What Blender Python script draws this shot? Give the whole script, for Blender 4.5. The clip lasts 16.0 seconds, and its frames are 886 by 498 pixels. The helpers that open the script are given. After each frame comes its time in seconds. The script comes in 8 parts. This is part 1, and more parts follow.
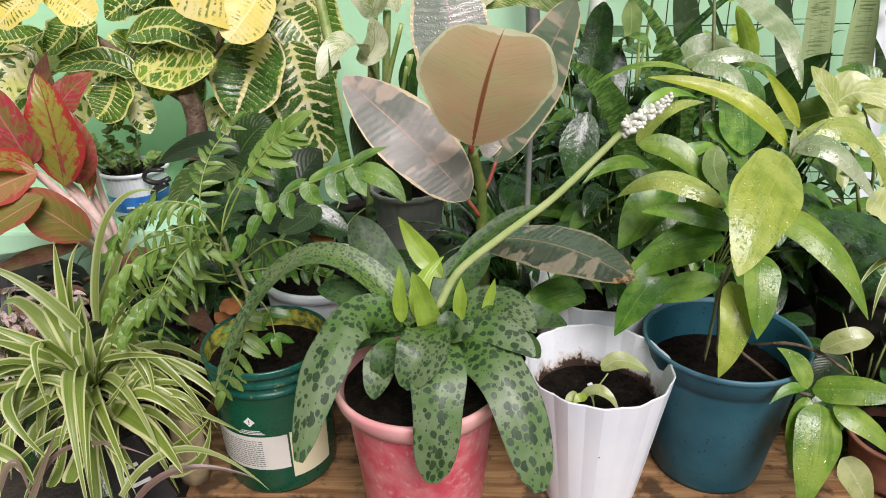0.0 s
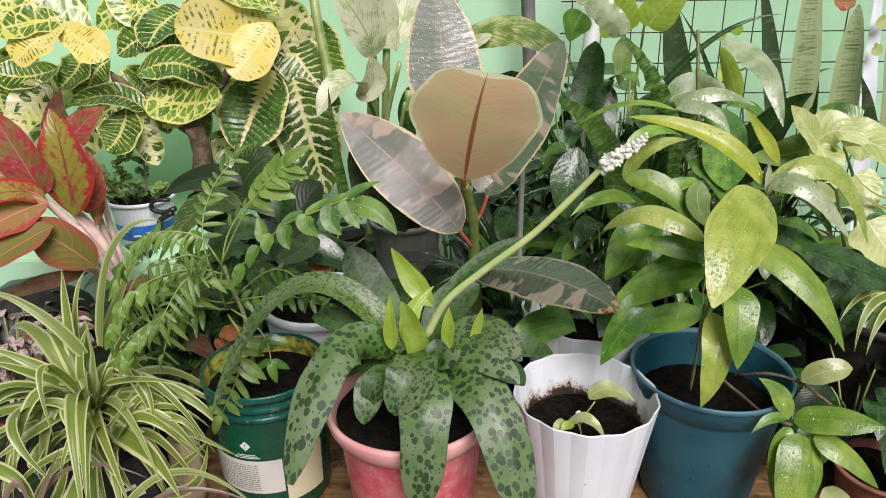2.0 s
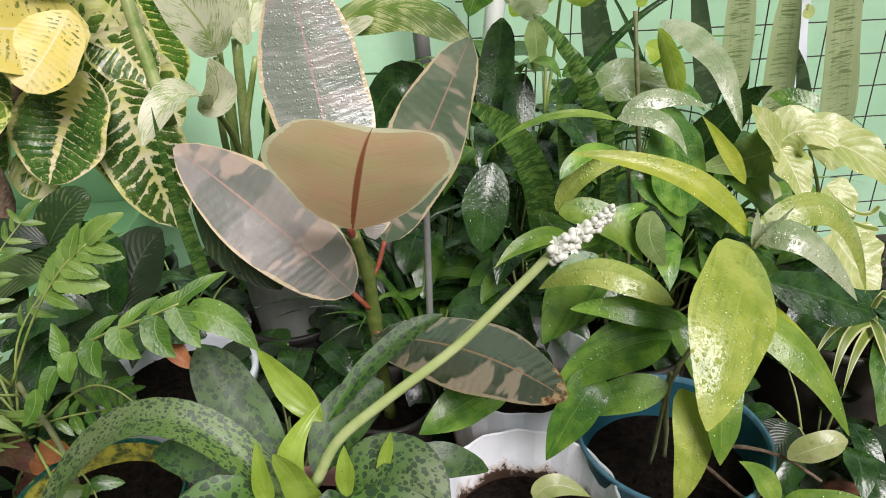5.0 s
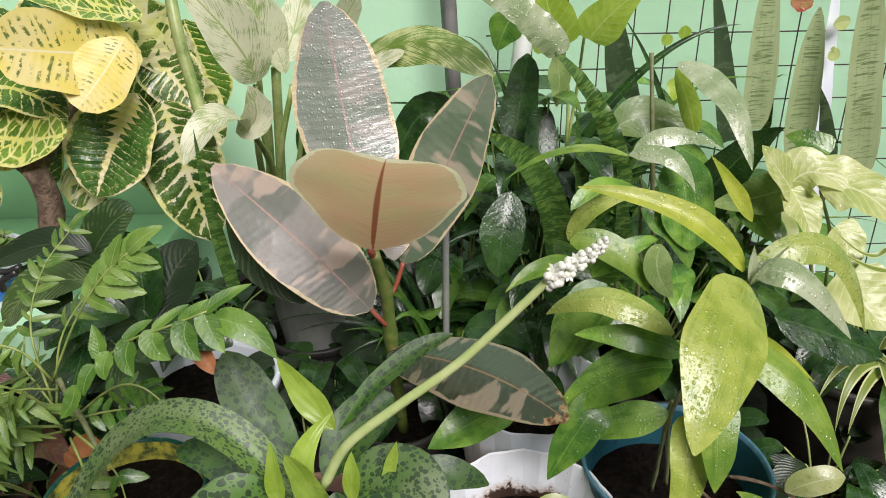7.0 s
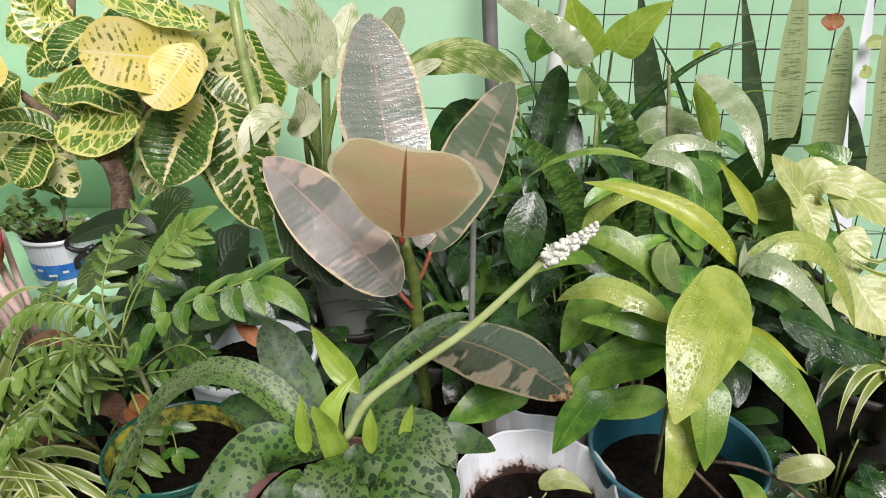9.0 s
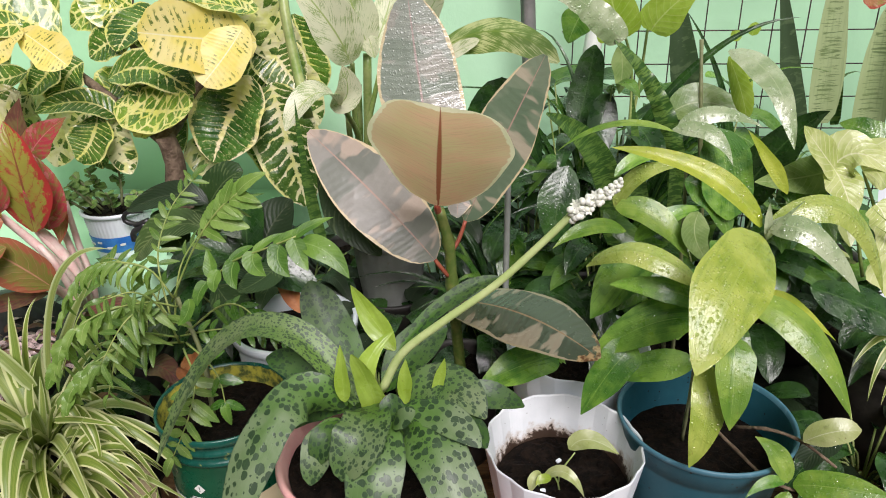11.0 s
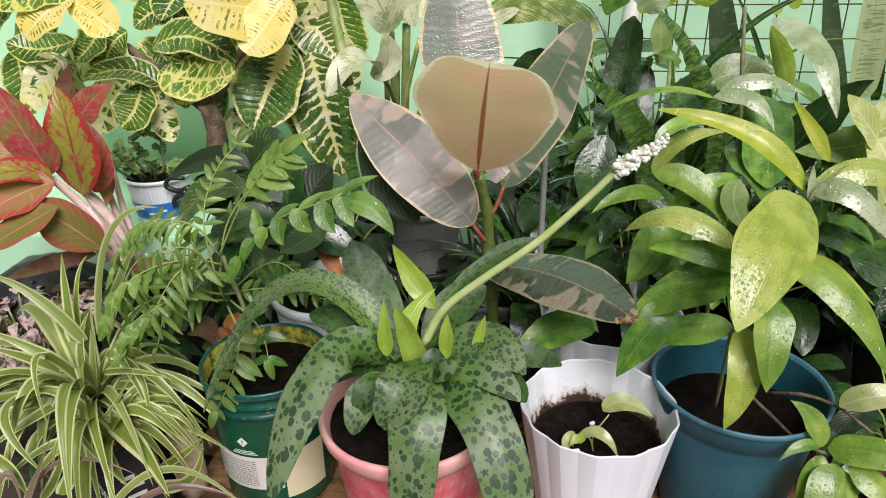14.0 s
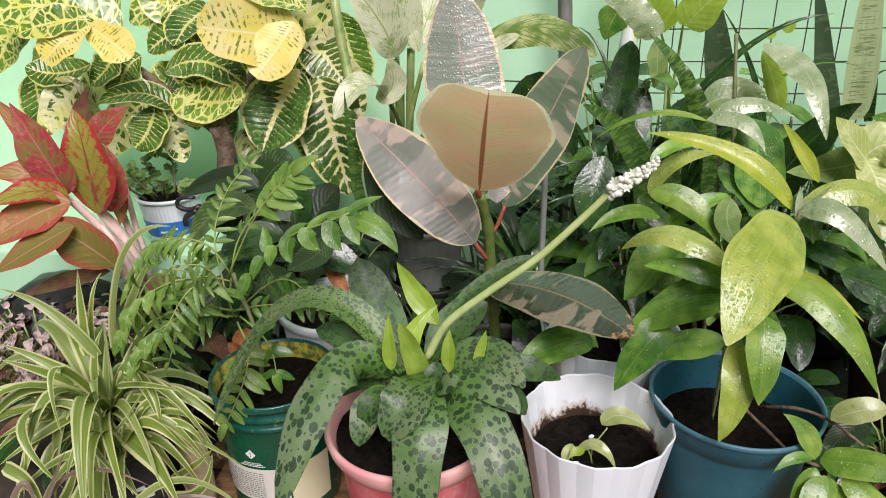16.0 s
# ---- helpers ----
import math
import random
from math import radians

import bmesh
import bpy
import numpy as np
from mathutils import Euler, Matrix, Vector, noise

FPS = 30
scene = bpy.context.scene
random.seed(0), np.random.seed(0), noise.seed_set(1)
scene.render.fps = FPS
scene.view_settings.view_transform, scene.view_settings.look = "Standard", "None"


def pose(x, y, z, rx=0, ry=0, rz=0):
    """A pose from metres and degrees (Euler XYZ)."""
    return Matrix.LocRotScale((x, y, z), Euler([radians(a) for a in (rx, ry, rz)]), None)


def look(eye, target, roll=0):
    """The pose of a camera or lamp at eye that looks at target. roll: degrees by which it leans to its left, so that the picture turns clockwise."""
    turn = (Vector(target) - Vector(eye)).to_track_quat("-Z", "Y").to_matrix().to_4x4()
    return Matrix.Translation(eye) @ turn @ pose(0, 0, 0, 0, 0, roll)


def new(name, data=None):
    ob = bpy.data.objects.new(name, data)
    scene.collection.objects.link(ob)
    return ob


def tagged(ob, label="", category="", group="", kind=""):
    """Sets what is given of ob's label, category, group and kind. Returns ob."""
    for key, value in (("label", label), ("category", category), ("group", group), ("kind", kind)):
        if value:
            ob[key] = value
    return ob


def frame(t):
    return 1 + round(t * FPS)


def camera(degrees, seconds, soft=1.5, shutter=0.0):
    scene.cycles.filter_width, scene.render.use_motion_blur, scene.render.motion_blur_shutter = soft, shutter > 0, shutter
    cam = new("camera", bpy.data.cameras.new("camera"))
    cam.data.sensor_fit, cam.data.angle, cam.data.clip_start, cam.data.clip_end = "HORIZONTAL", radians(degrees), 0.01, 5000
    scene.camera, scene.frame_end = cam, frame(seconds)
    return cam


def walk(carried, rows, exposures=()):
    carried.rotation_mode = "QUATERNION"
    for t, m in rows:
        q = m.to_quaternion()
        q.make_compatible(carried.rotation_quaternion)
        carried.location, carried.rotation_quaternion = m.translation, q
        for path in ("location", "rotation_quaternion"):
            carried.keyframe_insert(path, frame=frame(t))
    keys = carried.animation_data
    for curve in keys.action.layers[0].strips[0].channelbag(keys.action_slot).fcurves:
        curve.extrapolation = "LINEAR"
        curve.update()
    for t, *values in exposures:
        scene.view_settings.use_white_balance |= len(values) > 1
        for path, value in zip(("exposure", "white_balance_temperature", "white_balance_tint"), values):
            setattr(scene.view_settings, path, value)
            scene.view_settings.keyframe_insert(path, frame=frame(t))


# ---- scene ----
cam = camera(66.2, 16.0, soft=1.0)
ROWS = [
    (0, (0.036, 0.030, 0.792), (-0.027, 1.839, -0.056), -1.34),
    (0.5, (0.051, 0.009, 0.807), (-0.037, 1.850, 0.032), -0.99),
    (1, (0.058, -0.008, 0.812), (-0.039, 1.840, 0.053), -1.27),
    (1.5, (0.060, -0.011, 0.809), (-0.030, 1.839, 0.052), -0.98),
    (2, (0.061, -0.000, 0.809), (-0.025, 1.842, 0.037), -1.19),
    (2.5, (0.060, 0.021, 0.814), (0.017, 1.860, 0.030), -0.70),
    (3, (0.061, 0.064, 0.821), (0.068, 1.901, 0.029), -0.72),
    (3.5, (0.058, 0.140, 0.831), (0.143, 1.960, 0.007), -1.51),
    (4, (0.058, 0.250, 0.829), (0.227, 2.026, -0.075), -1.74),
    (4.2, (0.060, 0.296, 0.831), (0.259, 2.055, -0.100), -1.83),
    (6.3, (0.092, 0.294, 0.856), (0.271, 2.068, -0.052), -1.17),
    (6.5, (0.093, 0.281, 0.857), (0.259, 2.058, -0.044), -1.03),
    (7, (0.092, 0.255, 0.862), (0.197, 2.056, -0.003), -0.77),
    (7.5, (0.098, 0.240, 0.864), (0.149, 2.052, 0.018), -0.53),
    (8, (0.101, 0.222, 0.865), (0.121, 2.042, 0.035), -0.55),
    (8.2, (0.107, 0.210, 0.868), (0.112, 2.025, 0.027), -0.51),
    (10.3, (0.136, 0.115, 0.862), (0.027, 1.947, 0.067), -1.13),
    (10.5, (0.138, 0.111, 0.854), (0.014, 1.935, 0.042), -1.29),
    (11, (0.135, 0.114, 0.845), (-0.027, 1.927, 0.015), -1.50),
    (11.5, (0.143, 0.109, 0.842), (-0.028, 1.921, 0.013), -1.67),
    (12, (0.142, 0.098, 0.840), (-0.018, 1.909, 0.007), -1.40),
    (12.5, (0.129, 0.092, 0.837), (-0.041, 1.900, 0.002), -1.37),
    (13, (0.116, 0.090, 0.825), (-0.091, 1.885, -0.030), -1.37),
    (13.5, (0.115, 0.086, 0.818), (-0.101, 1.871, -0.056), -1.45),
    (14, (0.113, 0.083, 0.822), (-0.112, 1.873, -0.041), -1.43),
    (14.5, (0.112, 0.077, 0.822), (-0.114, 1.869, -0.038), -1.33),
    (15, (0.113, 0.077, 0.825), (-0.125, 1.874, -0.019), -1.60),
    (15.5, (0.118, 0.068, 0.831), (-0.122, 1.866, -0.011), -1.80),
    (16, (0.120, 0.054, 0.836), (-0.121, 1.864, 0.020), -1.60),
]
EXPOSURE = 0.02
walk(cam, [(t, look(e, g, r)) for t, e, g, r in ROWS], [(0, EXPOSURE, 6500, 18), (3.5, EXPOSURE - 0.08, 6500, 18), (7.5, EXPOSURE - 0.02, 6500, 18), (11, EXPOSURE + 0.02, 6500, 18), (16, EXPOSURE, 6500, 18)])

# ---- sky and sun: bright overcast day ----
world = bpy.data.worlds.new("sky")
scene.world = world
world.use_nodes = True
SUN_UP, SUN_ROUND = radians(47), radians(162)
sky = world.node_tree.nodes.new("ShaderNodeTexSky")
sky.sky_type, sky.sun_disc = "NISHITA", False
sky.sun_elevation, sky.sun_rotation = SUN_UP, SUN_ROUND
sky.air_density, sky.dust_density, sky.ozone_density = 1.0, 4.0, 0.6
back = world.node_tree.nodes["Background"]
cloud = world.node_tree.nodes.new("ShaderNodeHueSaturation")
cloud.inputs["Saturation"].default_value = 0.5
world.node_tree.links.new(sky.outputs[0], cloud.inputs["Color"])
world.node_tree.links.new(cloud.outputs[0], back.inputs[0])
back.inputs[1].default_value = 0.017
lamp = bpy.data.lights.new("sun", "SUN")
lamp.energy, lamp.angle, lamp.color = 4.2, radians(33), (1.0, 0.98, 0.96)
sun = new("sun", lamp)
sun.matrix_world = look((math.sin(SUN_ROUND) * math.cos(SUN_UP), math.cos(SUN_ROUND) * math.cos(SUN_UP), math.sin(SUN_UP)), (0, 0, 0))


# ---- node helpers ----
class Graph:
    """A small wrapper that strings shader nodes together."""

    def __init__(self, name):
        self.m = bpy.data.materials.new(name)
        self.m.use_nodes = True
        self.t = self.m.node_tree
        self.out = self.t.nodes["Material Output"]
        self.b = self.t.nodes["Principled BSDF"]

    def put(self, socket, value):
        if isinstance(value, bpy.types.NodeSocket):
            self.t.links.new(value, socket)
        elif isinstance(value, tuple) and len(value) == 3 and socket.type == "RGBA":
            socket.default_value = (*value, 1)
        else:
            socket.default_value = value

    def node(self, kind, **ins):
        n = self.t.nodes.new(kind)
        for k, v in ins.items():
            self.put(n.inputs[k.replace("_", " ")], v)
        return n

    def sum(self, op, a, b=0.0, c=None):
        n = self.t.nodes.new("ShaderNodeMath")
        n.operation = op
        self.put(n.inputs[0], a)
        self.put(n.inputs[1], b)
        if c is not None:
            self.put(n.inputs[2], c)
        return n.outputs[0]

    def step(self, x, lo, hi):
        n = self.t.nodes.new("ShaderNodeMapRange")
        n.interpolation_type = "SMOOTHSTEP"
        self.put(n.inputs[0], x)
        self.put(n.inputs[1], lo)
        self.put(n.inputs[2], hi)
        return n.outputs[0]

    def mix(self, f, a, b):
        n = self.t.nodes.new("ShaderNodeMix")
        n.data_type = "RGBA"
        self.put(n.inputs[0], f)
        self.put(n.inputs[6], a)
        self.put(n.inputs[7], b)
        return n.outputs[2]

    def noise(self, where, scale, detail=3.0, rough=0.55, twist=0.0):
        n = self.node("ShaderNodeTexNoise", Scale=scale, Detail=detail, Roughness=rough, Distortion=twist)
        if where is not None:
            self.t.links.new(where, n.inputs["Vector"])
        return n.outputs[0]

    def spots(self, where, scale):
        n = self.node("ShaderNodeTexVoronoi", Scale=scale)
        self.t.links.new(where, n.inputs["Vector"])
        return n

    def uv(self, name):
        n = self.t.nodes.new("ShaderNodeUVMap")
        n.uv_map = name
        return n.outputs[0]

    def shift(self, where, by):
        n = self.t.nodes.new("ShaderNodeVectorMath")
        n.operation = "ADD"
        self.put(n.inputs[0], where)
        self.put(n.inputs[1], by)
        return n.outputs[0]

    def chance(self):
        return self.t.nodes.new("ShaderNodeObjectInfo").outputs["Random"]

    def place(self):
        return self.t.nodes.new("ShaderNodeTexCoord").outputs["Object"]

    def bump(self, height, strength=0.3, distance=0.001):
        n = self.node("ShaderNodeBump", Strength=strength, Distance=distance, Height=height)
        self.put(self.b.inputs["Normal"], n.outputs[0])
        self.put(self.b.inputs["Coat Normal"], n.outputs[0])
        return n.outputs[0]

    def done(self, colour, rough=0.5, metal=0.0, coat=0.0, spec=0.5, thin=0.0, glow=(0.42, 0.55, 0.05), film=0.12):
        """Closes the graph; thin lets that share of the light through, as a leaf does."""
        b = self.b
        self.put(b.inputs["Base Color"], colour)
        self.put(b.inputs["Roughness"], rough)
        self.put(b.inputs["Metallic"], metal)
        self.put(b.inputs["Coat Weight"], coat)
        b.inputs["Coat Roughness"].default_value = film
        b.inputs["Specular IOR Level"].default_value = spec
        if thin:
            tr = self.node("ShaderNodeBsdfTranslucent")
            self.put(tr.inputs[0], self.mix(0.12, colour, glow))
            mx = self.t.nodes.new("ShaderNodeMixShader")
            mx.inputs[0].default_value = thin
            self.t.links.new(b.outputs[0], mx.inputs[1])
            self.t.links.new(tr.outputs[0], mx.inputs[2])
            self.t.links.new(mx.outputs[0], self.out.inputs[0])
        return self.m


def leaf_frame(g):
    """Across (0 at the midrib, 1 at the edge), along (0 to 1), metres on the leaf with an offset of its own, and the leaf's chance."""
    sep = g.node("ShaderNodeSeparateXYZ", Vector=g.uv("unit"))
    across = g.sum("ABSOLUTE", g.sum("MULTIPLY_ADD", sep.outputs[0], 2.0, -1.0))
    luck = g.chance()
    far = g.node("ShaderNodeCombineXYZ", X=g.sum("MULTIPLY", luck, 37.0), Y=g.sum("MULTIPLY", luck, 91.0), Z=luck)
    return across, sep.outputs[1], g.shift(g.uv("size"), far.outputs[0]), luck


def ribs(g, across, along, where, count, lean, wobble=0.25):
    """0 to 1 saw of side veins, 1 on the vein."""
    ph = g.sum("MULTIPLY_ADD", along, count, g.sum("MULTIPLY", across, -lean))
    ph = g.sum("ADD", ph, g.sum("MULTIPLY", g.noise(where, 30.0, 2.0), wobble * 2))
    return g.sum("MULTIPLY", g.sum("ABSOLUTE", g.sum("SUBTRACT", g.sum("FRACT", ph), 0.5)), 2.0)


def rain_beads(g, where):
    """Domes of rain water, large and small, that cover part of a leaf."""
    v = g.spots(where, 210.0)
    pick = g.node("ShaderNodeSeparateColor", Color=v.outputs["Color"])
    big = g.sum("MULTIPLY", g.step(v.outputs["Distance"], 0.42, 0.12), g.step(g.sum("ADD", pick.outputs[0], g.noise(where, 35.0, 2.0)), 0.95, 1.0))
    v2 = g.spots(where, 480.0)
    pick2 = g.node("ShaderNodeSeparateColor", Color=v2.outputs["Color"])
    small = g.sum("MULTIPLY", g.step(v2.outputs["Distance"], 0.40, 0.15), g.step(pick2.outputs[1], 0.45, 0.5))
    return g.sum("ADD", big, g.sum("MULTIPLY", small, 0.45))


def leaf_mat(name, dark, light, vein, count=14, lean=2.0, veins=0.35, rough=(0.18, 0.5), thin=0.22, midrib=0.05, edge=None, wet=0.0, relief=0.5, depth=0.0012, rain=0.0, grain=0.0):
    """A leaf that shades from dark to light in soft blotches, with a midrib and side veins."""
    g = Graph(name)
    across, along, where, luck = leaf_frame(g)
    blot = g.noise(where, 28.0, 4.0)
    fine = g.noise(where, 320.0, 2.0)
    tone = g.sum("ADD", g.step(blot, 0.34, 0.68), g.sum("MULTIPLY_ADD", luck, 0.5, -0.25))
    col = g.mix(g.sum("MINIMUM", g.sum("MAXIMUM", tone, 0.0), 1.0), dark, light)
    if grain:
        st = g.node("ShaderNodeMapping", Vector=where)
        st.inputs["Scale"].default_value = (520.0, 9.0, 1.0)
        vein_line = g.noise(st.outputs[0], 1.0, 3.0, 0.6)
        st2 = g.node("ShaderNodeMapping", Vector=where)
        st2.inputs["Scale"].default_value = (120.0, 14.0, 1.0)
        flame = g.noise(st2.outputs[0], 1.0, 3.0, 0.6)
        col = g.mix(g.sum("MULTIPLY", g.step(flame, 0.52, 0.66), grain), col, (dark[0] * 0.55, dark[1] * 0.7, dark[2] * 0.6))
        col = g.mix(g.sum("MULTIPLY", g.step(vein_line, 0.52, 0.68), grain * 0.35), col, light)
    saw = ribs(g, across, along, where, count, lean)
    line = g.sum("MULTIPLY", g.step(saw, 0.8, 1.0), veins)
    col = g.mix(line, col, vein)
    col = g.mix(g.sum("MULTIPLY", g.step(across, midrib, midrib * 0.4), 0.8), col, vein)
    if edge:
        col = g.mix(g.step(g.sum("ADD", across, g.sum("MULTIPLY_ADD", blot, 0.3, -0.15)), 0.88, 0.97), col, edge)
    col = g.mix(g.sum("MULTIPLY", g.step(fine, 0.55, 0.8), 0.12), col, light)
    col = g.mix(g.sum("MULTIPLY", g.step(g.noise(where, 210.0, 2.0), 0.735, 0.76), 0.6), col, (0.16, 0.10, 0.03))
    high = g.sum("ADD", g.sum("MULTIPLY", saw, relief), g.sum("MULTIPLY", g.noise(where, 90.0, 3.0), 0.8))
    if rain:
        high = g.sum("ADD", high, g.sum("MULTIPLY", rain_beads(g, where), rain))
    g.bump(high, 0.4, depth)
    r = g.sum("MULTIPLY_ADD", g.step(g.noise(where, 60.0, 3.0), 0.3, 0.7), rough[1] - rough[0], rough[0])
    return g.done(col, r, coat=wet, thin=thin, film=0.26 if wet > 0.9 else 0.12)


def spotted_mat(name, dark, light, base, scale=80.0, stretch=0.8, size=0.40, gloss=0.25):
    """Bulb leaf with rounded dark spots of many sizes on a greyish green ground, fresher green near its base."""
    g = Graph(name)
    across, along, where, luck = leaf_frame(g)
    ground = g.mix(g.step(g.noise(where, 22.0, 3.0), 0.35, 0.65), dark, light)
    ground = g.mix(g.sum("MULTIPLY", g.step(along, 0.62, 0.05), 0.85), ground, base)
    squash = g.node("ShaderNodeMapping", Vector=where)
    squash.inputs["Scale"].default_value = (1.0, stretch, 1.0)
    warp = g.node("ShaderNodeTexNoise", Scale=150.0, Detail=2.0)
    g.t.links.new(where, warp.inputs["Vector"])
    add = g.node("ShaderNodeVectorMath")
    add.operation = "SCALE"
    add.inputs[3].default_value = 0.0032
    g.t.links.new(warp.outputs[1], add.inputs[0])
    at = g.shift(squash.outputs[0], add.outputs[0])
    v = g.spots(at, scale)
    keep = g.node("ShaderNodeSeparateColor", Color=v.outputs["Color"])
    reach = g.sum("MULTIPLY_ADD", keep.outputs[0], size * 0.75, size * 0.42)
    reach = g.sum("ADD", reach, g.sum("MULTIPLY", g.step(along, 0.45, 0.0), 0.05))
    big = g.step(g.sum("SUBTRACT", v.outputs["Distance"], reach), 0.035, -0.035)
    v2 = g.spots(at, scale * 2.4)
    keep2 = g.node("ShaderNodeSeparateColor", Color=v2.outputs["Color"])
    small = g.sum("MULTIPLY", g.step(v2.outputs["Distance"], 0.34, 0.22), g.step(keep2.outputs[1], 0.66, 0.70))
    mask = g.sum("MAXIMUM", big, small)
    deep = g.mix(keep.outputs[1], (0.009, 0.034, 0.010), (0.028, 0.066, 0.026))
    col = g.mix(g.sum("MULTIPLY", mask, 0.92), ground, deep)
    lines = g.node("ShaderNodeTexNoise", Scale=1.0, Detail=2.0)
    st = g.node("ShaderNodeMapping", Vector=where)
    st.inputs["Scale"].default_value = (900.0, 25.0, 1.0)
    g.t.links.new(st.outputs[0], lines.inputs["Vector"])
    col = g.mix(g.sum("MULTIPLY", g.step(lines.outputs[0], 0.5, 0.7), 0.14), col, light)
    col = g.mix(g.sum("MULTIPLY", g.step(across, 0.93, 0.99), 0.5), col, (0.03, 0.06, 0.025))
    g.bump(g.sum("ADD", g.sum("MULTIPLY", lines.outputs[0], 0.3), g.sum("ADD", g.sum("MULTIPLY", mask, -0.4), g.noise(where, 45.0, 2.0))), 0.3, 0.0012)
    return g.done(col, g.sum("MULTIPLY_ADD", g.noise(where, 40.0), 0.3, 0.34), coat=gloss, film=0.32, thin=0.10)


def cells(g, where, scale, across=1.0, along=1.0):
    """Distance from the seams of a net of cells, at metres on the leaf."""
    st = g.node("ShaderNodeMapping", Vector=where)
    st.inputs["Scale"].default_value = (across, along, 1.0)
    n = g.node("ShaderNodeTexVoronoi", Scale=scale)
    n.feature = "DISTANCE_TO_EDGE"
    g.t.links.new(st.outputs[0], n.inputs["Vector"])
    return n.outputs["Distance"]


def croton_mat(name, green, lit, cream, spread=0.5, count=9, veins=1.0, patch=0.0, net=0.0, spine=0.0):
    """Dark leaf with cream veins that widen towards the midrib, a net between them or a cream spine."""
    g = Graph(name)
    across, along, where, luck = leaf_frame(g)
    saw = ribs(g, across, along, where, count, 1.5, 0.55)
    rough_edge = g.sum("MULTIPLY_ADD", g.noise(where, 120.0, 4.0, 0.7), 1.2, -0.6)
    width = g.sum("MULTIPLY_ADD", across, -spread, 0.03 + spread)
    keep = g.sum("ADD", g.sum("SUBTRACT", 1.0, saw), rough_edge)
    line = g.sum("MULTIPLY", g.step(g.sum("SUBTRACT", width, keep), 0.0, 0.12), veins)
    rib = g.step(g.sum("ADD", across, g.sum("MULTIPLY", rough_edge, 0.2)), 0.09, 0.05)
    rim = g.step(g.sum("ADD", across, g.sum("MULTIPLY", rough_edge, 0.35)), 0.85, 0.94)
    base = g.mix(g.step(g.noise(where, 20.0, 3.0), 0.35, 0.65), green, lit)
    base = g.mix(g.sum("MULTIPLY", g.step(g.noise(where, 260.0, 2.0), 0.60, 0.66), 0.5), base, (cream[0] * 0.55, cream[1] * 0.65, cream[2] * 0.4))
    mask = g.sum("MAXIMUM", g.sum("MAXIMUM", line, rib), rim)
    if net:
        seam = g.sum("ADD", cells(g, where, 42.0, 0.62, 1.0), g.sum("MULTIPLY", rough_edge, 0.10))
        mask = g.sum("MAXIMUM", mask, g.step(seam, 0.10 * net + 0.05, 0.10 * net))
    if spine:
        fin = g.sum("MULTIPLY_ADD", g.sum("POWER", g.sum("SUBTRACT", 1.0, along), 2.2), spine, 0.05)
        mask = g.sum("MAXIMUM", mask, g.step(g.sum("SUBTRACT", fin, g.sum("ADD", across, g.sum("MULTIPLY", g.sum("SUBTRACT", 1.0, saw), 0.30))), 0.0, 0.05))
    if patch:
        wide = g.step(g.sum("ADD", g.noise(where, 26.0, 2.0), g.sum("MULTIPLY", across, -0.35)), 0.52 - patch, 0.56 - patch)
        mask = g.sum("MAXIMUM", mask, wide)
    tint = g.mix(g.step(g.noise(where, 30.0), 0.4, 0.65), cream, (cream[0] * 0.9, cream[1] * 0.95, cream[2] * 0.55))
    col = g.mix(g.sum("MINIMUM", mask, 1.0), base, tint)
    g.bump(g.sum("ADD", g.sum("MULTIPLY", saw, -1.0), g.noise(where, 80.0)), 0.45, 0.0022)
    return g.done(col, g.sum("MULTIPLY_ADD", g.noise(where, 35.0), 0.3, 0.14), coat=0.3, thin=0.18)


def croton_yellow_mat():
    g = Graph("croton_yellow_leaf")
    across, along, where, luck = leaf_frame(g)
    saw = ribs(g, across, along, where, 17, 1.6, 0.5)
    base = g.mix(g.step(g.noise(where, 18.0, 3.0), 0.35, 0.7), (0.82, 0.68, 0.16), (0.84, 0.72, 0.32))
    field = g.step(g.noise(where, 24.0, 2.0), 0.34, 0.52)
    dash = g.sum("MULTIPLY", g.step(saw, 0.45, 0.75), g.step(g.noise(where, 95.0, 3.0, 0.65), 0.48, 0.54))
    dash = g.sum("MULTIPLY", g.sum("MULTIPLY", dash, field), g.step(across, 0.06, 0.14))
    dash = g.sum("MULTIPLY", dash, g.step(across, 0.90, 0.7))
    col = g.mix(g.sum("MULTIPLY", dash, 0.9), base, (0.09, 0.15, 0.02))
    col = g.mix(g.step(across, 0.035, 0.015), col, (0.86, 0.78, 0.48))
    g.bump(g.sum("ADD", saw, g.noise(where, 60.0)), 0.25, 0.001)
    return g.done(col, g.sum("MULTIPLY_ADD", g.noise(where, 35.0), 0.3, 0.3), thin=0.2)


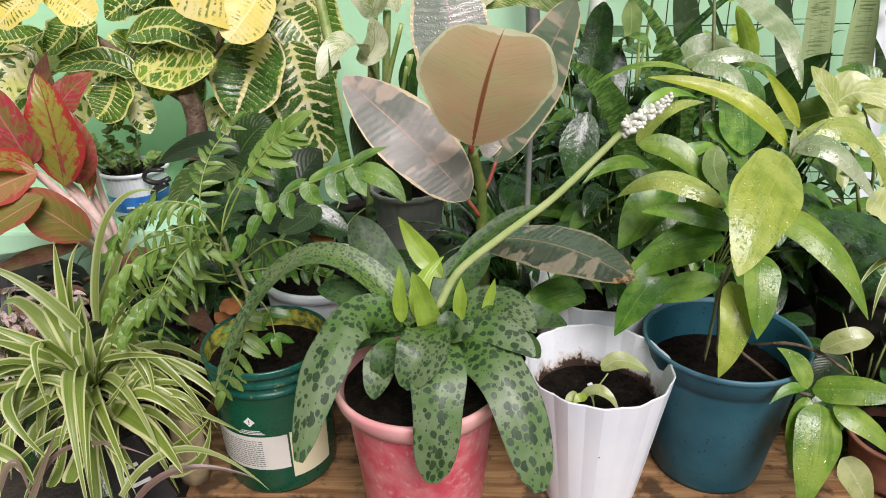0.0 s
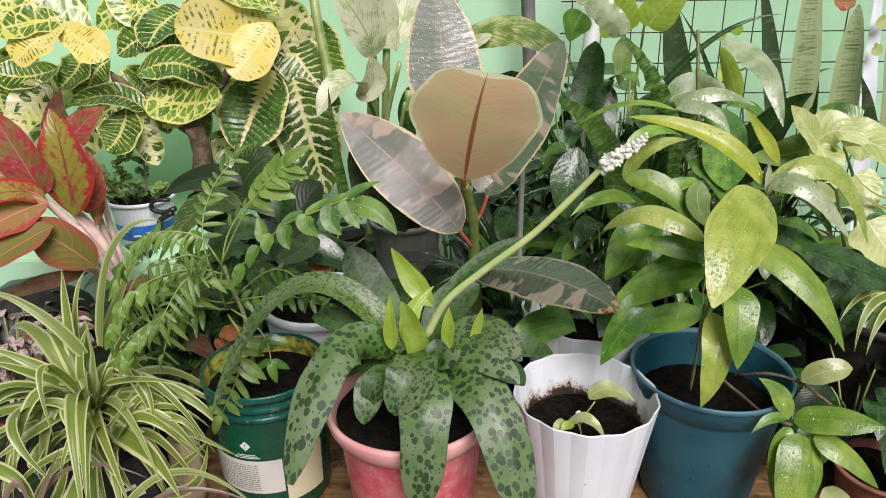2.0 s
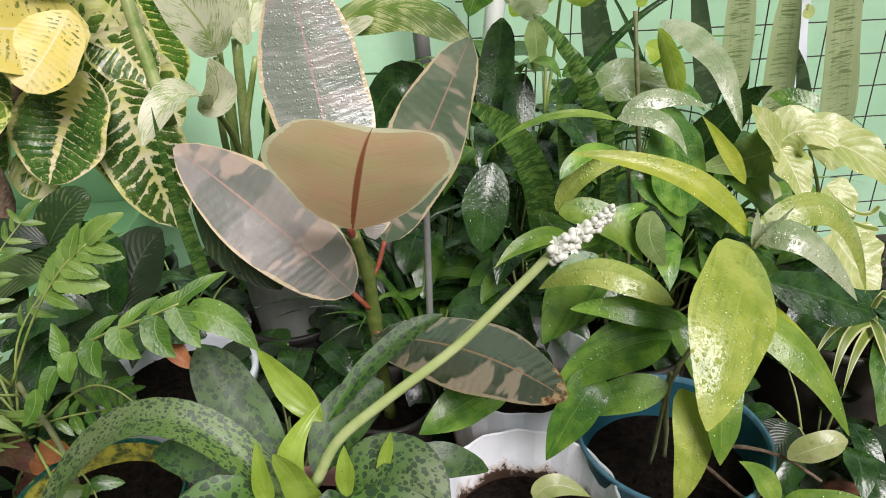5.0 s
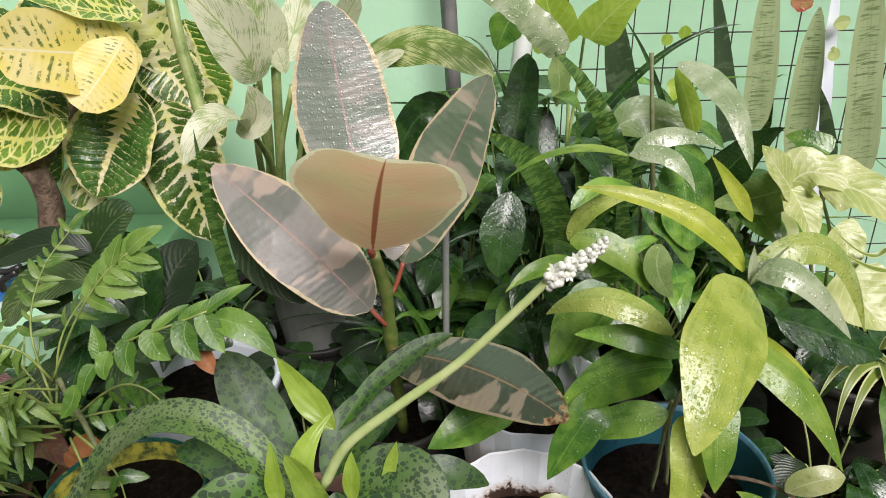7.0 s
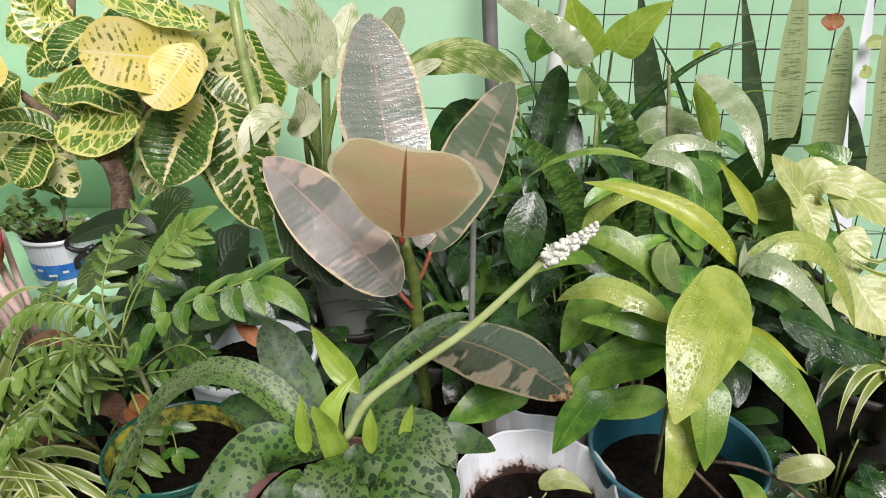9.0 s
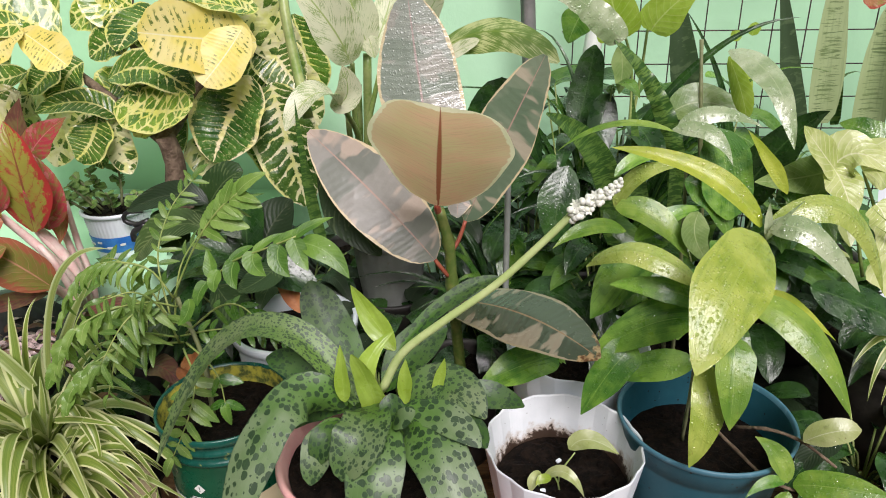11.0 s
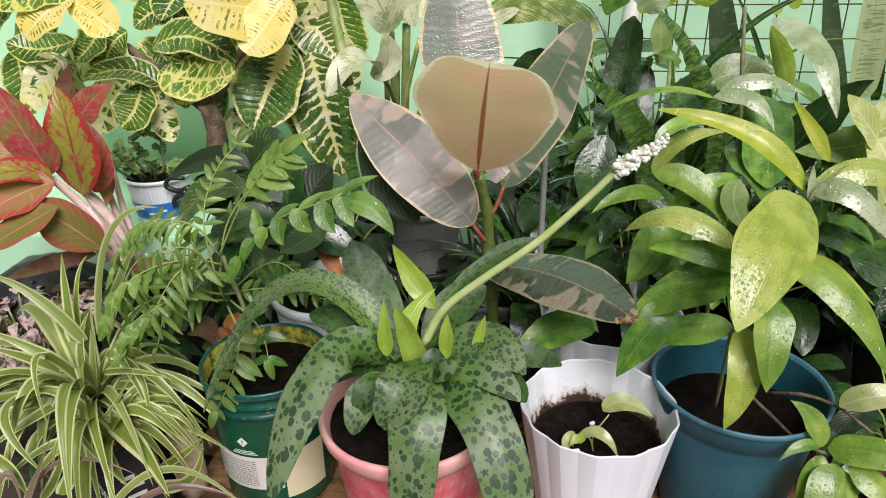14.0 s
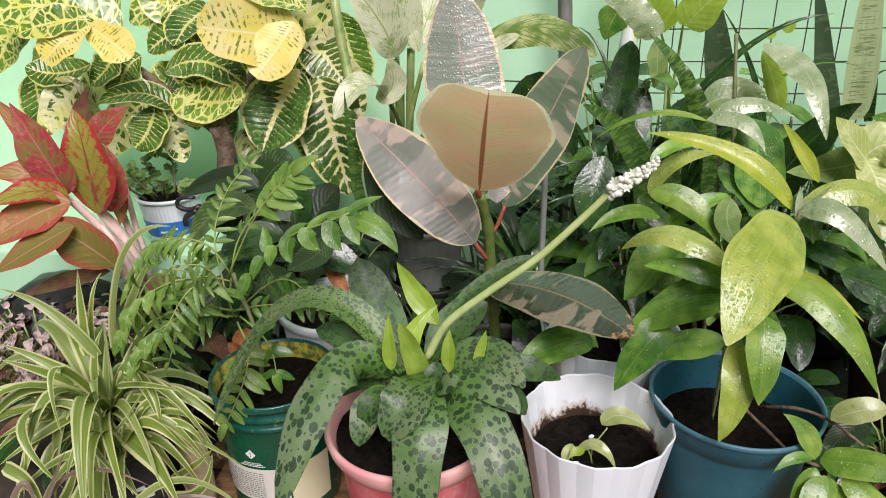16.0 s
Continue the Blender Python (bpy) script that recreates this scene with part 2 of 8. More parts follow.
def rubber_mat(name, grey, green, cream, amount=0.5, wet=0.0, rib=(0.45, 0.30, 0.24), rough=0.35, ripple=0.4, margin=(0.70, 0.58, 0.36), scorched=False):
    """Variegated rubber leaf: grey and green fields in feathered streaks and a cream margin."""
    g = Graph(name)
    across, along, where, luck = leaf_frame(g)
    st = g.node("ShaderNodeMapping", Vector=where)
    st.inputs["Scale"].default_value = (0.45, 1.0, 1.0)
    field = g.noise(st.outputs[0], 15.0, 3.0, 0.5, 0.3)
    col = g.mix(g.step(field, 0.44, 0.49), green, grey)
    col = g.mix(g.sum("MULTIPLY", g.step(g.noise(st.outputs[0], 33.0, 2.0, 0.5, 0.3), 0.60 - 0.12 * amount, 0.66 - 0.12 * amount), 0.85), col, cream)
    border = g.step(g.sum("ADD", g.sum("MAXIMUM", across, g.step(along, 0.80, 1.05)), g.sum("MULTIPLY_ADD", g.noise(where, 26.0, 3.0), 0.30, -0.15)), 0.92, 0.94)
    col = g.mix(border, col, margin)
    col = g.mix(g.step(across, 0.035, 0.015), col, rib)
    if scorched:
        burnt = g.sum("ADD", along, g.sum("MULTIPLY_ADD", g.noise(where, 55.0, 4.0), 0.34, -0.17))
        burnt = g.sum("ADD", burnt, g.sum("MULTIPLY", across, 0.06))
        col = g.mix(g.step(burnt, 0.95, 0.97), col, g.mix(g.step(g.noise(where, 120.0), 0.4, 0.6), (0.10, 0.045, 0.02), (0.34, 0.24, 0.12)))
    saw = ribs(g, across, along, where, 26, 1.0, 0.3)
    high = g.sum("ADD", g.sum("MULTIPLY", saw, ripple), g.noise(where, 70.0))
    if wet > 0.95:
        crease = g.node("ShaderNodeMapping", Vector=where)
        crease.inputs["Scale"].default_value = (45.0, 300.0, 1.0)
        fold = g.noise(crease.outputs[0], 1.0, 3.0, 0.6, 0.4)
        high = g.sum("ADD", high, g.sum("ADD", g.sum("MULTIPLY", fold, 0.7), g.sum("MULTIPLY", rain_beads(g, where), 0.55)))
    g.bump(high, 0.5, 0.0014 + 0.0012 * ripple)
    return g.done(col, g.sum("MULTIPLY_ADD", g.noise(where, 30.0), 0.3, rough - 0.1), coat=wet, thin=0.12)


def rubber_under_mat():
    g = Graph("rubber_leaf_underside")
    across, along, where, luck = leaf_frame(g)
    saw = ribs(g, across, along, where, 34, 5.0, 0.6)
    flat = g.node("ShaderNodeSeparateXYZ", Vector=g.uv("size"))
    out = g.sum("ABSOLUTE", flat.outputs[0])
    fan = g.node("ShaderNodeCombineXYZ", X=g.sum("MULTIPLY", flat.outputs[0], 26.0), Y=g.sum("MULTIPLY", g.sum("MULTIPLY_ADD", out, -0.55, flat.outputs[1]), 330.0), Z=luck)
    streak = g.noise(fan.outputs[0], 1.0, 4.0, 0.65)
    soft = g.noise(where, 16.0, 2.0)
    pink = g.sum("ADD", g.sum("MULTIPLY", streak, 0.6), g.sum("ADD", g.sum("MULTIPLY", soft, 0.5), g.sum("MULTIPLY", saw, 0.05)))
    col = g.mix(g.step(pink, 0.44, 0.68), (0.74, 0.57, 0.32), (0.84, 0.49, 0.33))
    col = g.mix(g.sum("MULTIPLY", g.step(streak, 0.50, 0.70), 0.5), col, (0.50, 0.38, 0.22))
    col = g.mix(g.sum("MULTIPLY", g.step(across, 0.55, 0.95), 0.35), col, (0.90, 0.70, 0.50))
    col = g.mix(g.sum("MULTIPLY", g.step(saw, 0.75, 1.0), 0.22), col, (0.60, 0.40, 0.26))
    col = g.mix(g.step(g.sum("ADD", g.sum("MAXIMUM", across, g.step(along, 0.5, 1.01)), g.sum("MULTIPLY_ADD", g.noise(where, 70.0), 0.10, -0.05)), 0.925, 0.95), col, (0.97, 0.88, 0.66))
    wide = g.sum("MULTIPLY_ADD", along, -0.042, 0.050)
    col = g.mix(g.step(g.sum("SUBTRACT", across, wide), 0.015, -0.01), col, (0.33, 0.075, 0.035))
    g.bump(g.sum("ADD", g.sum("ADD", streak, saw), g.noise(where, 90.0)), 0.25, 0.001)
    return g.done(col, 0.5, thin=0.78, glow=(0.95, 0.55, 0.33))


def stripe_mat(name, green, pale, lo=0.55, hi=0.7, thin=0.22, lines=0.0):
    """A strap leaf with pale margins and fine lengthwise lines."""
    g = Graph(name)
    across, along, where, luck = leaf_frame(g)
    wob = g.sum("MULTIPLY_ADD", g.noise(where, 12.0), 0.3, -0.15)
    st = g.node("ShaderNodeMapping", Vector=where)
    st.inputs["Scale"].default_value = (1400.0, 9.0, 1.0)
    fine = g.noise(st.outputs[0], 1.0, 2.0)
    core = g.mix(g.step(fine, 0.35, 0.7), green, (green[0] * 1.9, green[1] * 1.45, green[2] * 1.8))
    core = g.mix(g.sum("MULTIPLY", luck, 0.35), core, (0.20, 0.30, 0.08))
    col = g.mix(g.step(g.sum("ADD", across, wob), lo, hi), core, pale)
    if lines:
        col = g.mix(g.sum("MULTIPLY", g.step(fine, 0.5, 0.75), lines), col, pale)
    g.bump(fine, 0.25, 0.0006)
    return g.done(col, 0.38, thin=thin)


def blotch_mat(name, base, mark, amount, scale=55.0, vein=(0.5, 0.1, 0.12), edge=None, rough=0.32, thin=0.2, pale=None):
    """A coloured aroid leaf: a second colour feathers along the side veins, specks lie between, the edge may differ."""
    g = Graph(name)
    across, along, where, luck = leaf_frame(g)
    saw = ribs(g, across, along, where, 8, 2.6, 0.7)
    n = g.noise(where, scale, 5.0, 0.7, 0.6)
    wide = g.noise(where, 24.0, 3.0, 0.6, 0.8)
    lead = g.sum("ADD", g.sum("MULTIPLY", wide, 0.60), g.sum("ADD", g.sum("MULTIPLY", n, 0.55), g.sum("MULTIPLY", saw, 0.10)))
    col = g.mix(g.step(lead, 0.54 - amount, 0.74 - amount), base, mark)
    if pale:
        col = g.mix(g.sum("MULTIPLY", g.step(g.sum("ADD", g.noise(where, 40.0, 4.0, 0.7), g.sum("MULTIPLY", saw, -0.08)), 0.52, 0.60), 0.7), col, pale)
    if edge:
        col = g.mix(g.step(g.sum("ADD", across, g.sum("ADD", g.sum("MULTIPLY_ADD", n, 0.9, -0.45), g.sum("MULTIPLY", saw, -0.15))), 0.55, 0.72), col, edge)
    fine = g.sum("MULTIPLY", g.step(saw, 0.90, 1.0), 0.55)
    col = g.mix(fine, col, vein)
    col = g.mix(g.step(across, 0.05, 0.02), col, vein)
    g.bump(g.sum("ADD", g.sum("MULTIPLY", saw, 0.7), g.noise(where, 80.0)), 0.35, 0.0014)
    return g.done(col, g.sum("MULTIPLY_ADD", g.noise(where, 35.0), 0.3, rough - 0.12), thin=thin)


def snake_mat(name, dark, pale, bands=160.0, cut=0.5, across_scale=30.0, rim=0.0):
    """Upright blade with ragged cross bands, faint lengthwise streaks and, where rim is set, paler margins."""
    g = Graph(name)
    across, along, where, luck = leaf_frame(g)
    st = g.node("ShaderNodeMapping", Vector=where)
    st.inputs["Scale"].default_value = (across_scale, bands, 1.0)
    n = g.noise(st.outputs[0], 1.0, 3.0, 0.6, 0.8)
    lines = g.node("ShaderNodeMapping", Vector=where)
    lines.inputs["Scale"].default_value = (260.0, 7.0, 1.0)
    streak = g.noise(lines.outputs[0], 1.0, 2.0)
    soft = g.noise(where, 14.0)
    lead = g.sum("ADD", n, g.sum("MULTIPLY", g.step(across, 0.45, 0.95), rim))
    col = g.mix(g.step(lead, cut, cut + 0.10), dark, pale)
    col = g.mix(g.sum("MULTIPLY", g.step(soft, 0.35, 0.7), 0.35), col, (dark[0] * 1.6, dark[1] * 1.5, dark[2] * 1.4))
    col = g.mix(g.sum("MULTIPLY", g.step(streak, 0.5, 0.7), 0.25), col, dark)
    g.bump(g.sum("ADD", g.noise(where, 120.0), g.sum("MULTIPLY", streak, 0.6)), 0.3, 0.0012)
    return g.done(col, g.sum("MULTIPLY_ADD", soft, 0.3, 0.24), coat=0.15, thin=0.1)


def calathea_mat(name, dark, pale, amount=0.5):
    """Dark leaf with feathered pale lines that run towards the tip."""
    g = Graph(name)
    across, along, where, luck = leaf_frame(g)
    saw = ribs(g, across, along, where, 13, 4.0, 0.7)
    mask = g.sum("MULTIPLY", g.step(saw, 0.45, 0.8), g.step(g.noise(where, 40.0, 3.0), 0.62 - amount * 0.3, 0.70 - amount * 0.3))
    col = g.mix(mask, dark, pale)
    col = g.mix(g.step(across, 0.04, 0.02), col, pale)
    g.bump(g.sum("ADD", saw, g.noise(where, 80.0)), 0.3, 0.001)
    return g.done(col, g.sum("MULTIPLY_ADD", g.noise(where, 35.0), 0.3, 0.2), thin=0.12)


def cream_mat(name, green, cream, amount=0.5):
    """Cream leaf brushed all over with fine broken green lines that fan from the midrib."""
    g = Graph(name)
    across, along, where, luck = leaf_frame(g)
    fan = g.node("ShaderNodeCombineXYZ", X=g.sum("MULTIPLY", across, 3.0), Y=g.sum("MULTIPLY_ADD", along, 62.0, g.sum("MULTIPLY", across, -26.0)), Z=g.sum("MULTIPLY", luck, 40.0))
    n = g.noise(fan.outputs[0], 1.0, 4.0, 0.7)
    wide = g.noise(where, 30.0, 3.0)
    mask = g.step(g.sum("ADD", g.sum("MULTIPLY", n, 0.7), g.sum("MULTIPLY", wide, 0.5)), 0.70 - 0.2 * amount, 0.80 - 0.2 * amount)
    col = g.mix(mask, cream, green)
    col = g.mix(g.step(across, 0.05, 0.02), col, (green[0] * 1.3, green[1] * 1.2, green[2] * 1.2))
    g.bump(g.sum("ADD", n, wide), 0.3, 0.0012)
    return g.done(col, g.sum("MULTIPLY_ADD", wide, 0.3, 0.25), thin=0.22)


def plain_mat(name, a, b, scale=20.0, rough=0.5, bump=0.2, dist=0.001, coat=0.0, metal=0.0, fine=180.0, thin=0.0):
    """A surface that drifts between two tones at two scales, with fine relief."""
    g = Graph(name)
    where = g.place()
    n, f = g.noise(where, scale, 4.0), g.noise(where, fine, 3.0)
    col = g.mix(g.step(g.sum("ADD", n, g.sum("MULTIPLY_ADD", f, 0.3, -0.15)), 0.32, 0.68), a, b)
    g.bump(g.sum("ADD", f, n), bump, dist)
    return g.done(col, g.sum("MULTIPLY_ADD", f, 0.2, rough - 0.1), metal=metal, coat=coat, thin=thin)


def soil_mat():
    g = Graph("potting_soil")
    where = g.place()
    n, f = g.noise(where, 90.0, 6.0, 0.7), g.noise(where, 420.0, 4.0, 0.7)
    col = g.mix(g.step(n, 0.35, 0.7), (0.005, 0.0035, 0.0025), (0.030, 0.018, 0.011))
    col = g.mix(g.step(f, 0.62, 0.70), col, (0.12, 0.075, 0.045))
    g.bump(g.sum("ADD", n, f), 1.0, 0.012)
    return g.done(col, g.sum("MULTIPLY_ADD", f, 0.3, 0.65), spec=0.15)


def stained_mat(name, a, b, dirt, dirt_amount=0.1, rough=0.35, specks=0.0, scale=14.0):
    """Moulded plastic with scuffs, splashed soil and a faint drift of tone."""
    g = Graph(name)
    where = g.place()
    n, f = g.noise(where, scale, 4.0, 0.6), g.noise(where, 75.0, 5.0, 0.65)
    col = g.mix(g.step(n, 0.34, 0.66), a, b)
    col = g.mix(g.sum("MULTIPLY", g.step(f, 0.66 - dirt_amount, 0.80 - dirt_amount), 0.55), col, dirt)
    if specks:
        v = g.spots(where, 160.0)
        pick = g.node("ShaderNodeSeparateColor", Color=v.outputs["Color"])
        dot = g.sum("MULTIPLY", g.step(v.outputs["Distance"], 0.26, 0.2), g.step(g.sum("ADD", pick.outputs[0], g.sum("MULTIPLY", n, 0.5)), 1.33 - specks, 1.36 - specks))
        col = g.mix(dot, col, (0.01, 0.012, 0.012))
    g.bump(g.sum("ADD", n, g.sum("MULTIPLY", f, 0.4)), 0.25, 0.0015)
    return g.done(col, g.sum("MULTIPLY_ADD", f, 0.4, rough - 0.15))


def soiled_lining_mat():
    """White plastic with soil washed up the wall above the earth."""
    g = Graph("soil_splashed_white_plastic")
    where = g.place()
    sep = g.node("ShaderNodeSeparateXYZ", Vector=where)
    n, f = g.noise(where, 38.0, 5.0, 0.65), g.noise(where, 160.0, 4.0, 0.65)
    col = g.mix(g.step(n, 0.3, 0.7), (0.79, 0.83, 0.86), (0.84, 0.87, 0.90))
    line = g.sum("ADD", sep.outputs[2], g.sum("MULTIPLY_ADD", n, -0.07, 0.035))
    col = g.mix(g.sum("MULTIPLY", g.step(line, 0.190, 0.168), 0.75), col, (0.38, 0.26, 0.16))
    line2 = g.sum("ADD", line, g.sum("MULTIPLY_ADD", f, -0.03, 0.015))
    col = g.mix(g.step(line2, 0.176, 0.168), col, (0.05, 0.03, 0.02))
    col = g.mix(g.step(f, 0.69, 0.72), col, (0.10, 0.07, 0.05))
    g.bump(f, 0.2, 0.001)
    return g.done(col, 0.45)


def wood_mat():
    g = Graph("wet_planks")
    where = g.place()
    st = g.node("ShaderNodeMapping", Vector=where)
    st.inputs["Scale"].default_value = (6.0, 90.0, 40.0)
    grain = g.noise(st.outputs[0], 1.0, 5.0, 0.65, 0.5)
    blot = g.noise(where, 17.0, 5.0, 0.65)
    col = g.mix(g.step(grain, 0.3, 0.7), (0.17, 0.085, 0.035), (0.36, 0.21, 0.10))
    col = g.mix(g.sum("MULTIPLY", g.step(blot, 0.48, 0.6), 0.85), col, (0.045, 0.026, 0.014))
    g.bump(g.sum("ADD", grain, blot), 0.5, 0.003)
    return g.done(col, g.sum("MULTIPLY_ADD", blot, 0.6, 0.12))


def wall_mat():
    g = Graph("green_wall_paint")
    where = g.place()
    n, f = g.noise(where, 2.4, 5.0), g.noise(where, 60.0, 4.0)
    col = g.mix(g.step(n, 0.3, 0.7), (0.42, 0.73, 0.46), (0.50, 0.80, 0.54))
    col = g.mix(g.sum("MULTIPLY", g.step(g.noise(where, 7.0, 6.0, 0.7), 0.56, 0.75), 0.35), col, (0.30, 0.52, 0.33))
    g.bump(g.sum("ADD", f, n), 0.25, 0.003)
    return g.done(col, 0.55)


def drop_mat(name):
    """Clear water: seen through, with gloss that grows towards the rim of the drop."""
    g = Graph(name)
    gloss = g.node("ShaderNodeBsdfGlossy", Roughness=0.10)
    clear = g.node("ShaderNodeBsdfTransparent", Color=(1.0, 1.0, 1.0))
    edge = g.node("ShaderNodeFresnel", IOR=1.33)
    mx = g.t.nodes.new("ShaderNodeMixShader")
    g.put(mx.inputs[0], g.sum("MINIMUM", edge.outputs[0], 0.22))
    g.t.links.new(clear.outputs[0], mx.inputs[1])
    g.t.links.new(gloss.outputs[0], mx.inputs[2])
    g.t.links.new(mx.outputs[0], g.out.inputs[0])
    return g.m


# ---- mesh helpers ----
def mesh_object(name, verts, faces, material, parent=None, label="", smooth=True, uvs=None):
    me = bpy.data.meshes.new(name)
    me.from_pydata([tuple(v) for v in verts], [], faces)
    if uvs:
        for title, pairs in uvs.items():
            layer = me.uv_layers.new(name=title)
            for loop in me.loops:
                layer.data[loop.index].uv = pairs[loop.vertex_index]
    me.materials.append(material)
    if smooth:
        for p in me.polygons:
            p.use_smooth = True
    me.update()
    ob = new(name, me)
    if parent:
        ob.parent = parent
    if label:
        ob["label"] = label
    return ob


def thing(name, label, category, group="", kind="", at=(0, 0, 0)):
    ob = new(name)
    ob.location = at
    ob.empty_display_size = 0.02
    bpy.context.view_layer.update()
    return tagged(ob, label, category, group, kind)


def under(ob, parent):
    """Hangs a mesh built in world places under its thing without moving it."""
    ob.parent = parent
    ob.matrix_parent_inverse = Matrix.Translation(-Vector(parent.location)) if parent.type == "EMPTY" else Matrix.Identity(4)
    return ob


SHAPES = {  # how the width grows from the base and closes at the tip
    "oval": (0.62, 0.62), "lance": (0.62, 0.95), "strap": (0.22, 0.55), "round": (0.50, 0.42), "spoon": (0.95, 0.42),
    "heart": (0.28, 0.85), "blade": (0.15, 0.9), "spear": (0.55, 1.25), "tongue": (0.30, 0.36), "egg": (0.56, 0.47), "willow": (0.72, 1.15), "ovate": (0.42, 0.85), "lens": (0.55, 0.85), "drop": (0.47, 0.74), "paddle": (0.62, 0.40), "shield": (0.50, 0.58), "toothed": (0.50, 0.78),
}


def bend(a, m, b, s):
    c = m * 2 - (a + b) * 0.5
    return a * (1 - s) ** 2 + c * 2 * s * (1 - s) + b * s * s, ((c - a) * (1 - s) + (b - c) * s).normalized()


LEAVES = random.Random(5)


def leaf(plant, a, m, b, w, mat, face=(0, -0.55, 0.83), shape="oval", fold=10, wave=0.0, waves=15.0, twist=0.0, curl=0.0, drops=0, name="leaf", label="", nu=6, nv=14):
    """One leaf from its base a through m to its tip b, w wide; face is where its upper side looks, fold the rise of its halves."""
    a, m, b = Vector(a), Vector(m), Vector(b)
    p, q = SHAPES[shape]
    top = p / (p + q)
    peak = top ** p * (1 - top) ** q
    rnd = LEAVES
    ph1, ph2, k = rnd.uniform(0, 6.3), rnd.uniform(0, 6.3), rnd.uniform(0.8, 1.25)
    length = (m - a).length + (b - m).length
    verts, unit, size, faces, normals = [], [], [], [], []
    for j in range(nv + 1):
        s = j / nv
        sp = 0.004 + 0.992 * s
        c, t = bend(a, m, b, s)
        side = t.cross(Vector(face).normalized())
        if side.length < 1e-3:
            side = t.cross(Vector((1, 0, 0.2)))
        side.normalize()
        side = Matrix.Rotation(radians(twist * (s - 0.2)), 3, t) @ side
        nrm = side.cross(t).normalized()
        half = 0.5 * w * max(sp ** p * (1 - sp) ** q / peak, 0.012)
        half *= 1 + 0.035 * math.sin(9 * s * k + ph1)
        if shape == "toothed":
            half *= 1.04 - 0.20 * (s * 6.5 % 1) * min(1, s * 2)
        for i in range(nu + 1):
            u = 2 * i / nu - 1
            edge = half * (1 + 0.045 * math.sin(11 * s * k + (ph2 if u > 0 else ph1 * 1.7)))
            lift = abs(u) * math.tan(radians(fold)) * half - curl * u * u * half
            lift += wave * w * abs(u) ** 1.5 * math.sin(s * waves * k + (ph1 if u > 0 else ph2)) * math.sin(math.pi * min(1, s * 1.1))
            verts.append(c + side * (u * edge) + nrm * lift)
            normals.append(nrm)
            unit.append(((u + 1) / 2, s))
            size.append((u * half, s * length))
    for j in range(nv):
        for i in range(nu):
            o = j * (nu + 1) + i
            faces.append((o, o + 1, o + nu + 2, o + nu + 1))
    base = plant.location if plant.type == "EMPTY" else Vector((0, 0, 0))
    ob = mesh_object(name, [v - base for v in verts], faces, mat, plant, label, uvs={"unit": unit, "size": size})
    if drops:
        beads(ob, verts, normals, nu, nv, drops)
        ob.children[0].location = -base
    return ob


def beads(parent, verts, normals, nu, nv, count):
    """Rain drops that lie on a leaf, as one part."""
    rnd, vs, fs = LEAVES, [], []
    for _ in range(count):
        i, j = rnd.uniform(0.4, nu - 0.4), rnd.uniform(0.5, nv - 1.2)
        o = int(j) * (nu + 1) + int(i)
        fi, fj = i - int(i), j - int(j)
        c = verts[o] * (1 - fi) * (1 - fj) + verts[o + 1] * fi * (1 - fj) + verts[o + nu + 1] * (1 - fi) * fj + verts[o + nu + 2] * fi * fj
        n = normals[o]
        if n.z < 0:
            n = -n
        x = n.orthogonal().normalized()
        y = n.cross(x)
        r = rnd.choice((0.0006, 0.0007, 0.0008, 0.0010, 0.0013, 0.0018, 0.0023)) * rnd.uniform(0.8, 1.2)
        st = rnd.uniform(1.0, 2.1)
        o0 = len(vs)
        for rr, h in ((1.0, 0.03), (0.72, 0.34)):
            for k in range(7):
                an = 2 * math.pi * k / 7
                vs.append(c + x * (r * rr * st * math.cos(an)) + y * (r * rr * math.sin(an)) + n * (r * h * 0.8))
        vs.append(c + n * r * 0.40)
        for k in range(7):
            k2 = (k + 1) % 7
            fs.append((o0 + k, o0 + k2, o0 + 7 + k2, o0 + 7 + k))
            fs.append((o0 + 7 + k, o0 + 7 + k2, o0 + 14))
    ob = mesh_object("dew", vs, fs, WATER, parent, "clear rain drops")
    ob["kind"] = "stuff"
    return ob


def smooth_path(pts, n):
    """A Catmull-Rom line through the points."""
    pts = [Vector(p) for p in pts]
    if len(pts) == 2:
        return [pts[0].lerp(pts[1], i / n) for i in range(n + 1)]
    ext = [pts[0] * 2 - pts[1], *pts, pts[-1] * 2 - pts[-2]]
    out = []
    for i in range(n + 1):
        f = i / n * (len(pts) - 1)
        k = min(int(f), len(pts) - 2)
        s = f - k
        p0, p1, p2, p3 = ext[k:k + 4]
        out.append(0.5 * (p1 * 2 + (p2 - p0) * s + (p0 * 2 - p1 * 5 + p2 * 4 - p3) * s * s + (p1 * 3 - p0 - p2 * 3 + p3) * s ** 3))
    return out


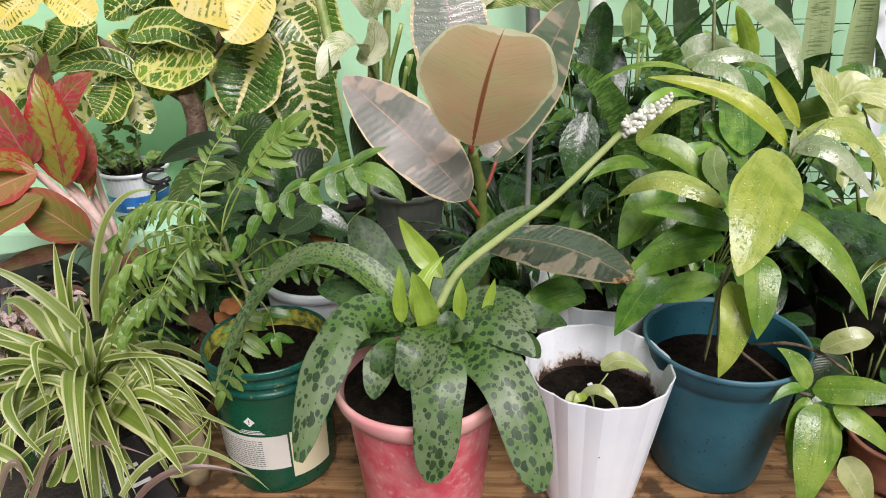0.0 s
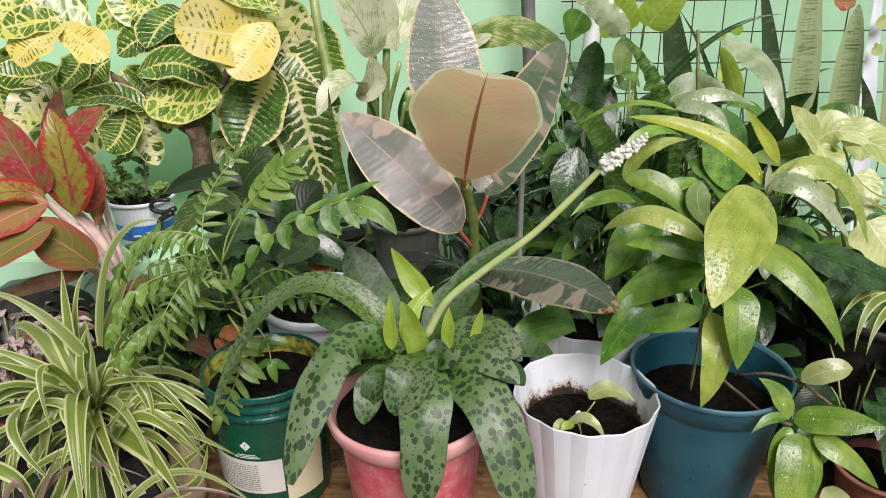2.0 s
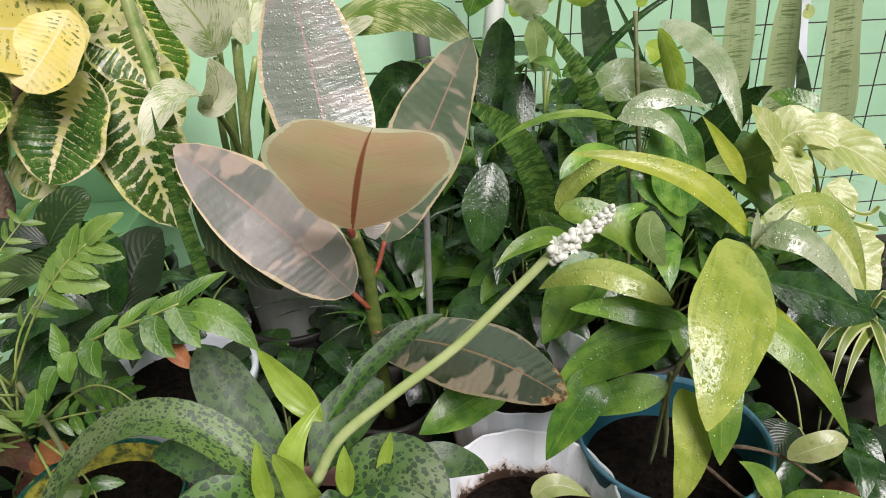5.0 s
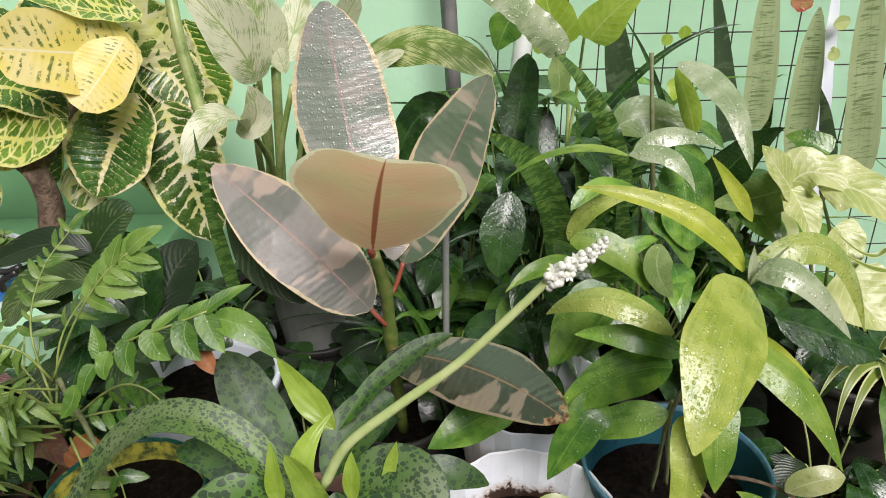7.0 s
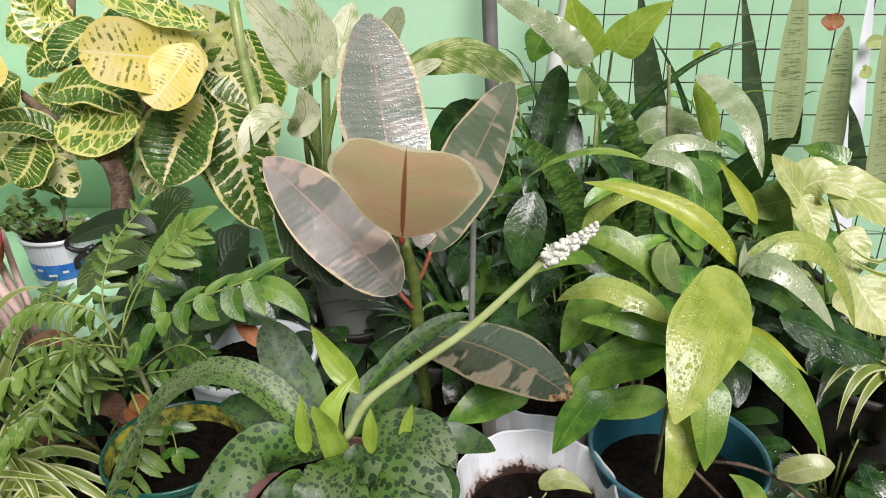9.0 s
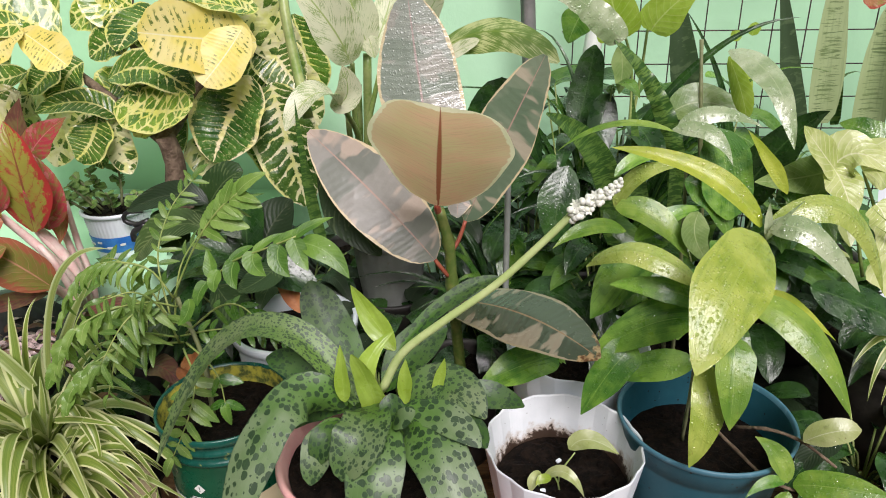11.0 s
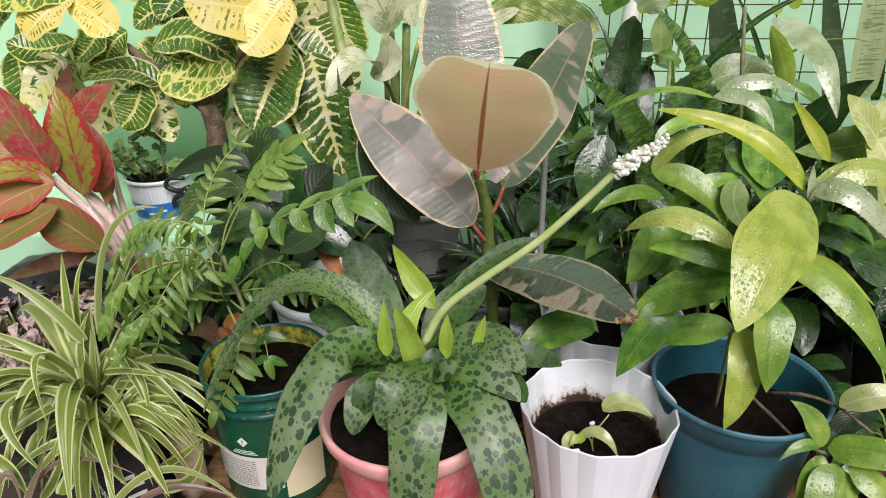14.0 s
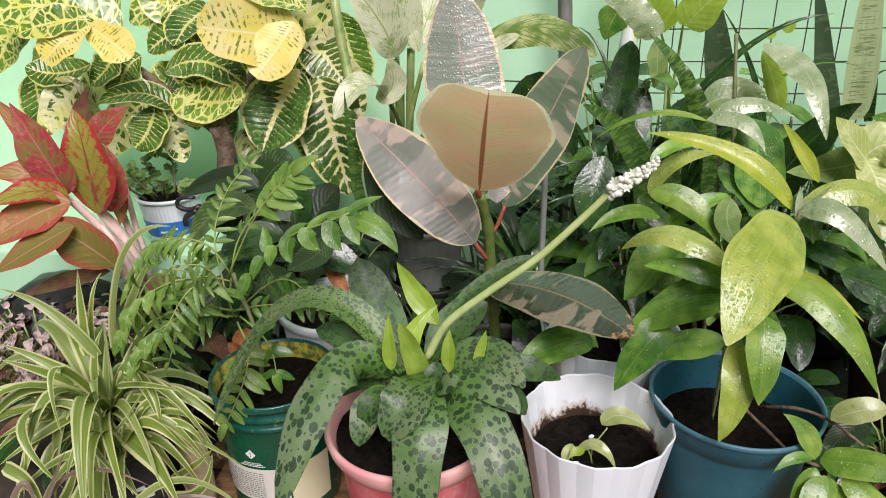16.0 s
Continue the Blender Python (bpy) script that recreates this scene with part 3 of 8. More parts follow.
def tube(plant, name, pts, r0, r1, mat, n=10, sides=8, label="", rough=0.0, knots=0):
    """A tapered round stem along a line, with closed ends; knots swell it now and then."""
    line = smooth_path(pts, n)
    verts, faces = [], []
    base = plant.location if plant is not None and plant.type == "EMPTY" else Vector((0, 0, 0))
    ref = Vector((0.3, 0.9, 0.2))
    for i, c in enumerate(line):
        t = (line[min(i + 1, n)] - line[max(i - 1, 0)]).normalized()
        x = t.cross(ref).normalized()
        y = t.cross(x)
        r = r0 + (r1 - r0) * i / n
        if knots and i % knots == 0:
            r *= 1.25
        for k in range(sides):
            an = 2 * math.pi * k / sides
            rr = r * (1 + rough * LEAVES.uniform(-1, 1))
            verts.append(c + x * rr * math.cos(an) + y * rr * math.sin(an) - base)
    for i in range(n):
        for k in range(sides):
            k2 = (k + 1) % sides
            faces.append((i * sides + k, i * sides + k2, (i + 1) * sides + k2, (i + 1) * sides + k))
    faces.append(tuple(range(sides - 1, -1, -1)))
    faces.append(tuple(n * sides + k for k in range(sides)))
    return mesh_object(name, verts, faces, mat, plant, label)


def lathe(parent, name, prof, mat, seg=64, flute=0.0, flutes=0, label="", ragged=0.0, smooth=True, sharp=False):
    """A turned form from (radius, height) pairs; flute folds its wall in and out, the more the higher."""
    verts, faces = [], []
    rnd = random.Random(len(prof) * 7 + seg)
    top = max(z for _, z in prof) or 1
    for r, z in prof:
        for k in range(seg):
            an = 2 * math.pi * k / seg
            w = 0.0
            if flutes:
                ph = (k * flutes / seg) % 1
                w = (abs(ph - 0.5) * 4 - 1) if sharp else math.cos(2 * math.pi * ph)
            rr = r * (1 + flute * w * (0.35 + 0.65 * z / top))
            verts.append((rr * math.cos(an), rr * math.sin(an), z + ragged * rnd.uniform(-1, 1)))
    n = len(prof)
    for i in range(n - 1):
        for k in range(seg):
            k2 = (k + 1) % seg
            faces.append((i * seg + k, i * seg + k2, (i + 1) * seg + k2, (i + 1) * seg + k))
    return mesh_object(name, verts, faces, mat, parent, label, smooth)


def soil_bed(parent, r, z, mat, rough=0.006, rings=9, seg=36, name="soil"):
    verts, faces = [(0, 0, z)], []
    for i in range(1, rings + 1):
        for k in range(seg):
            an, rr = 2 * math.pi * k / seg, r * i / rings
            x, y = rr * math.cos(an), rr * math.sin(an)
            h = noise.noise(Vector((x * 60, y * 60, z * 10 + r * 99))) + 0.6 * noise.noise(Vector((x * 170, y * 170, 3 + r)))
            verts.append((x, y, z + rough * h * (1 if i < rings else 0.3)))
    for k in range(seg):
        faces.append((0, 1 + k, 1 + (k + 1) % seg))
    for i in range(rings - 1):
        for k in range(seg):
            k2 = (k + 1) % seg
            o = 1 + i * seg
            faces.append((o + k, o + seg + k, o + seg + k2, o + k2))
    rnd = random.Random(int(r * 1e5))
    for _ in range(int(r * r * 26000)):
        an, rr, w = rnd.uniform(0, 6.283), r * 0.96 * math.sqrt(rnd.random()), rnd.choice((0.0012, 0.0016, 0.0022, 0.003, 0.0042)) * rnd.uniform(0.7, 1.2)
        c, o, flip = Vector((rr * math.cos(an), rr * math.sin(an), z + rough * 0.25)), len(verts), rnd.uniform(0, 6.283)
        for k in range(4):
            a = flip + k * 1.571
            verts.append(c + Vector((w * rnd.uniform(0.6, 1.5) * math.cos(a), w * rnd.uniform(0.6, 1.2) * math.sin(a), rnd.uniform(-0.3, 0.3) * w)))
        verts.append(c + Vector((rnd.uniform(-0.3, 0.3) * w, rnd.uniform(-0.3, 0.3) * w, w * rnd.uniform(0.6, 1.1))))
        faces += [(o + k, o + (k + 1) % 4, o + 4) for k in range(4)]
    return mesh_object(name, verts, faces, mat, parent)


def box(parent, name, size, at, mat, bevel=0.004, label="", turn=0.0):
    bm = bmesh.new()
    bmesh.ops.create_cube(bm, size=1.0)
    bmesh.ops.scale(bm, vec=size, verts=bm.verts)
    bmesh.ops.bevel(bm, geom=bm.edges[:], offset=bevel, segments=2, affect="EDGES", profile=0.6)
    bmesh.ops.rotate(bm, cent=(0, 0, 0), matrix=Matrix.Rotation(radians(turn), 3, "Z"), verts=bm.verts)
    bmesh.ops.translate(bm, vec=at, verts=bm.verts)
    me = bpy.data.meshes.new(name)
    bm.to_mesh(me)
    bm.free()
    me.materials.append(mat)
    ob = new(name, me)
    if parent:
        ob.parent = parent
    if label:
        ob["label"] = label
    return ob


def frond(plant, pts, count, size, w, mat, stem, start=0.2, droop=0.3, face=(0, -0.5, 0.85), lean=0.5, one_side=0, shape="toothed", tip=True, grow=1.0):
    """A feather leaf: a thin stalk with paired leaflets, each one a part of the frond's stalk."""
    line = smooth_path(pts, 24)
    st = tube(plant, "frond", pts, 0.0017, 0.0008, stem, n=16, sides=5)
    base = plant.location
    rnd = LEAVES
    f = Vector(face).normalized()
    for i in range(count):
        s = start + (0.98 - start) * i / max(1, count - 1)
        k = min(int(s * 24), 23)
        c = line[k].lerp(line[k + 1], s * 24 - k)
        t = (line[k + 1] - line[k]).normalized()
        side = t.cross(f).normalized()
        for sg in ((-1, 1) if not one_side else (one_side,)):
            L = size * (0.65 + 0.45 * math.sin(math.pi * min(1, 0.25 + s * 0.65 * grow))) * rnd.uniform(0.7, 1.2)
            if rnd.random() < 0.08:
                continue
            d = (side * sg + t * (lean + rnd.uniform(-0.35, 0.4)) + f * rnd.uniform(-0.3, 0.2)).normalized()
            e = c + d * L - f * (droop * L * rnd.uniform(0.3, 1.7)) - Vector((0, 0, droop * L * 0.4))
            mid = c.lerp(e, 0.5) + f * (0.06 * L)
            leaf(st, c - base, mid - base, e - base, w * rnd.uniform(0.70, 1.05) * L / size, mat, face=face, shape=shape, fold=12, name="leaflet", nu=4, nv=26)
    if tip:
        c, t = line[-1], (line[-1] - line[-3]).normalized()
        e = c + t * size * 1.1
        leaf(st, c - base, c.lerp(e, 0.5) + f * 0.003 - base, e - base - f * 0.006, w, mat, face=face, shape=shape, name="leaflet", nu=4, nv=26)
    return st



def hanging_frond(plant, pts, count, size, w, mat, stem, start=0.1, sway=0.35, shape="toothed"):
    """A drooping feather leaf: limp leaflets hang from an arching stalk, in two uneven rows."""
    line = smooth_path(pts, 24)
    st = tube(plant, "frond", pts, 0.0017, 0.0008, stem, n=16, sides=5)
    base = plant.location
    rnd = LEAVES
    for i in range(count):
        s = start + (0.99 - start) * i / max(1, count - 1)
        k = min(int(s * 24), 23)
        c = line[k].lerp(line[k + 1], s * 24 - k)
        t = (line[k + 1] - line[k]).normalized()
        for row in (0, 1):
            if row and rnd.random() < 0.35:
                continue
            L = size * (0.7 + 0.3 * math.sin(math.pi * min(1, 0.2 + s * 0.8))) * rnd.uniform(0.75, 1.15)
            d = Vector((t.x * sway + rnd.uniform(-0.25, 0.25), (0.35 if row else -0.45) + t.y * sway, -1 + rnd.uniform(-0.1, 0.35))).normalized()
            e = c + d * L
            mid = c.lerp(e, 0.5) + Vector((t.x * 0.12 * L, -0.10 * L, 0.08 * L))
            leaf(st, c - base, mid - base, e - base, w * rnd.uniform(0.8, 1.15), mat, face=(rnd.uniform(-0.5, 0.5), -0.8, 0.4), shape=shape, fold=rnd.uniform(6, 22), wave=0.06, twist=rnd.uniform(-35, 35), name="leaflet", nu=4, nv=26)
    c, t = line[-1], (line[-1] - line[-3]).normalized()
    e = c + t * size
    leaf(st, c - base, c.lerp(e, 0.5) - base, e - base, w, mat, face=(0, -0.8, 0.4), shape=shape, wave=0.05, name="leaflet", nu=4, nv=26)
    return st


# ---- materials ----
WATER = drop_mat("rain_water")
SOIL = soil_mat()
WOOD = wood_mat()
WALL = wall_mat()
SPOTTED = spotted_mat("spotted_leaf", (0.090, 0.175, 0.045), (0.165, 0.235, 0.115), (0.075, 0.19, 0.020), 112.0, 0.86, 0.50)
# Finer spots; ground darkened for the shading of the back leaves.
SPOTTED_FINE = spotted_mat("shaded_fine_spotted_leaf", (0.034, 0.092, 0.016), (0.066, 0.130, 0.034), (0.055, 0.15, 0.012), 190.0, 0.75, 0.54, 0.05)
SPOTTED_ARCH = spotted_mat("streak_spotted_leaf", (0.085, 0.155, 0.036), (0.14, 0.19, 0.078), (0.115, 0.23, 0.030), 330.0, 0.55, 0.50)
SPOTTED_SMALL = spotted_mat("small_spotted_leaf", (0.075, 0.15, 0.036), (0.14, 0.20, 0.085), (0.075, 0.175, 0.022), 190.0, 0.85, 0.52)
FRESH = leaf_mat("fresh_bulb_leaf", (0.34, 0.50, 0.06), (0.46, 0.64, 0.11), (0.5, 0.66, 0.18), count=2, veins=0.1, thin=0.35, midrib=0.02)
SCAPE = plain_mat("flower_stalk_green", (0.44, 0.56, 0.20), (0.55, 0.64, 0.28), 40.0, 0.4)
PETAL = plain_mat("white_petal", (0.91, 0.93, 0.80), (0.94, 0.95, 0.87), 90.0, 0.45, thin=0.2)
DRAC = leaf_mat("bamboo_dracaena_leaf", (0.25, 0.36, 0.035), (0.46, 0.54, 0.10), (0.42, 0.53, 0.12), count=3, lean=9.0, veins=0.16, rough=(0.24, 0.46), thin=0.28, wet=0.5, midrib=0.02, relief=0.07, depth=0.0021, rain=0.9, grain=0.35)
DRAC_GREEN = leaf_mat("fresh_dracaena_leaf", (0.12, 0.25, 0.025), (0.28, 0.41, 0.065), (0.32, 0.44, 0.10), count=3, lean=9.0, veins=0.2, rough=(0.24, 0.46), thin=0.26, wet=0.32, midrib=0.02, relief=0.07, depth=0.0017, rain=0.55, grain=0.5)
DRAC_YELLOW = leaf_mat("yellow_dracaena_leaf", (0.32, 0.42, 0.03), (0.50, 0.56, 0.07), (0.54, 0.60, 0.16), count=3, lean=9.0, veins=0.2, rough=(0.24, 0.46), thin=0.3, wet=0.32, midrib=0.02, relief=0.07, depth=0.0017, rain=0.55, grain=0.25)
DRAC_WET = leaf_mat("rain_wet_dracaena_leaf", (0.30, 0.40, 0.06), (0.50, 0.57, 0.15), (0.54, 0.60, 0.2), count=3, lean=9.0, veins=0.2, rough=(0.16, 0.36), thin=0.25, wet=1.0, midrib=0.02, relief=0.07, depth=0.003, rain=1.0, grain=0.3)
DRAC_DARK = leaf_mat("green_dracaena_leaf", (0.06, 0.20, 0.022), (0.25, 0.45, 0.06), (0.25, 0.42, 0.08), count=3, lean=9.0, veins=0.25, rough=(0.24, 0.46), thin=0.24, wet=0.32, midrib=0.02, relief=0.08, depth=0.0015, rain=0.55, grain=0.6)
# Green held close to black, so that the undergrowth reads as deep shade.
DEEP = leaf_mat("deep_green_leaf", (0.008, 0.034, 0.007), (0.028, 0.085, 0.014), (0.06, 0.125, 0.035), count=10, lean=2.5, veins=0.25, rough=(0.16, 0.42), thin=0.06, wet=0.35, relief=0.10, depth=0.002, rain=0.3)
MID = leaf_mat("mid_green_leaf", (0.036, 0.125, 0.016), (0.125, 0.25, 0.035), (0.21, 0.34, 0.09), count=10, lean=2.2, veins=0.3, rough=(0.16, 0.44), thin=0.18, wet=0.35, relief=0.14, depth=0.0018, rain=0.3)
# Leaf green lightened towards grey-white; the sky sheen on wet leaves is in the colour.
SHEEN = leaf_mat("wet_sheen_leaf", (0.25, 0.34, 0.16), (0.47, 0.53, 0.34), (0.36, 0.43, 0.24), count=3, lean=7.0, veins=0.15, rough=(0.10, 0.30), thin=0.15, wet=1.0, relief=0.05, depth=0.0035, rain=1.2)
LIME = leaf_mat("lime_vine_leaf", (0.34, 0.48, 0.05), (0.47, 0.62, 0.10), (0.60, 0.70, 0.24), count=8, veins=0.4, thin=0.35)
PALE = leaf_mat("pale_arrowhead_leaf", (0.44, 0.52, 0.15), (0.66, 0.70, 0.32), (0.82, 0.82, 0.54), count=8, lean=2.4, veins=0.6, thin=0.28, rough=(0.25, 0.45), relief=0.2, depth=0.004, wet=0.3)
PALE_GREEN = leaf_mat("pale_green_leaf", (0.304, 0.360, 0.115), (0.465, 0.500, 0.230), (0.539, 0.580, 0.345), count=10, lean=2.6, veins=0.18, thin=0.22, relief=0.12)
SOFT_GREEN = leaf_mat("soft_green_leaf", (0.15, 0.25, 0.065), (0.29, 0.39, 0.14), (0.40, 0.48, 0.22), count=12, lean=2.6, veins=0.35, thin=0.22, relief=0.2, wet=0.2, rain=0.2)
CURRY = leaf_mat("feather_leaflet", (0.085, 0.18, 0.03), (0.21, 0.32, 0.072), (0.36, 0.46, 0.18), count=9, veins=0.2, thin=0.26, rough=(0.26, 0.5), relief=0.15, depth=0.0012, rain=0.15)
CURRY_PALE = leaf_mat("pale_feather_leaflet", (0.125, 0.245, 0.035), (0.235, 0.37, 0.08), (0.42, 0.52, 0.2), count=9, veins=0.2, thin=0.3, rough=(0.26, 0.5), relief=0.15, depth=0.0012, rain=0.15)
CURRY_FRONT = leaf_mat("fresh_feather_leaflet", (0.065, 0.165, 0.020), (0.16, 0.30, 0.045), (0.26, 0.40, 0.11), count=9, veins=0.25, thin=0.24, rough=(0.32, 0.52), relief=0.2, depth=0.0014, rain=0.3)
CURRY_STEM = plain_mat("feather_stalk", (0.179, 0.270, 0.057), (0.331, 0.380, 0.115), 60.0, 0.45)
BARK_GREEN = plain_mat("green_bark", (0.138, 0.160, 0.057), (0.233, 0.250, 0.127), 60.0, 0.6, 0.4)
CROTON = croton_mat("croton_veined_leaf", (0.030, 0.095, 0.012), (0.095, 0.20, 0.026), (0.70, 0.66, 0.30), 0.24, 12)
CROTON_NET = croton_mat("croton_cream_net_leaf", (0.045, 0.11, 0.016), (0.13, 0.225, 0.035), (0.76, 0.72, 0.42), 0.26, 9, patch=-0.01, net=1.3)
CROTON_DARK = croton_mat("croton_dark_leaf", (0.022, 0.085, 0.012), (0.07, 0.17, 0.028), (0.82, 0.72, 0.46), 0.08, 15, 0.7, spine=0.75)
CROTON_SPINE = croton_mat("croton_fishbone_leaf", (0.026, 0.08, 0.012), (0.085, 0.165, 0.028), (0.78, 0.72, 0.48), 0.42, 12, spine=0.40)
CROTON_LIME = croton_mat("croton_lime_leaf", (0.07, 0.17, 0.020), (0.19, 0.32, 0.035), (0.76, 0.72, 0.28), 0.28, 10, 0.9, net=0.4)
CROTON_YELLOW = croton_yellow_mat()
TRUNK = plain_mat("croton_bark", (0.10, 0.065, 0.04), (0.22, 0.155, 0.105), 50.0, 0.85, 0.8, 0.004)
RUB_UNDER = rubber_under_mat()
RUB_GREY = rubber_mat("rubber_leaf_grey", (0.30, 0.285, 0.25), (0.20, 0.21, 0.175), (0.54, 0.43, 0.345), 0.75, ripple=0.25)
RUB_WET = rubber_mat("rubber_leaf_wet", (0.32, 0.345, 0.295), (0.24, 0.28, 0.225), (0.38, 0.36, 0.315), 0.3, 1.0, (0.46, 0.34, 0.31), 0.28, 0.30)
RUB_PALE = rubber_mat("rubber_leaf_pale", (0.20, 0.25, 0.165), (0.14, 0.20, 0.125), (0.50, 0.43, 0.32), 0.6, ripple=0.2)
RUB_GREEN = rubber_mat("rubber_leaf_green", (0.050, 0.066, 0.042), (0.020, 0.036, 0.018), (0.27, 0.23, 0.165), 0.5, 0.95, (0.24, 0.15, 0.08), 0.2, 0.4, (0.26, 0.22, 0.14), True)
RUB_STEM = plain_mat("rubber_stem_green", (0.10, 0.17, 0.03), (0.20, 0.24, 0.06), 70.0, 0.45)
RED_STALK = plain_mat("red_stalk", (0.33, 0.07, 0.04), (0.46, 0.14, 0.08), 70.0, 0.4)
SPIDER = stripe_mat("spider_plant_leaf", (0.15, 0.24, 0.035), (0.66, 0.68, 0.34), 0.58, 0.72, 0.3)
SPIDER_PALE = stripe_mat("faint_striped_blade", (0.19, 0.27, 0.06), (0.50, 0.56, 0.28), 0.55, 0.85, 0.3, 0.3)
PURPLE = stripe_mat("purple_blade", (0.11, 0.055, 0.06), (0.26, 0.14, 0.15), 0.5, 0.9, 0.1)
AGL_RED = blotch_mat("red_aroid_leaf", (0.50, 0.05, 0.08), (0.26, 0.20, 0.055), 0.0, 110.0, (0.62, 0.18, 0.19), thin=0.25, pale=(0.64, 0.20, 0.22))
AGL_OLIVE = blotch_mat("olive_aroid_leaf", (0.34, 0.31, 0.055), (0.42, 0.055, 0.045), -0.06, 120.0, (0.26, 0.08, 0.04), edge=(0.46, 0.04, 0.04), thin=0.25)
AGL_RUST = blotch_mat("rust_aroid_leaf", (0.50, 0.20, 0.11), (0.34, 0.24, 0.07), 0.02, 110.0, (0.62, 0.30, 0.20), edge=(0.50, 0.09, 0.07), thin=0.3, pale=(0.62, 0.34, 0.20))
AGL_DULL = blotch_mat("dull_red_aroid_leaf", (0.16, 0.06, 0.05), (0.20, 0.14, 0.06), 0.0, 50.0, (0.28, 0.08, 0.07))
AGL_STEM = plain_mat("pink_stalk", (0.80, 0.50, 0.47), (0.88, 0.70, 0.63), 40.0, 0.4)
DIEFF = cream_mat("cream_cane_leaf", (0.30, 0.40, 0.14), (0.76, 0.76, 0.55), 0.5)
DIEFF_GREEN = cream_mat("streaked_cane_leaf", (0.13, 0.22, 0.035), (0.52, 0.55, 0.25), 0.85)
CANE = plain_mat("cane_green", (0.19, 0.30, 0.065), (0.40, 0.46, 0.18), 25.0, 0.35)
CALATHEA = calathea_mat("striped_dark_leaf", (0.024, 0.055, 0.014), (0.085, 0.125, 0.045), 0.35)
# Darkened further to give the black of the shaded gaps between plants.
CALATHEA_DARK = calathea_mat("shade_dark_leaf", (0.018, 0.034, 0.014), (0.050, 0.066, 0.034), 0.2)
CALATHEA_PALE = calathea_mat("feathered_green_leaf", (0.06, 0.11, 0.03), (0.16, 0.22, 0.085), 0.6)
SNAKE_PALE = snake_mat("snake_plant_pale", (0.13, 0.19, 0.075), (0.37, 0.45, 0.23), 310.0, 0.40, 26.0, 0.20)
SNAKE_DARK = snake_mat("snake_plant_dark", (0.032, 0.062, 0.026), (0.085, 0.13, 0.06), 60.0, 0.50)
SNAKE_GREEN = snake_mat("snake_plant_green", (0.030, 0.088, 0.015), (0.13, 0.23, 0.045), 190.0, 0.47, 55.0)
PINK = stained_mat("faded_pink_plastic", (0.62, 0.075, 0.115), (0.70, 0.22, 0.23), (0.76, 0.42, 0.40), 0.14, 0.34, scale=24.0)
PINK_RIM = stained_mat("pale_pink_rim", (0.78, 0.34, 0.34), (0.84, 0.46, 0.43), (0.7, 0.50, 0.46), 0.1, 0.32)
WHITE = stained_mat("white_plastic", (0.82, 0.88, 0.94), (0.86, 0.91, 0.955), (0.45, 0.38, 0.30), 0.0, 0.32, 0.03)
WHITE_DIRT = soiled_lining_mat()
BLUE = stained_mat("petrol_blue_plastic", (0.011, 0.083, 0.115), (0.019, 0.108, 0.145), (0.06, 0.16, 0.20), 0.05, 0.42, 0.2)
BLUE_RIM = stained_mat("scuffed_blue_rim", (0.045, 0.145, 0.195), (0.075, 0.19, 0.25), (0.2, 0.33, 0.38), 0.08, 0.45)
GREEN_TIN = stained_mat("green_pail_plastic", (0.001, 0.060, 0.028), (0.002, 0.080, 0.038), (0.03, 0.18, 0.13), 0.0, 0.25)
TEAL_RIM = stained_mat("paint_smeared_rim", (0.002, 0.055, 0.038), (0.005, 0.09, 0.065), (0.62, 0.56, 0.10), 0.06, 0.25, scale=30.0)
YELLOW_PAINT = stained_mat("yellow_paint_crust", (0.54, 0.50, 0.07), (0.10, 0.14, 0.04), (0.05, 0.07, 0.02), 0.16, 0.5, scale=75.0)
LABEL = stained_mat("worn_paper_label", (0.62, 0.62, 0.56), (0.70, 0.69, 0.63), (0.45, 0.44, 0.38), 0.02, 0.5)
CREAM_LABEL = stained_mat("cream_label_panel", (0.68, 0.63, 0.40), (0.74, 0.69, 0.46), (0.5, 0.45, 0.3), 0.02, 0.5)
INK = plain_mat("grey_print", (0.16, 0.17, 0.16), (0.24, 0.25, 0.24), 60.0, 0.6)
SYMBOL = plain_mat("white_print", (0.72, 0.74, 0.70), (0.78, 0.80, 0.76), 60.0, 0.5)
CUP_BLUE = plain_mat("blue_printed_band", (0.02, 0.14, 0.50), (0.05, 0.24, 0.62), 30.0, 0.35)
# White plastic greyed in its base colour, as the cup stands in shade.
CLEAR_WHITE = stained_mat("shade_grey_white_plastic", (0.22, 0.235, 0.21), (0.29, 0.305, 0.28), (0.2, 0.16, 0.12), 0.06, 0.4)
BLACK = plain_mat("black_plastic", (0.012, 0.012, 0.013), (0.03, 0.03, 0.03), 30.0, 0.4)
DARK_POT = plain_mat("dark_nursery_pot", (0.02, 0.018, 0.016), (0.05, 0.045, 0.04), 25.0, 0.5)
BROWN_POT = plain_mat("brown_clay_pot", (0.20, 0.075, 0.045), (0.30, 0.13, 0.08), 25.0, 0.7)
BOTTLE = plain_mat("bottle_green_glass", (0.010, 0.055, 0.022), (0.018, 0.08, 0.035), 12.0, 0.12, 0.05, coat=1.0)
WIRE = plain_mat("dark_wire", (0.035, 0.03, 0.028), (0.09, 0.06, 0.045), 90.0, 0.6, 0.4, metal=0.3)
POST = plain_mat("weathered_metal_post", (0.14, 0.14, 0.13), (0.22, 0.21, 0.20), 15.0, 0.6)
PIPE = plain_mat("greyish_white_pipe", (0.56, 0.60, 0.55), (0.66, 0.69, 0.64), 18.0, 0.4)
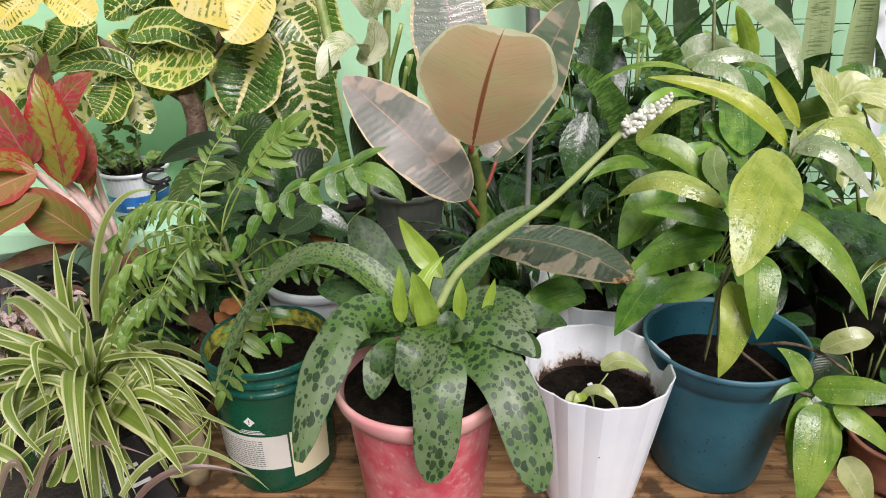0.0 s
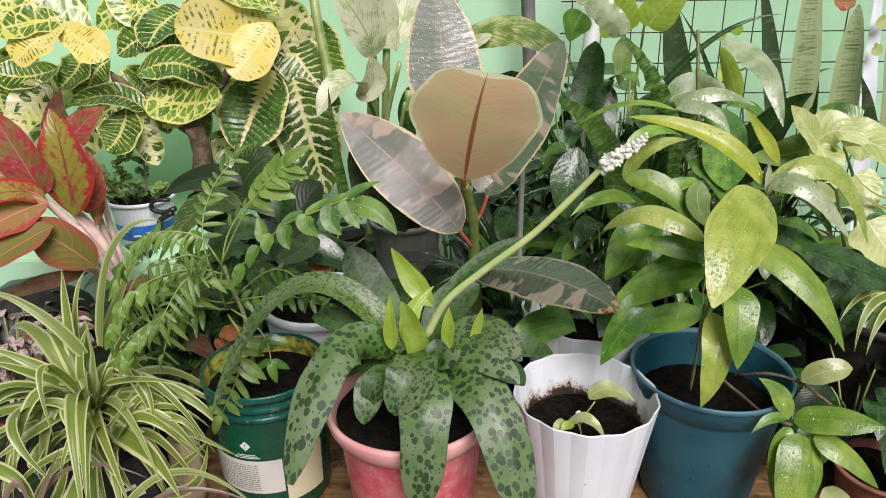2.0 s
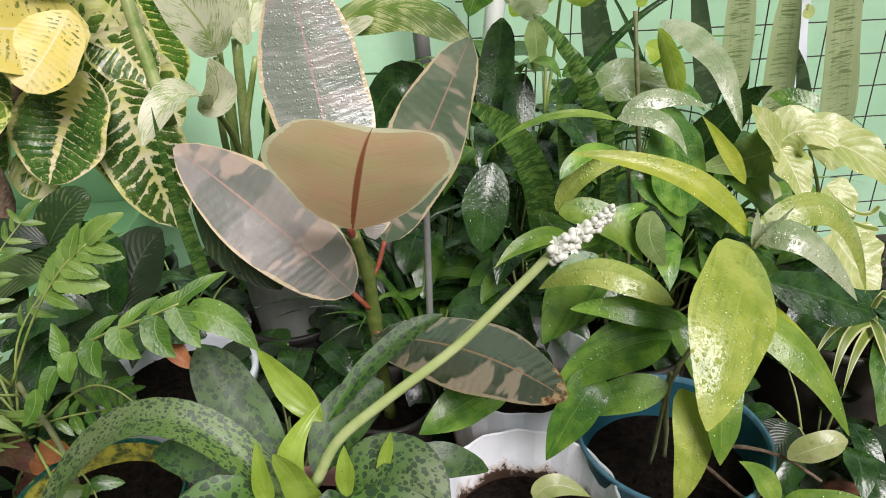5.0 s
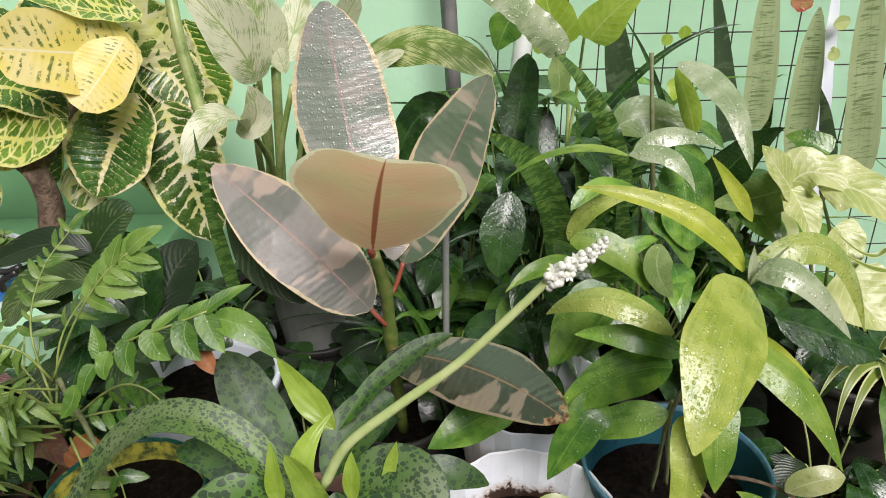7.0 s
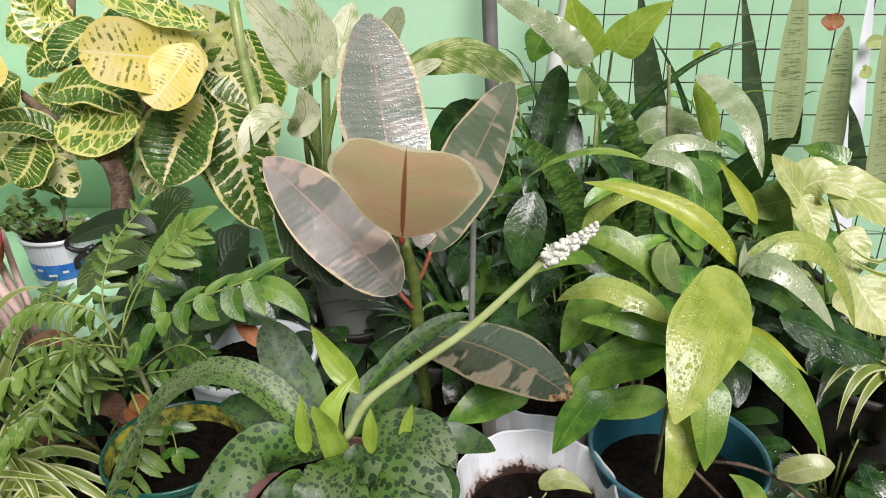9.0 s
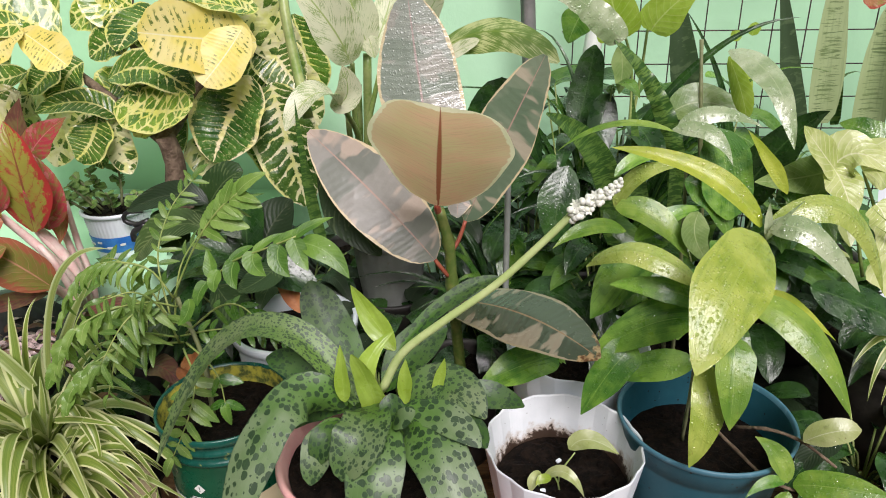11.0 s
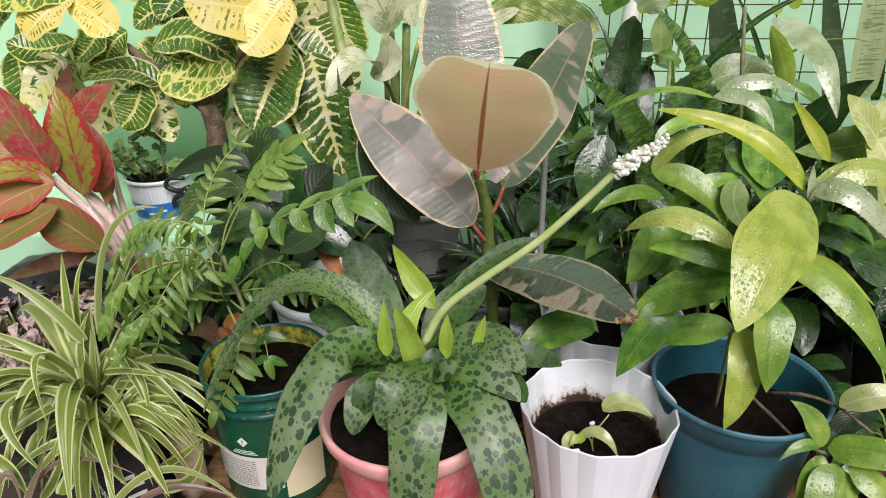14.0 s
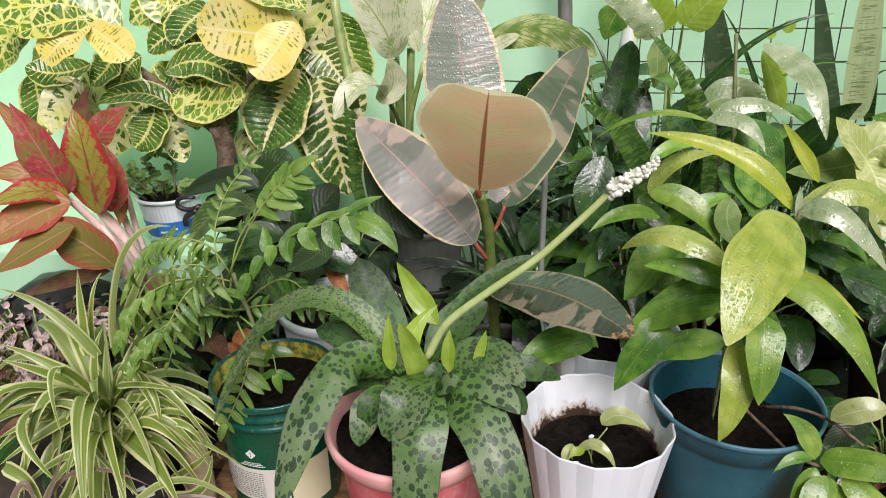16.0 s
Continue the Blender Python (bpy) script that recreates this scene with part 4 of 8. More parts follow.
# Earth coloured darker to deepen the shade behind the pots.
EARTH = plain_mat("damp_shade_earth", (0.020, 0.016, 0.012), (0.055, 0.042, 0.030), 6.0, 0.75, 0.6, 0.01, fine=60.0)
STONE = plain_mat("brown_pebble", (0.14, 0.09, 0.06), (0.26, 0.18, 0.13), 40.0, 0.6, 0.4)
BARK_ROLL = plain_mat("dry_tan_husk", (0.38, 0.30, 0.16), (0.52, 0.44, 0.27), 30.0, 0.7, 0.4)
DRY = plain_mat("dry_orange_leaf", (0.30, 0.10, 0.03), (0.42, 0.17, 0.06), 60.0, 0.6, 0.4)
JADE = leaf_mat("small_jade_leaf", (0.097, 0.200, 0.046), (0.193, 0.300, 0.081), (0.276, 0.340, 0.115), count=3, veins=0.1, thin=0.1)
FITTONIA = blotch_mat("pink_speckled_leaf", (0.72, 0.54, 0.52), (0.09, 0.06, 0.055), 0.0, 120.0, (0.68, 0.48, 0.46))
AGL_BROWN = blotch_mat("brown_olive_aroid_leaf", (0.25, 0.17, 0.05), (0.20, 0.19, 0.04), 0.02, 110.0, (0.48, 0.24, 0.14), edge=(0.36, 0.11, 0.06), thin=0.2)



# ---- ground, table, wall ----
def sheet(name, x0, x1, y0, y1, z, mat, kind="structure", n=1):
    vs, fs = [], []
    for j in range(n + 1):
        for i in range(n + 1):
            vs.append((x0 + (x1 - x0) * i / n, y0 + (y1 - y0) * j / n, z))
    for j in range(n):
        for i in range(n):
            o = j * (n + 1) + i
            fs.append((o, o + 1, o + n + 2, o + n + 1))
    ob = mesh_object(name, vs, fs, mat, smooth=False)
    ob["kind"] = kind
    return ob


tagged(sheet("ground", -60, 60, -60, 60, -0.045, EARTH), "damp dark earth under and round the potted plants", "ground")
wall = box(None, "wall_north", (9.0, 0.16, 2.6), (0.0, 1.86, 1.25), WALL, 0.01)
tagged(wall, "pale mint green painted wall behind the plants", "wall", kind="structure")
ledge = box(None, "ledge", (2.2, 0.50, 0.298), (-1.52, 1.53, 0.104), WALL, 0.008)
tagged(ledge, "mint green painted low ledge along the wall", "ledge", kind="structure")

bench = thing("plank_bench", "low bench of wet brown planks with soil stains", "bench", kind="structure")
for i in range(4):
    y = 0.60 + 0.146 * i
    box(bench, "plank", (1.75, 0.142, 0.03), (0.43 + 0.02 * (i % 3), y, -0.0155), WOOD, 0.004)
for x in (-0.3, 0.35, 1.1):
    box(bench, "batten", (0.06, 0.55, 0.014), (x, 0.82, -0.038), WOOD, 0.002)
# Added support for the back pots, dark in place of the shade there.
bed = box(None, "raised_bed", (3.6, 0.66, 0.06), (0.1, 1.447, -0.030), EARTH, 0.012)
tagged(bed, "dark earth bed added under the back pots to keep the shade there", "ground", kind="structure")


def wire_mesh():
    """Square welded mesh that leans against the wall."""
    LEFT = (0.289, 1.680, 0.555)[0]
    ob = thing("wire_trellis", "dark square wire mesh leaning against the mint wall", "trellis", at=(0.95, 1.66, 0.0))
    step = 0.070
    for i in range(21):
        x = LEFT - 0.95 + step * i
        tube(ob, "upright_wire", [(0.95 + x, 1.655, 0.0), (0.95 + x + 0.004, 1.675, 0.5), (0.95 + x + 0.008, 1.700, 1.05)], 0.0015, 0.0015, WIRE, n=6, sides=5)
    for j in range(14):
        z = 0.09 + step * j
        y = 1.652 + 0.045 * z
        tube(ob, "cross_wire", [(LEFT - 0.02, y, z + 0.004), (0.9, y, z), (1.62, y, z - 0.004)], 0.0015, 0.0015, WIRE, n=6, sides=5)
    return ob


wire_mesh()
post = thing("metal_post", "weathered grey metal post standing before the wall", "post", at=(0.195, 1.700, 0.693))
tube(post, "shaft", [(0.208, 1.700, 0.461), (0.195, 1.700, 0.693), (0.186, 1.700, 0.856)], 0.017, 0.017, POST, n=4, sides=4)
tube(post, "shaft", [((0.208, 1.700, 0.461)[0], 1.70, -0.04), (0.208, 1.700, 0.461)], 0.017, 0.017, POST, n=3, sides=4)
pipe = thing("plastic_pipe", "greyish white plastic pipe leaning on the mesh", "pipe", at=(0.318, 1.560, 0.659))
tube(pipe, "shaft", [((0.300, 1.500, 0.345)[0], 1.5, 0.0), (0.311, 1.540, 0.546), (0.338, 1.580, 0.723), (0.359, 1.620, 0.860)], 0.018, 0.018, PIPE, n=8, sides=12)
stick = thing("support_stick", "dull pale plastic cane stuck beside the rubber plant", "stick", at=(0.150, 1.170, 0.350))
tube(stick, "shaft", [((0.147, 1.170, 0.339)[0], 1.17, 0.0), (0.149, 1.170, 0.350), (0.150, 1.170, 0.515)], 0.0055, 0.0055, CLEAR_WHITE, n=5, sides=8)


# ---- front row of pots ----
def pink_pot():
    pot = thing("pink_flowerpot", "faded pink plastic flowerpot with a pale rolled rim", "flowerpot", at=(-0.025, 0.778, 0.0))
    lathe(pot, "body", [(0.0, 0.003), (0.070, 0.003), (0.076, 0.0), (0.080, 0.012), (0.090, 0.12), (0.0975, 0.207), (0.0985, 0.226)], PINK, 72)
    lathe(pot, "rim", [(0.0985, 0.224), (0.107, 0.230), (0.113, 0.241), (0.1165, 0.255), (0.115, 0.2605), (0.1105, 0.261), (0.107, 0.256), (0.101, 0.238), (0.095, 0.21), (0.087, 0.15)], PINK_RIM, 72, label="pale worn rim")
    soil_bed(pot, 0.1015, 0.243, SOIL, 0.008)
    return pot


def white_pot(label, at, turn, grow, grit):
    """A fluted white cup with a scalloped rim and soil low inside."""
    pot = thing("white_fluted_flowerpot", label, "flowerpot", "white fluted pots", at=at)
    pot.rotation_euler = (0, 0, turn)
    k = grow
    lathe(pot, "body", [(0.0, 0.003), (0.064 * k, 0.003), (0.068 * k, 0.0), (0.071 * k, 0.01), (0.082 * k, 0.08 * k), (0.093 * k, 0.155 * k), (0.1015 * k, 0.210 * k), (0.1045 * k, 0.229 * k), (0.1035 * k, 0.231 * k)], WHITE, 140, 0.016, 14, sharp=True, smooth=False)
    lathe(pot, "lining", [(0.1035 * k, 0.231 * k), (0.1015 * k, 0.229 * k), (0.098 * k, 0.210 * k), (0.094 * k, 0.180 * k), (0.090 * k, 0.158 * k), (0.086 * k, 0.13 * k)], WHITE_DIRT, 140, 0.016, 14, label="soil-splashed inner wall", sharp=True, smooth=False)
    soil_bed(pot, 0.0885 * k, 0.163 * k, SOIL, 0.009, 14, 56)
    rnd = random.Random(3)
    for _ in range(grit):
        a, r = rnd.uniform(0, 6.28), rnd.uniform(0, 0.06)
        box(pot, "grit", (0.008, 0.005, 0.004), (r * math.cos(a), r * math.sin(a), 0.168), WHITE, 0.0012, "white grit", rnd.uniform(0, 90))
    return pot


def blue_pot():
    pot = thing("blue_flowerpot", "petrol blue plastic nursery pot flecked with soil", "flowerpot", at=(0.425, 0.905, 0.0))
    lathe(pot, "body", [(0.0, 0.003), (0.076, 0.003), (0.081, 0.0), (0.084, 0.008), (0.092, 0.07), (0.101, 0.140), (0.108, 0.190), (0.1085, 0.197), (0.1125, 0.200), (0.1150, 0.226)], BLUE, 72)
    lathe(pot, "rim", [(0.1150, 0.225), (0.1185, 0.228), (0.1195, 0.233), (0.1175, 0.236), (0.1145, 0.234), (0.1125, 0.228)], BLUE_RIM, 72, label="scuffed lighter rim")
    lathe(pot, "lining", [(0.1126, 0.229), (0.1115, 0.222), (0.1105, 0.217), (0.1102, 0.211), (0.1090, 0.205), (0.1085, 0.200), (0.104, 0.170), (0.100, 0.14)], BLUE, 72)
    soil_bed(pot, 0.1045, 0.172, SOIL, 0.008)
    return pot


def paint_pail():
    pot = thing("paint_pail", "green plastic paint pail reused as a flowerpot", "pail", at=(-0.268, 0.908, 0.0))
    lathe(pot, "body", [(0.0, 0.004), (0.078, 0.004), (0.084, 0.0), (0.0865, 0.006), (0.0885, 0.08), (0.0915, 0.185), (0.0916, 0.190)], GREEN_TIN, 72)
    lathe(pot, "rim", [(0.0916, 0.186), (0.0942, 0.187), (0.0950, 0.190), (0.0942, 0.194), (0.0924, 0.195), (0.0922, 0.203), (0.0944, 0.204), (0.0954, 0.207), (0.0946, 0.211), (0.0930, 0.2125), (0.0930, 0.220), (0.0960, 0.2215), (0.0978, 0.226), (0.0976, 0.232), (0.0962, 0.2345), (0.0942, 0.234), (0.0925, 0.230)], TEAL_RIM, 72, label="ridged rim smeared with dried paint")
    lathe(pot, "lining", [(0.0928, 0.231), (0.0915, 0.215), (0.0905, 0.195), (0.0895, 0.17)], YELLOW_PAINT, 72, label="yellow crust of dried paint", ragged=0.0008)
    soil_bed(pot, 0.0905, 0.201, SOIL, 0.007)

    def wrap(name, a0, a1, z0, z1, mat, label="", n=14, lift=0.0012):
        vs, fs = [], []
        for i in range(n + 1):
            an = radians(a0 + (a1 - a0) * i / n)
            for z in (z0, z1):
                r = 0.0865 + (0.0915 - 0.0865) * (z - 0.006) / 0.18 + lift
                vs.append((r * math.cos(an), r * math.sin(an), z))
        for i in range(n):
            fs.append((2 * i, 2 * i + 2, 2 * i + 3, 2 * i + 1))
        return mesh_object(name, vs, fs, mat, pot, label)

    wrap("paper_label", -176, -66, 0.052, 0.116, LABEL, "white label with small print")
    wrap("side_panel", -64, -20, 0.030, 0.118, CREAM_LABEL, "plain cream panel")
    rnd = random.Random(11)
    for row in range(13):
        z = 0.059 + row * 0.0040
        a = -150
        while a < -90:
            step = rnd.uniform(2.0, 5.5)
            wrap("print_bar", a, min(a + step, -90), z, z + 0.0015, INK, n=2, lift=0.0018)
            a += step + 1.1
    for row in range(11):
        z = 0.060 + row * 0.0046
        wrap("print_bar", -171, -171 + rnd.uniform(9, 15), z, z + 0.0018, INK, n=2, lift=0.0018)
    for row in range(3):
        wrap("print_bar", -112 + 2 * row, -86 - 2 * row, 0.1215 + row * 0.003, 0.1230 + row * 0.003, SYMBOL, n=4, lift=0.0018)
    an, zc, s = radians(-99), 0.1445, 0.0088
    r = 0.0917
    c = Vector((r * math.cos(an), r * math.sin(an), zc))
    across, out = Vector((-math.sin(an), math.cos(an), 0)), Vector((math.cos(an), math.sin(an), 0))
    mesh_object("diamond_mark", [c + across * s, c + Vector((0, 0, s)), c - across * s, c - Vector((0, 0, s))], [(0, 1, 2, 3)], SYMBOL, pot, "white diamond warning mark")
    c2 = c + out * 0.0006
    k = 0.0009
    mesh_object("diamond_stroke", [c2 + across * k + Vector((0, 0, -0.0012)), c2 + across * k + Vector((0, 0, 0.0042)), c2 - across * k + Vector((0, 0, 0.0042)), c2 - across * k + Vector((0, 0, -0.0012))], [(0, 1, 2, 3)], INK, pot)
    mesh_object("diamond_dot", [c2 + across * k + Vector((0, 0, -0.0042)), c2 + across * k + Vector((0, 0, -0.0024)), c2 - across * k + Vector((0, 0, -0.0024)), c2 - across * k + Vector((0, 0, -0.0042))], [(0, 1, 2, 3)], INK, pot)
    return pot


pink_pot()
white_pot("white fluted plastic pot with soil splashes inside", (0.225, 0.843, 0.0), 0.12, 1.0, 2)
blue_pot()
paint_pail()


# ---- pots of the rows behind ----
def plain_pot(name, label, at, r, h, mat, soil=True, lip=0.006, flute=0.0, flutes=0):
    pot = thing(name, label, "flowerpot", "dark nursery pots" if name == "dark_nursery_pot" else "", at=at)
    lathe(pot, "body", [(0.0, 0.003), (r * 0.70, 0.003), (r * 0.72, 0.0), (r * 0.76, 0.01), (r * 0.88, h * 0.5), (r * 0.965, h * 0.9), (r * 0.97, h * 0.93)], mat, 56, flute, flutes)
    lathe(pot, "rim", [(r * 0.968, h * 0.92), (r * 0.968 + lip, h * 0.935), (r * 0.975 + lip, h * 0.985), (r * 0.96 + lip, h), (r * 0.96, h), (r * 0.93, h * 0.95), (r * 0.88, h * 0.7)], mat, 56, flute, flutes)
    if soil:
        soil_bed(pot, r * 0.915, h * 0.86, SOIL, 0.006)
    return pot


plain_pot("rubber_plant_pot", "dark plastic pot holding the rubber plant", (0.072, 1.085, 0.0), 0.072, 0.19, DARK_POT)
white_pot("white fluted plastic pot standing behind the dracaena", (0.262, 1.062, 0.0), 0.3, 1.09, 0)
plain_pot("dark_nursery_pot", "dark plastic pot under the fluted cup", (-0.075, 1.31, 0.0), 0.088, 0.215, DARK_POT)
plain_pot("fluted_cup_pot", "white fluted cup pot, coloured grey for its shade, set on a dark pot", (-0.075, 1.30, 0.178), 0.072, 0.157, CLEAR_WHITE, flute=0.03, flutes=22)
plain_pot("low_white_pot", "white plastic pot behind the paint pail", (-0.222, 1.130, 0.0), 0.108, 0.240, WHITE)
plain_pot("dark_nursery_pot", "dark plastic nursery pot among the leaves", (0.30, 1.30, 0.0), 0.055, 0.23, DARK_POT)
plain_pot("brown_clay_pot", "brown clay pot behind the fluted cup", (-0.30, 1.36, 0.0), 0.10, 0.17, BROWN_POT)
plain_pot("dark_nursery_pot", "dark plastic pot of the croton", (-0.43, 1.46, 0.0), 0.13, 0.24, DARK_POT)
plain_pot("dark_nursery_pot", "dark plastic pot holding the snake plants", (0.75, 1.50, 0.0), 0.17, 0.20, DARK_POT)
plain_pot("dark_nursery_pot", "dark plastic pot under the arrowhead plant", (0.82, 1.14, 0.0), 0.13, 0.22, DARK_POT)
plain_pot("dark_nursery_pot", "dark plastic pot of the spider plant", (-0.53, 0.95, 0.0), 0.09, 0.12, DARK_POT)
plain_pot("dark_nursery_pot", "dark plastic pot of the red aroid", (-0.60, 1.20, 0.0), 0.10, 0.18, DARK_POT)
plain_pot("dark_nursery_pot", "dark plastic pot between blue pot and mesh", (0.48, 1.22, 0.0), 0.12, 0.17, DARK_POT)
plain_pot("dark_nursery_pot", "dark plastic pot of the cream-leaved cane", (-0.17, 1.50, 0.0), 0.13, 0.20, DARK_POT)

bottle = thing("green_bottle", "dark green glass bottle lying between the pots", "bottle", at=(-0.017, 1.200, 0.274))



# ---- rubber plant ----
rubber = thing("rubber_plant", "variegated rubber plant with broad grey-green and cream leaves", "houseplant", at=(0.06, 1.05, 0.16))
tube(rubber, "stem", [(0.075, 1.08, 0.155), (0.065, 1.040, 0.355), (0.063, 1.030, 0.428), (0.049, 1.030, 0.490)], 0.0095, 0.0075, RUB_STEM, n=14, sides=10, knots=5)
tube(rubber, "petiole", [(0.060, 1.030, 0.381), (0.048, 1.020, 0.403), (0.039, 1.020, 0.417)], 0.0035, 0.003, RED_STALK)
tube(rubber, "petiole", [(0.049, 1.030, 0.484), (0.047, 1.020, 0.496), (0.049, 1.020, 0.503)], 0.006, 0.0035, RED_STALK)
tube(rubber, "petiole", [(0.063, 1.030, 0.418), (0.075, 1.040, 0.434), (0.086, 1.050, 0.463)], 0.0035, 0.003, RED_STALK)
tube(rubber, "petiole", [(0.065, 1.040, 0.345), (0.072, 1.030, 0.335), (0.082, 1.010, 0.338)], 0.0035, 0.003, RED_STALK)
leaf(rubber, (0.049, 1.010, 0.502), (0.065, 0.885, 0.620), (0.079, 0.755, 0.700), 0.172, RUB_UNDER, face=(-0.14, -0.63, -0.77), shape="shield", fold=-3, wave=0.010, curl=0.08, nu=10, nv=20)
leaf(rubber, (0.042, 1.010, 0.417), (-0.035, 1.030, 0.500), (-0.149, 1.090, 0.589), 0.105, RUB_GREY, face=(0.45, -0.75, -0.1), fold=7, wave=0.015, nu=8, nv=18)
leaf(rubber, (0.046, 1.050, 0.517), (0.021, 1.100, 0.643), (0.003, 1.130, 0.779), 0.122, RUB_WET, face=(0, -0.85, 0.45), fold=-6, wave=0.02, drops=220, nu=8, nv=20)
leaf(rubber, (0.086, 1.050, 0.463), (0.138, 1.050, 0.580), (0.195, 1.048, 0.702), 0.092, RUB_PALE, face=(-0.35, -0.8, 0.3), fold=8, nu=8, nv=18)
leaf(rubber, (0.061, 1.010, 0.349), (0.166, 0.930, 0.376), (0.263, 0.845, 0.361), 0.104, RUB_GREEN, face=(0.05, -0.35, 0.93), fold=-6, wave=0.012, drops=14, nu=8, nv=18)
leaf(rubber, (0.042, 1.140, 0.561), (0.080, 1.160, 0.553), (0.117, 1.160, 0.518), 0.032, RUB_WET)
leaf(rubber, (0.076, 1.040, 0.472), (0.089, 1.060, 0.511), (0.154, 1.100, 0.548), 0.044, RUB_GREY, face=(0.2, -0.9, 0))

# ---- spotted bulb plant in the pink pot ----
squill = thing("spotted_squill", "bulb plant with dark-spotted arching leaves and a white flower spike", "houseplant", at=(-0.025, 0.778, 0.232))
leaf(squill, (-0.049, 0.765, 0.334), (-0.108, 0.705, 0.372), (-0.153, 0.615, 0.255), 0.058, SPOTTED, face=(-0.25, -0.75, 0.6), shape="tongue", fold=-12, wave=0.02, nu=8, nv=18)
leaf(squill, (-0.012, 0.755, 0.348), (-0.011, 0.700, 0.354), (-0.036, 0.672, 0.314), 0.059, SPOTTED_SMALL, face=(0, -0.6, 0.8), shape="round", fold=14, wave=0.05, nu=8)
leaf(squill, (-0.003, 0.745, 0.334), (0.005, 0.660, 0.321), (-0.004, 0.625, 0.213), 0.064, SPOTTED, face=(0, -0.9, 0.4), shape="tongue", fold=-12, wave=0.02, nu=8, nv=18)
leaf(squill, (0.019, 0.765, 0.331), (0.081, 0.685, 0.322), (0.121, 0.615, 0.211), 0.068, SPOTTED, face=(0.2, -0.8, 0.55), shape="tongue", fold=-12, wave=0.02, nu=8, nv=18)
leaf(squill, (0.019, 0.775, 0.323), (0.070, 0.785, 0.360), (0.123, 0.745, 0.342), 0.056, SPOTTED_SMALL, face=(0, -0.45, 0.9), fold=10, wave=0.04)
leaf(squill, (0.020, 0.755, 0.334), (0.075, 0.735, 0.350), (0.118, 0.705, 0.334), 0.038, SPOTTED, face=(0, -0.6, 0.8), fold=10)
leaf(squill, (-0.052, 0.755, 0.328), (-0.067, 0.715, 0.317), (-0.075, 0.690, 0.284), 0.040, SPOTTED_SMALL, face=(-0.1, -0.85, 0.5), fold=6)
leaf(squill, (-0.030, 0.775, 0.338), (-0.174, 0.817, 0.411), (-0.297, 0.760, 0.245), 0.040, SPOTTED_ARCH, face=(-0.1, -0.35, 0.93), shape="strap", fold=18, nv=20)
leaf(squill, (-0.030, 0.815, 0.331), (-0.085, 0.870, 0.385), (-0.114, 0.900, 0.437), 0.060, SPOTTED_FINE, face=(0.1, -0.6, 0.8), fold=10, wave=0.03)
# Added leaf that darkens the gap over the pot's back rim.
leaf(squill, (-0.030, 0.790, 0.318), (-0.085, 0.800, 0.322), (-0.130, 0.785, 0.285), 0.056, SPOTTED_FINE, face=(0, -0.6, 0.8), fold=8)
leaf(squill, (-0.048, 0.795, 0.324), (-0.101, 0.815, 0.353), (-0.163, 0.835, 0.357), 0.046, SPOTTED_FINE, face=(0, -0.6, 0.8), fold=8)
leaf(squill, (-0.004, 0.805, 0.331), (0.030, 0.845, 0.369), (0.071, 0.865, 0.391), 0.056, SPOTTED_FINE, face=(-0.2, -0.7, 0.7), fold=14, wave=0.04)
leaf(squill, (0.018, 0.735, 0.336), (0.017, 0.735, 0.358), (0.014, 0.745, 0.374), 0.030, SPOTTED_FINE, face=(0, -0.9, 0.3))
leaf(squill, (0.018, 0.725, 0.346), (0.031, 0.715, 0.362), (0.046, 0.715, 0.374), 0.023, SPOTTED)
leaf(squill, (0.066, 0.795, 0.340), (0.117, 0.815, 0.325), (0.169, 0.795, 0.322), 0.036, SPOTTED_FINE)
leaf(squill, (0.012, 0.835, 0.374), (0.074, 0.875, 0.423), (0.139, 0.895, 0.449), 0.026, SPOTTED_FINE, face=(-0.2, -0.5, 0.8), fold=16)
leaf(squill, (-0.044, 0.745, 0.329), (-0.059, 0.715, 0.329), (-0.073, 0.705, 0.298), 0.034, SPOTTED_FINE, face=(-0.2, -0.8, 0.6))
leaf(squill, (0.075, 0.765, 0.322), (0.101, 0.745, 0.330), (0.125, 0.715, 0.325), 0.035, SPOTTED_FINE, face=(0.1, -0.7, 0.7))
leaf(squill, (0.006, 0.840, 0.370), (-0.025, 0.860, 0.405), (-0.052, 0.870, 0.447), 0.031, FRESH, face=(0, -0.9, 0.3), shape="lance", fold=18)
leaf(squill, (-0.008, 0.765, 0.326), (-0.012, 0.755, 0.374), (-0.025, 0.735, 0.432), 0.031, FRESH, face=(0, -0.9, 0.3), shape="strap", fold=18)
leaf(squill, (-0.043, 0.755, 0.352), (-0.043, 0.755, 0.388), (-0.042, 0.755, 0.431), 0.018, FRESH, face=(0, -0.9, 0.3), shape="lance", fold=20)
leaf(squill, (0.029, 0.755, 0.352), (0.030, 0.755, 0.385), (0.032, 0.755, 0.414), 0.017, FRESH, face=(0, -0.9, 0.3), shape="lance", fold=20)
leaf(squill, (0.059, 0.785, 0.337), (0.067, 0.785, 0.368), (0.074, 0.785, 0.397), 0.014, FRESH, face=(0, -0.9, 0.3), shape="lance", fold=20)
leaf(squill, (-0.009, 0.775, 0.332), (-0.021, 0.785, 0.380), (0.010, 0.815, 0.414), 0.026, FRESH, face=(0, -0.9, 0.3), shape="lance", fold=18)
tube(squill, "flower_stalk", [(0.002, 0.760, 0.368), (0.028, 0.755, 0.421), (0.076, 0.750, 0.467), (0.133, 0.745, 0.516), (0.185, 0.742, 0.572), (0.214, 0.738, 0.606), (0.249, 0.738, 0.630)], 0.0053, 0.0032, SCAPE, n=30, sides=10)
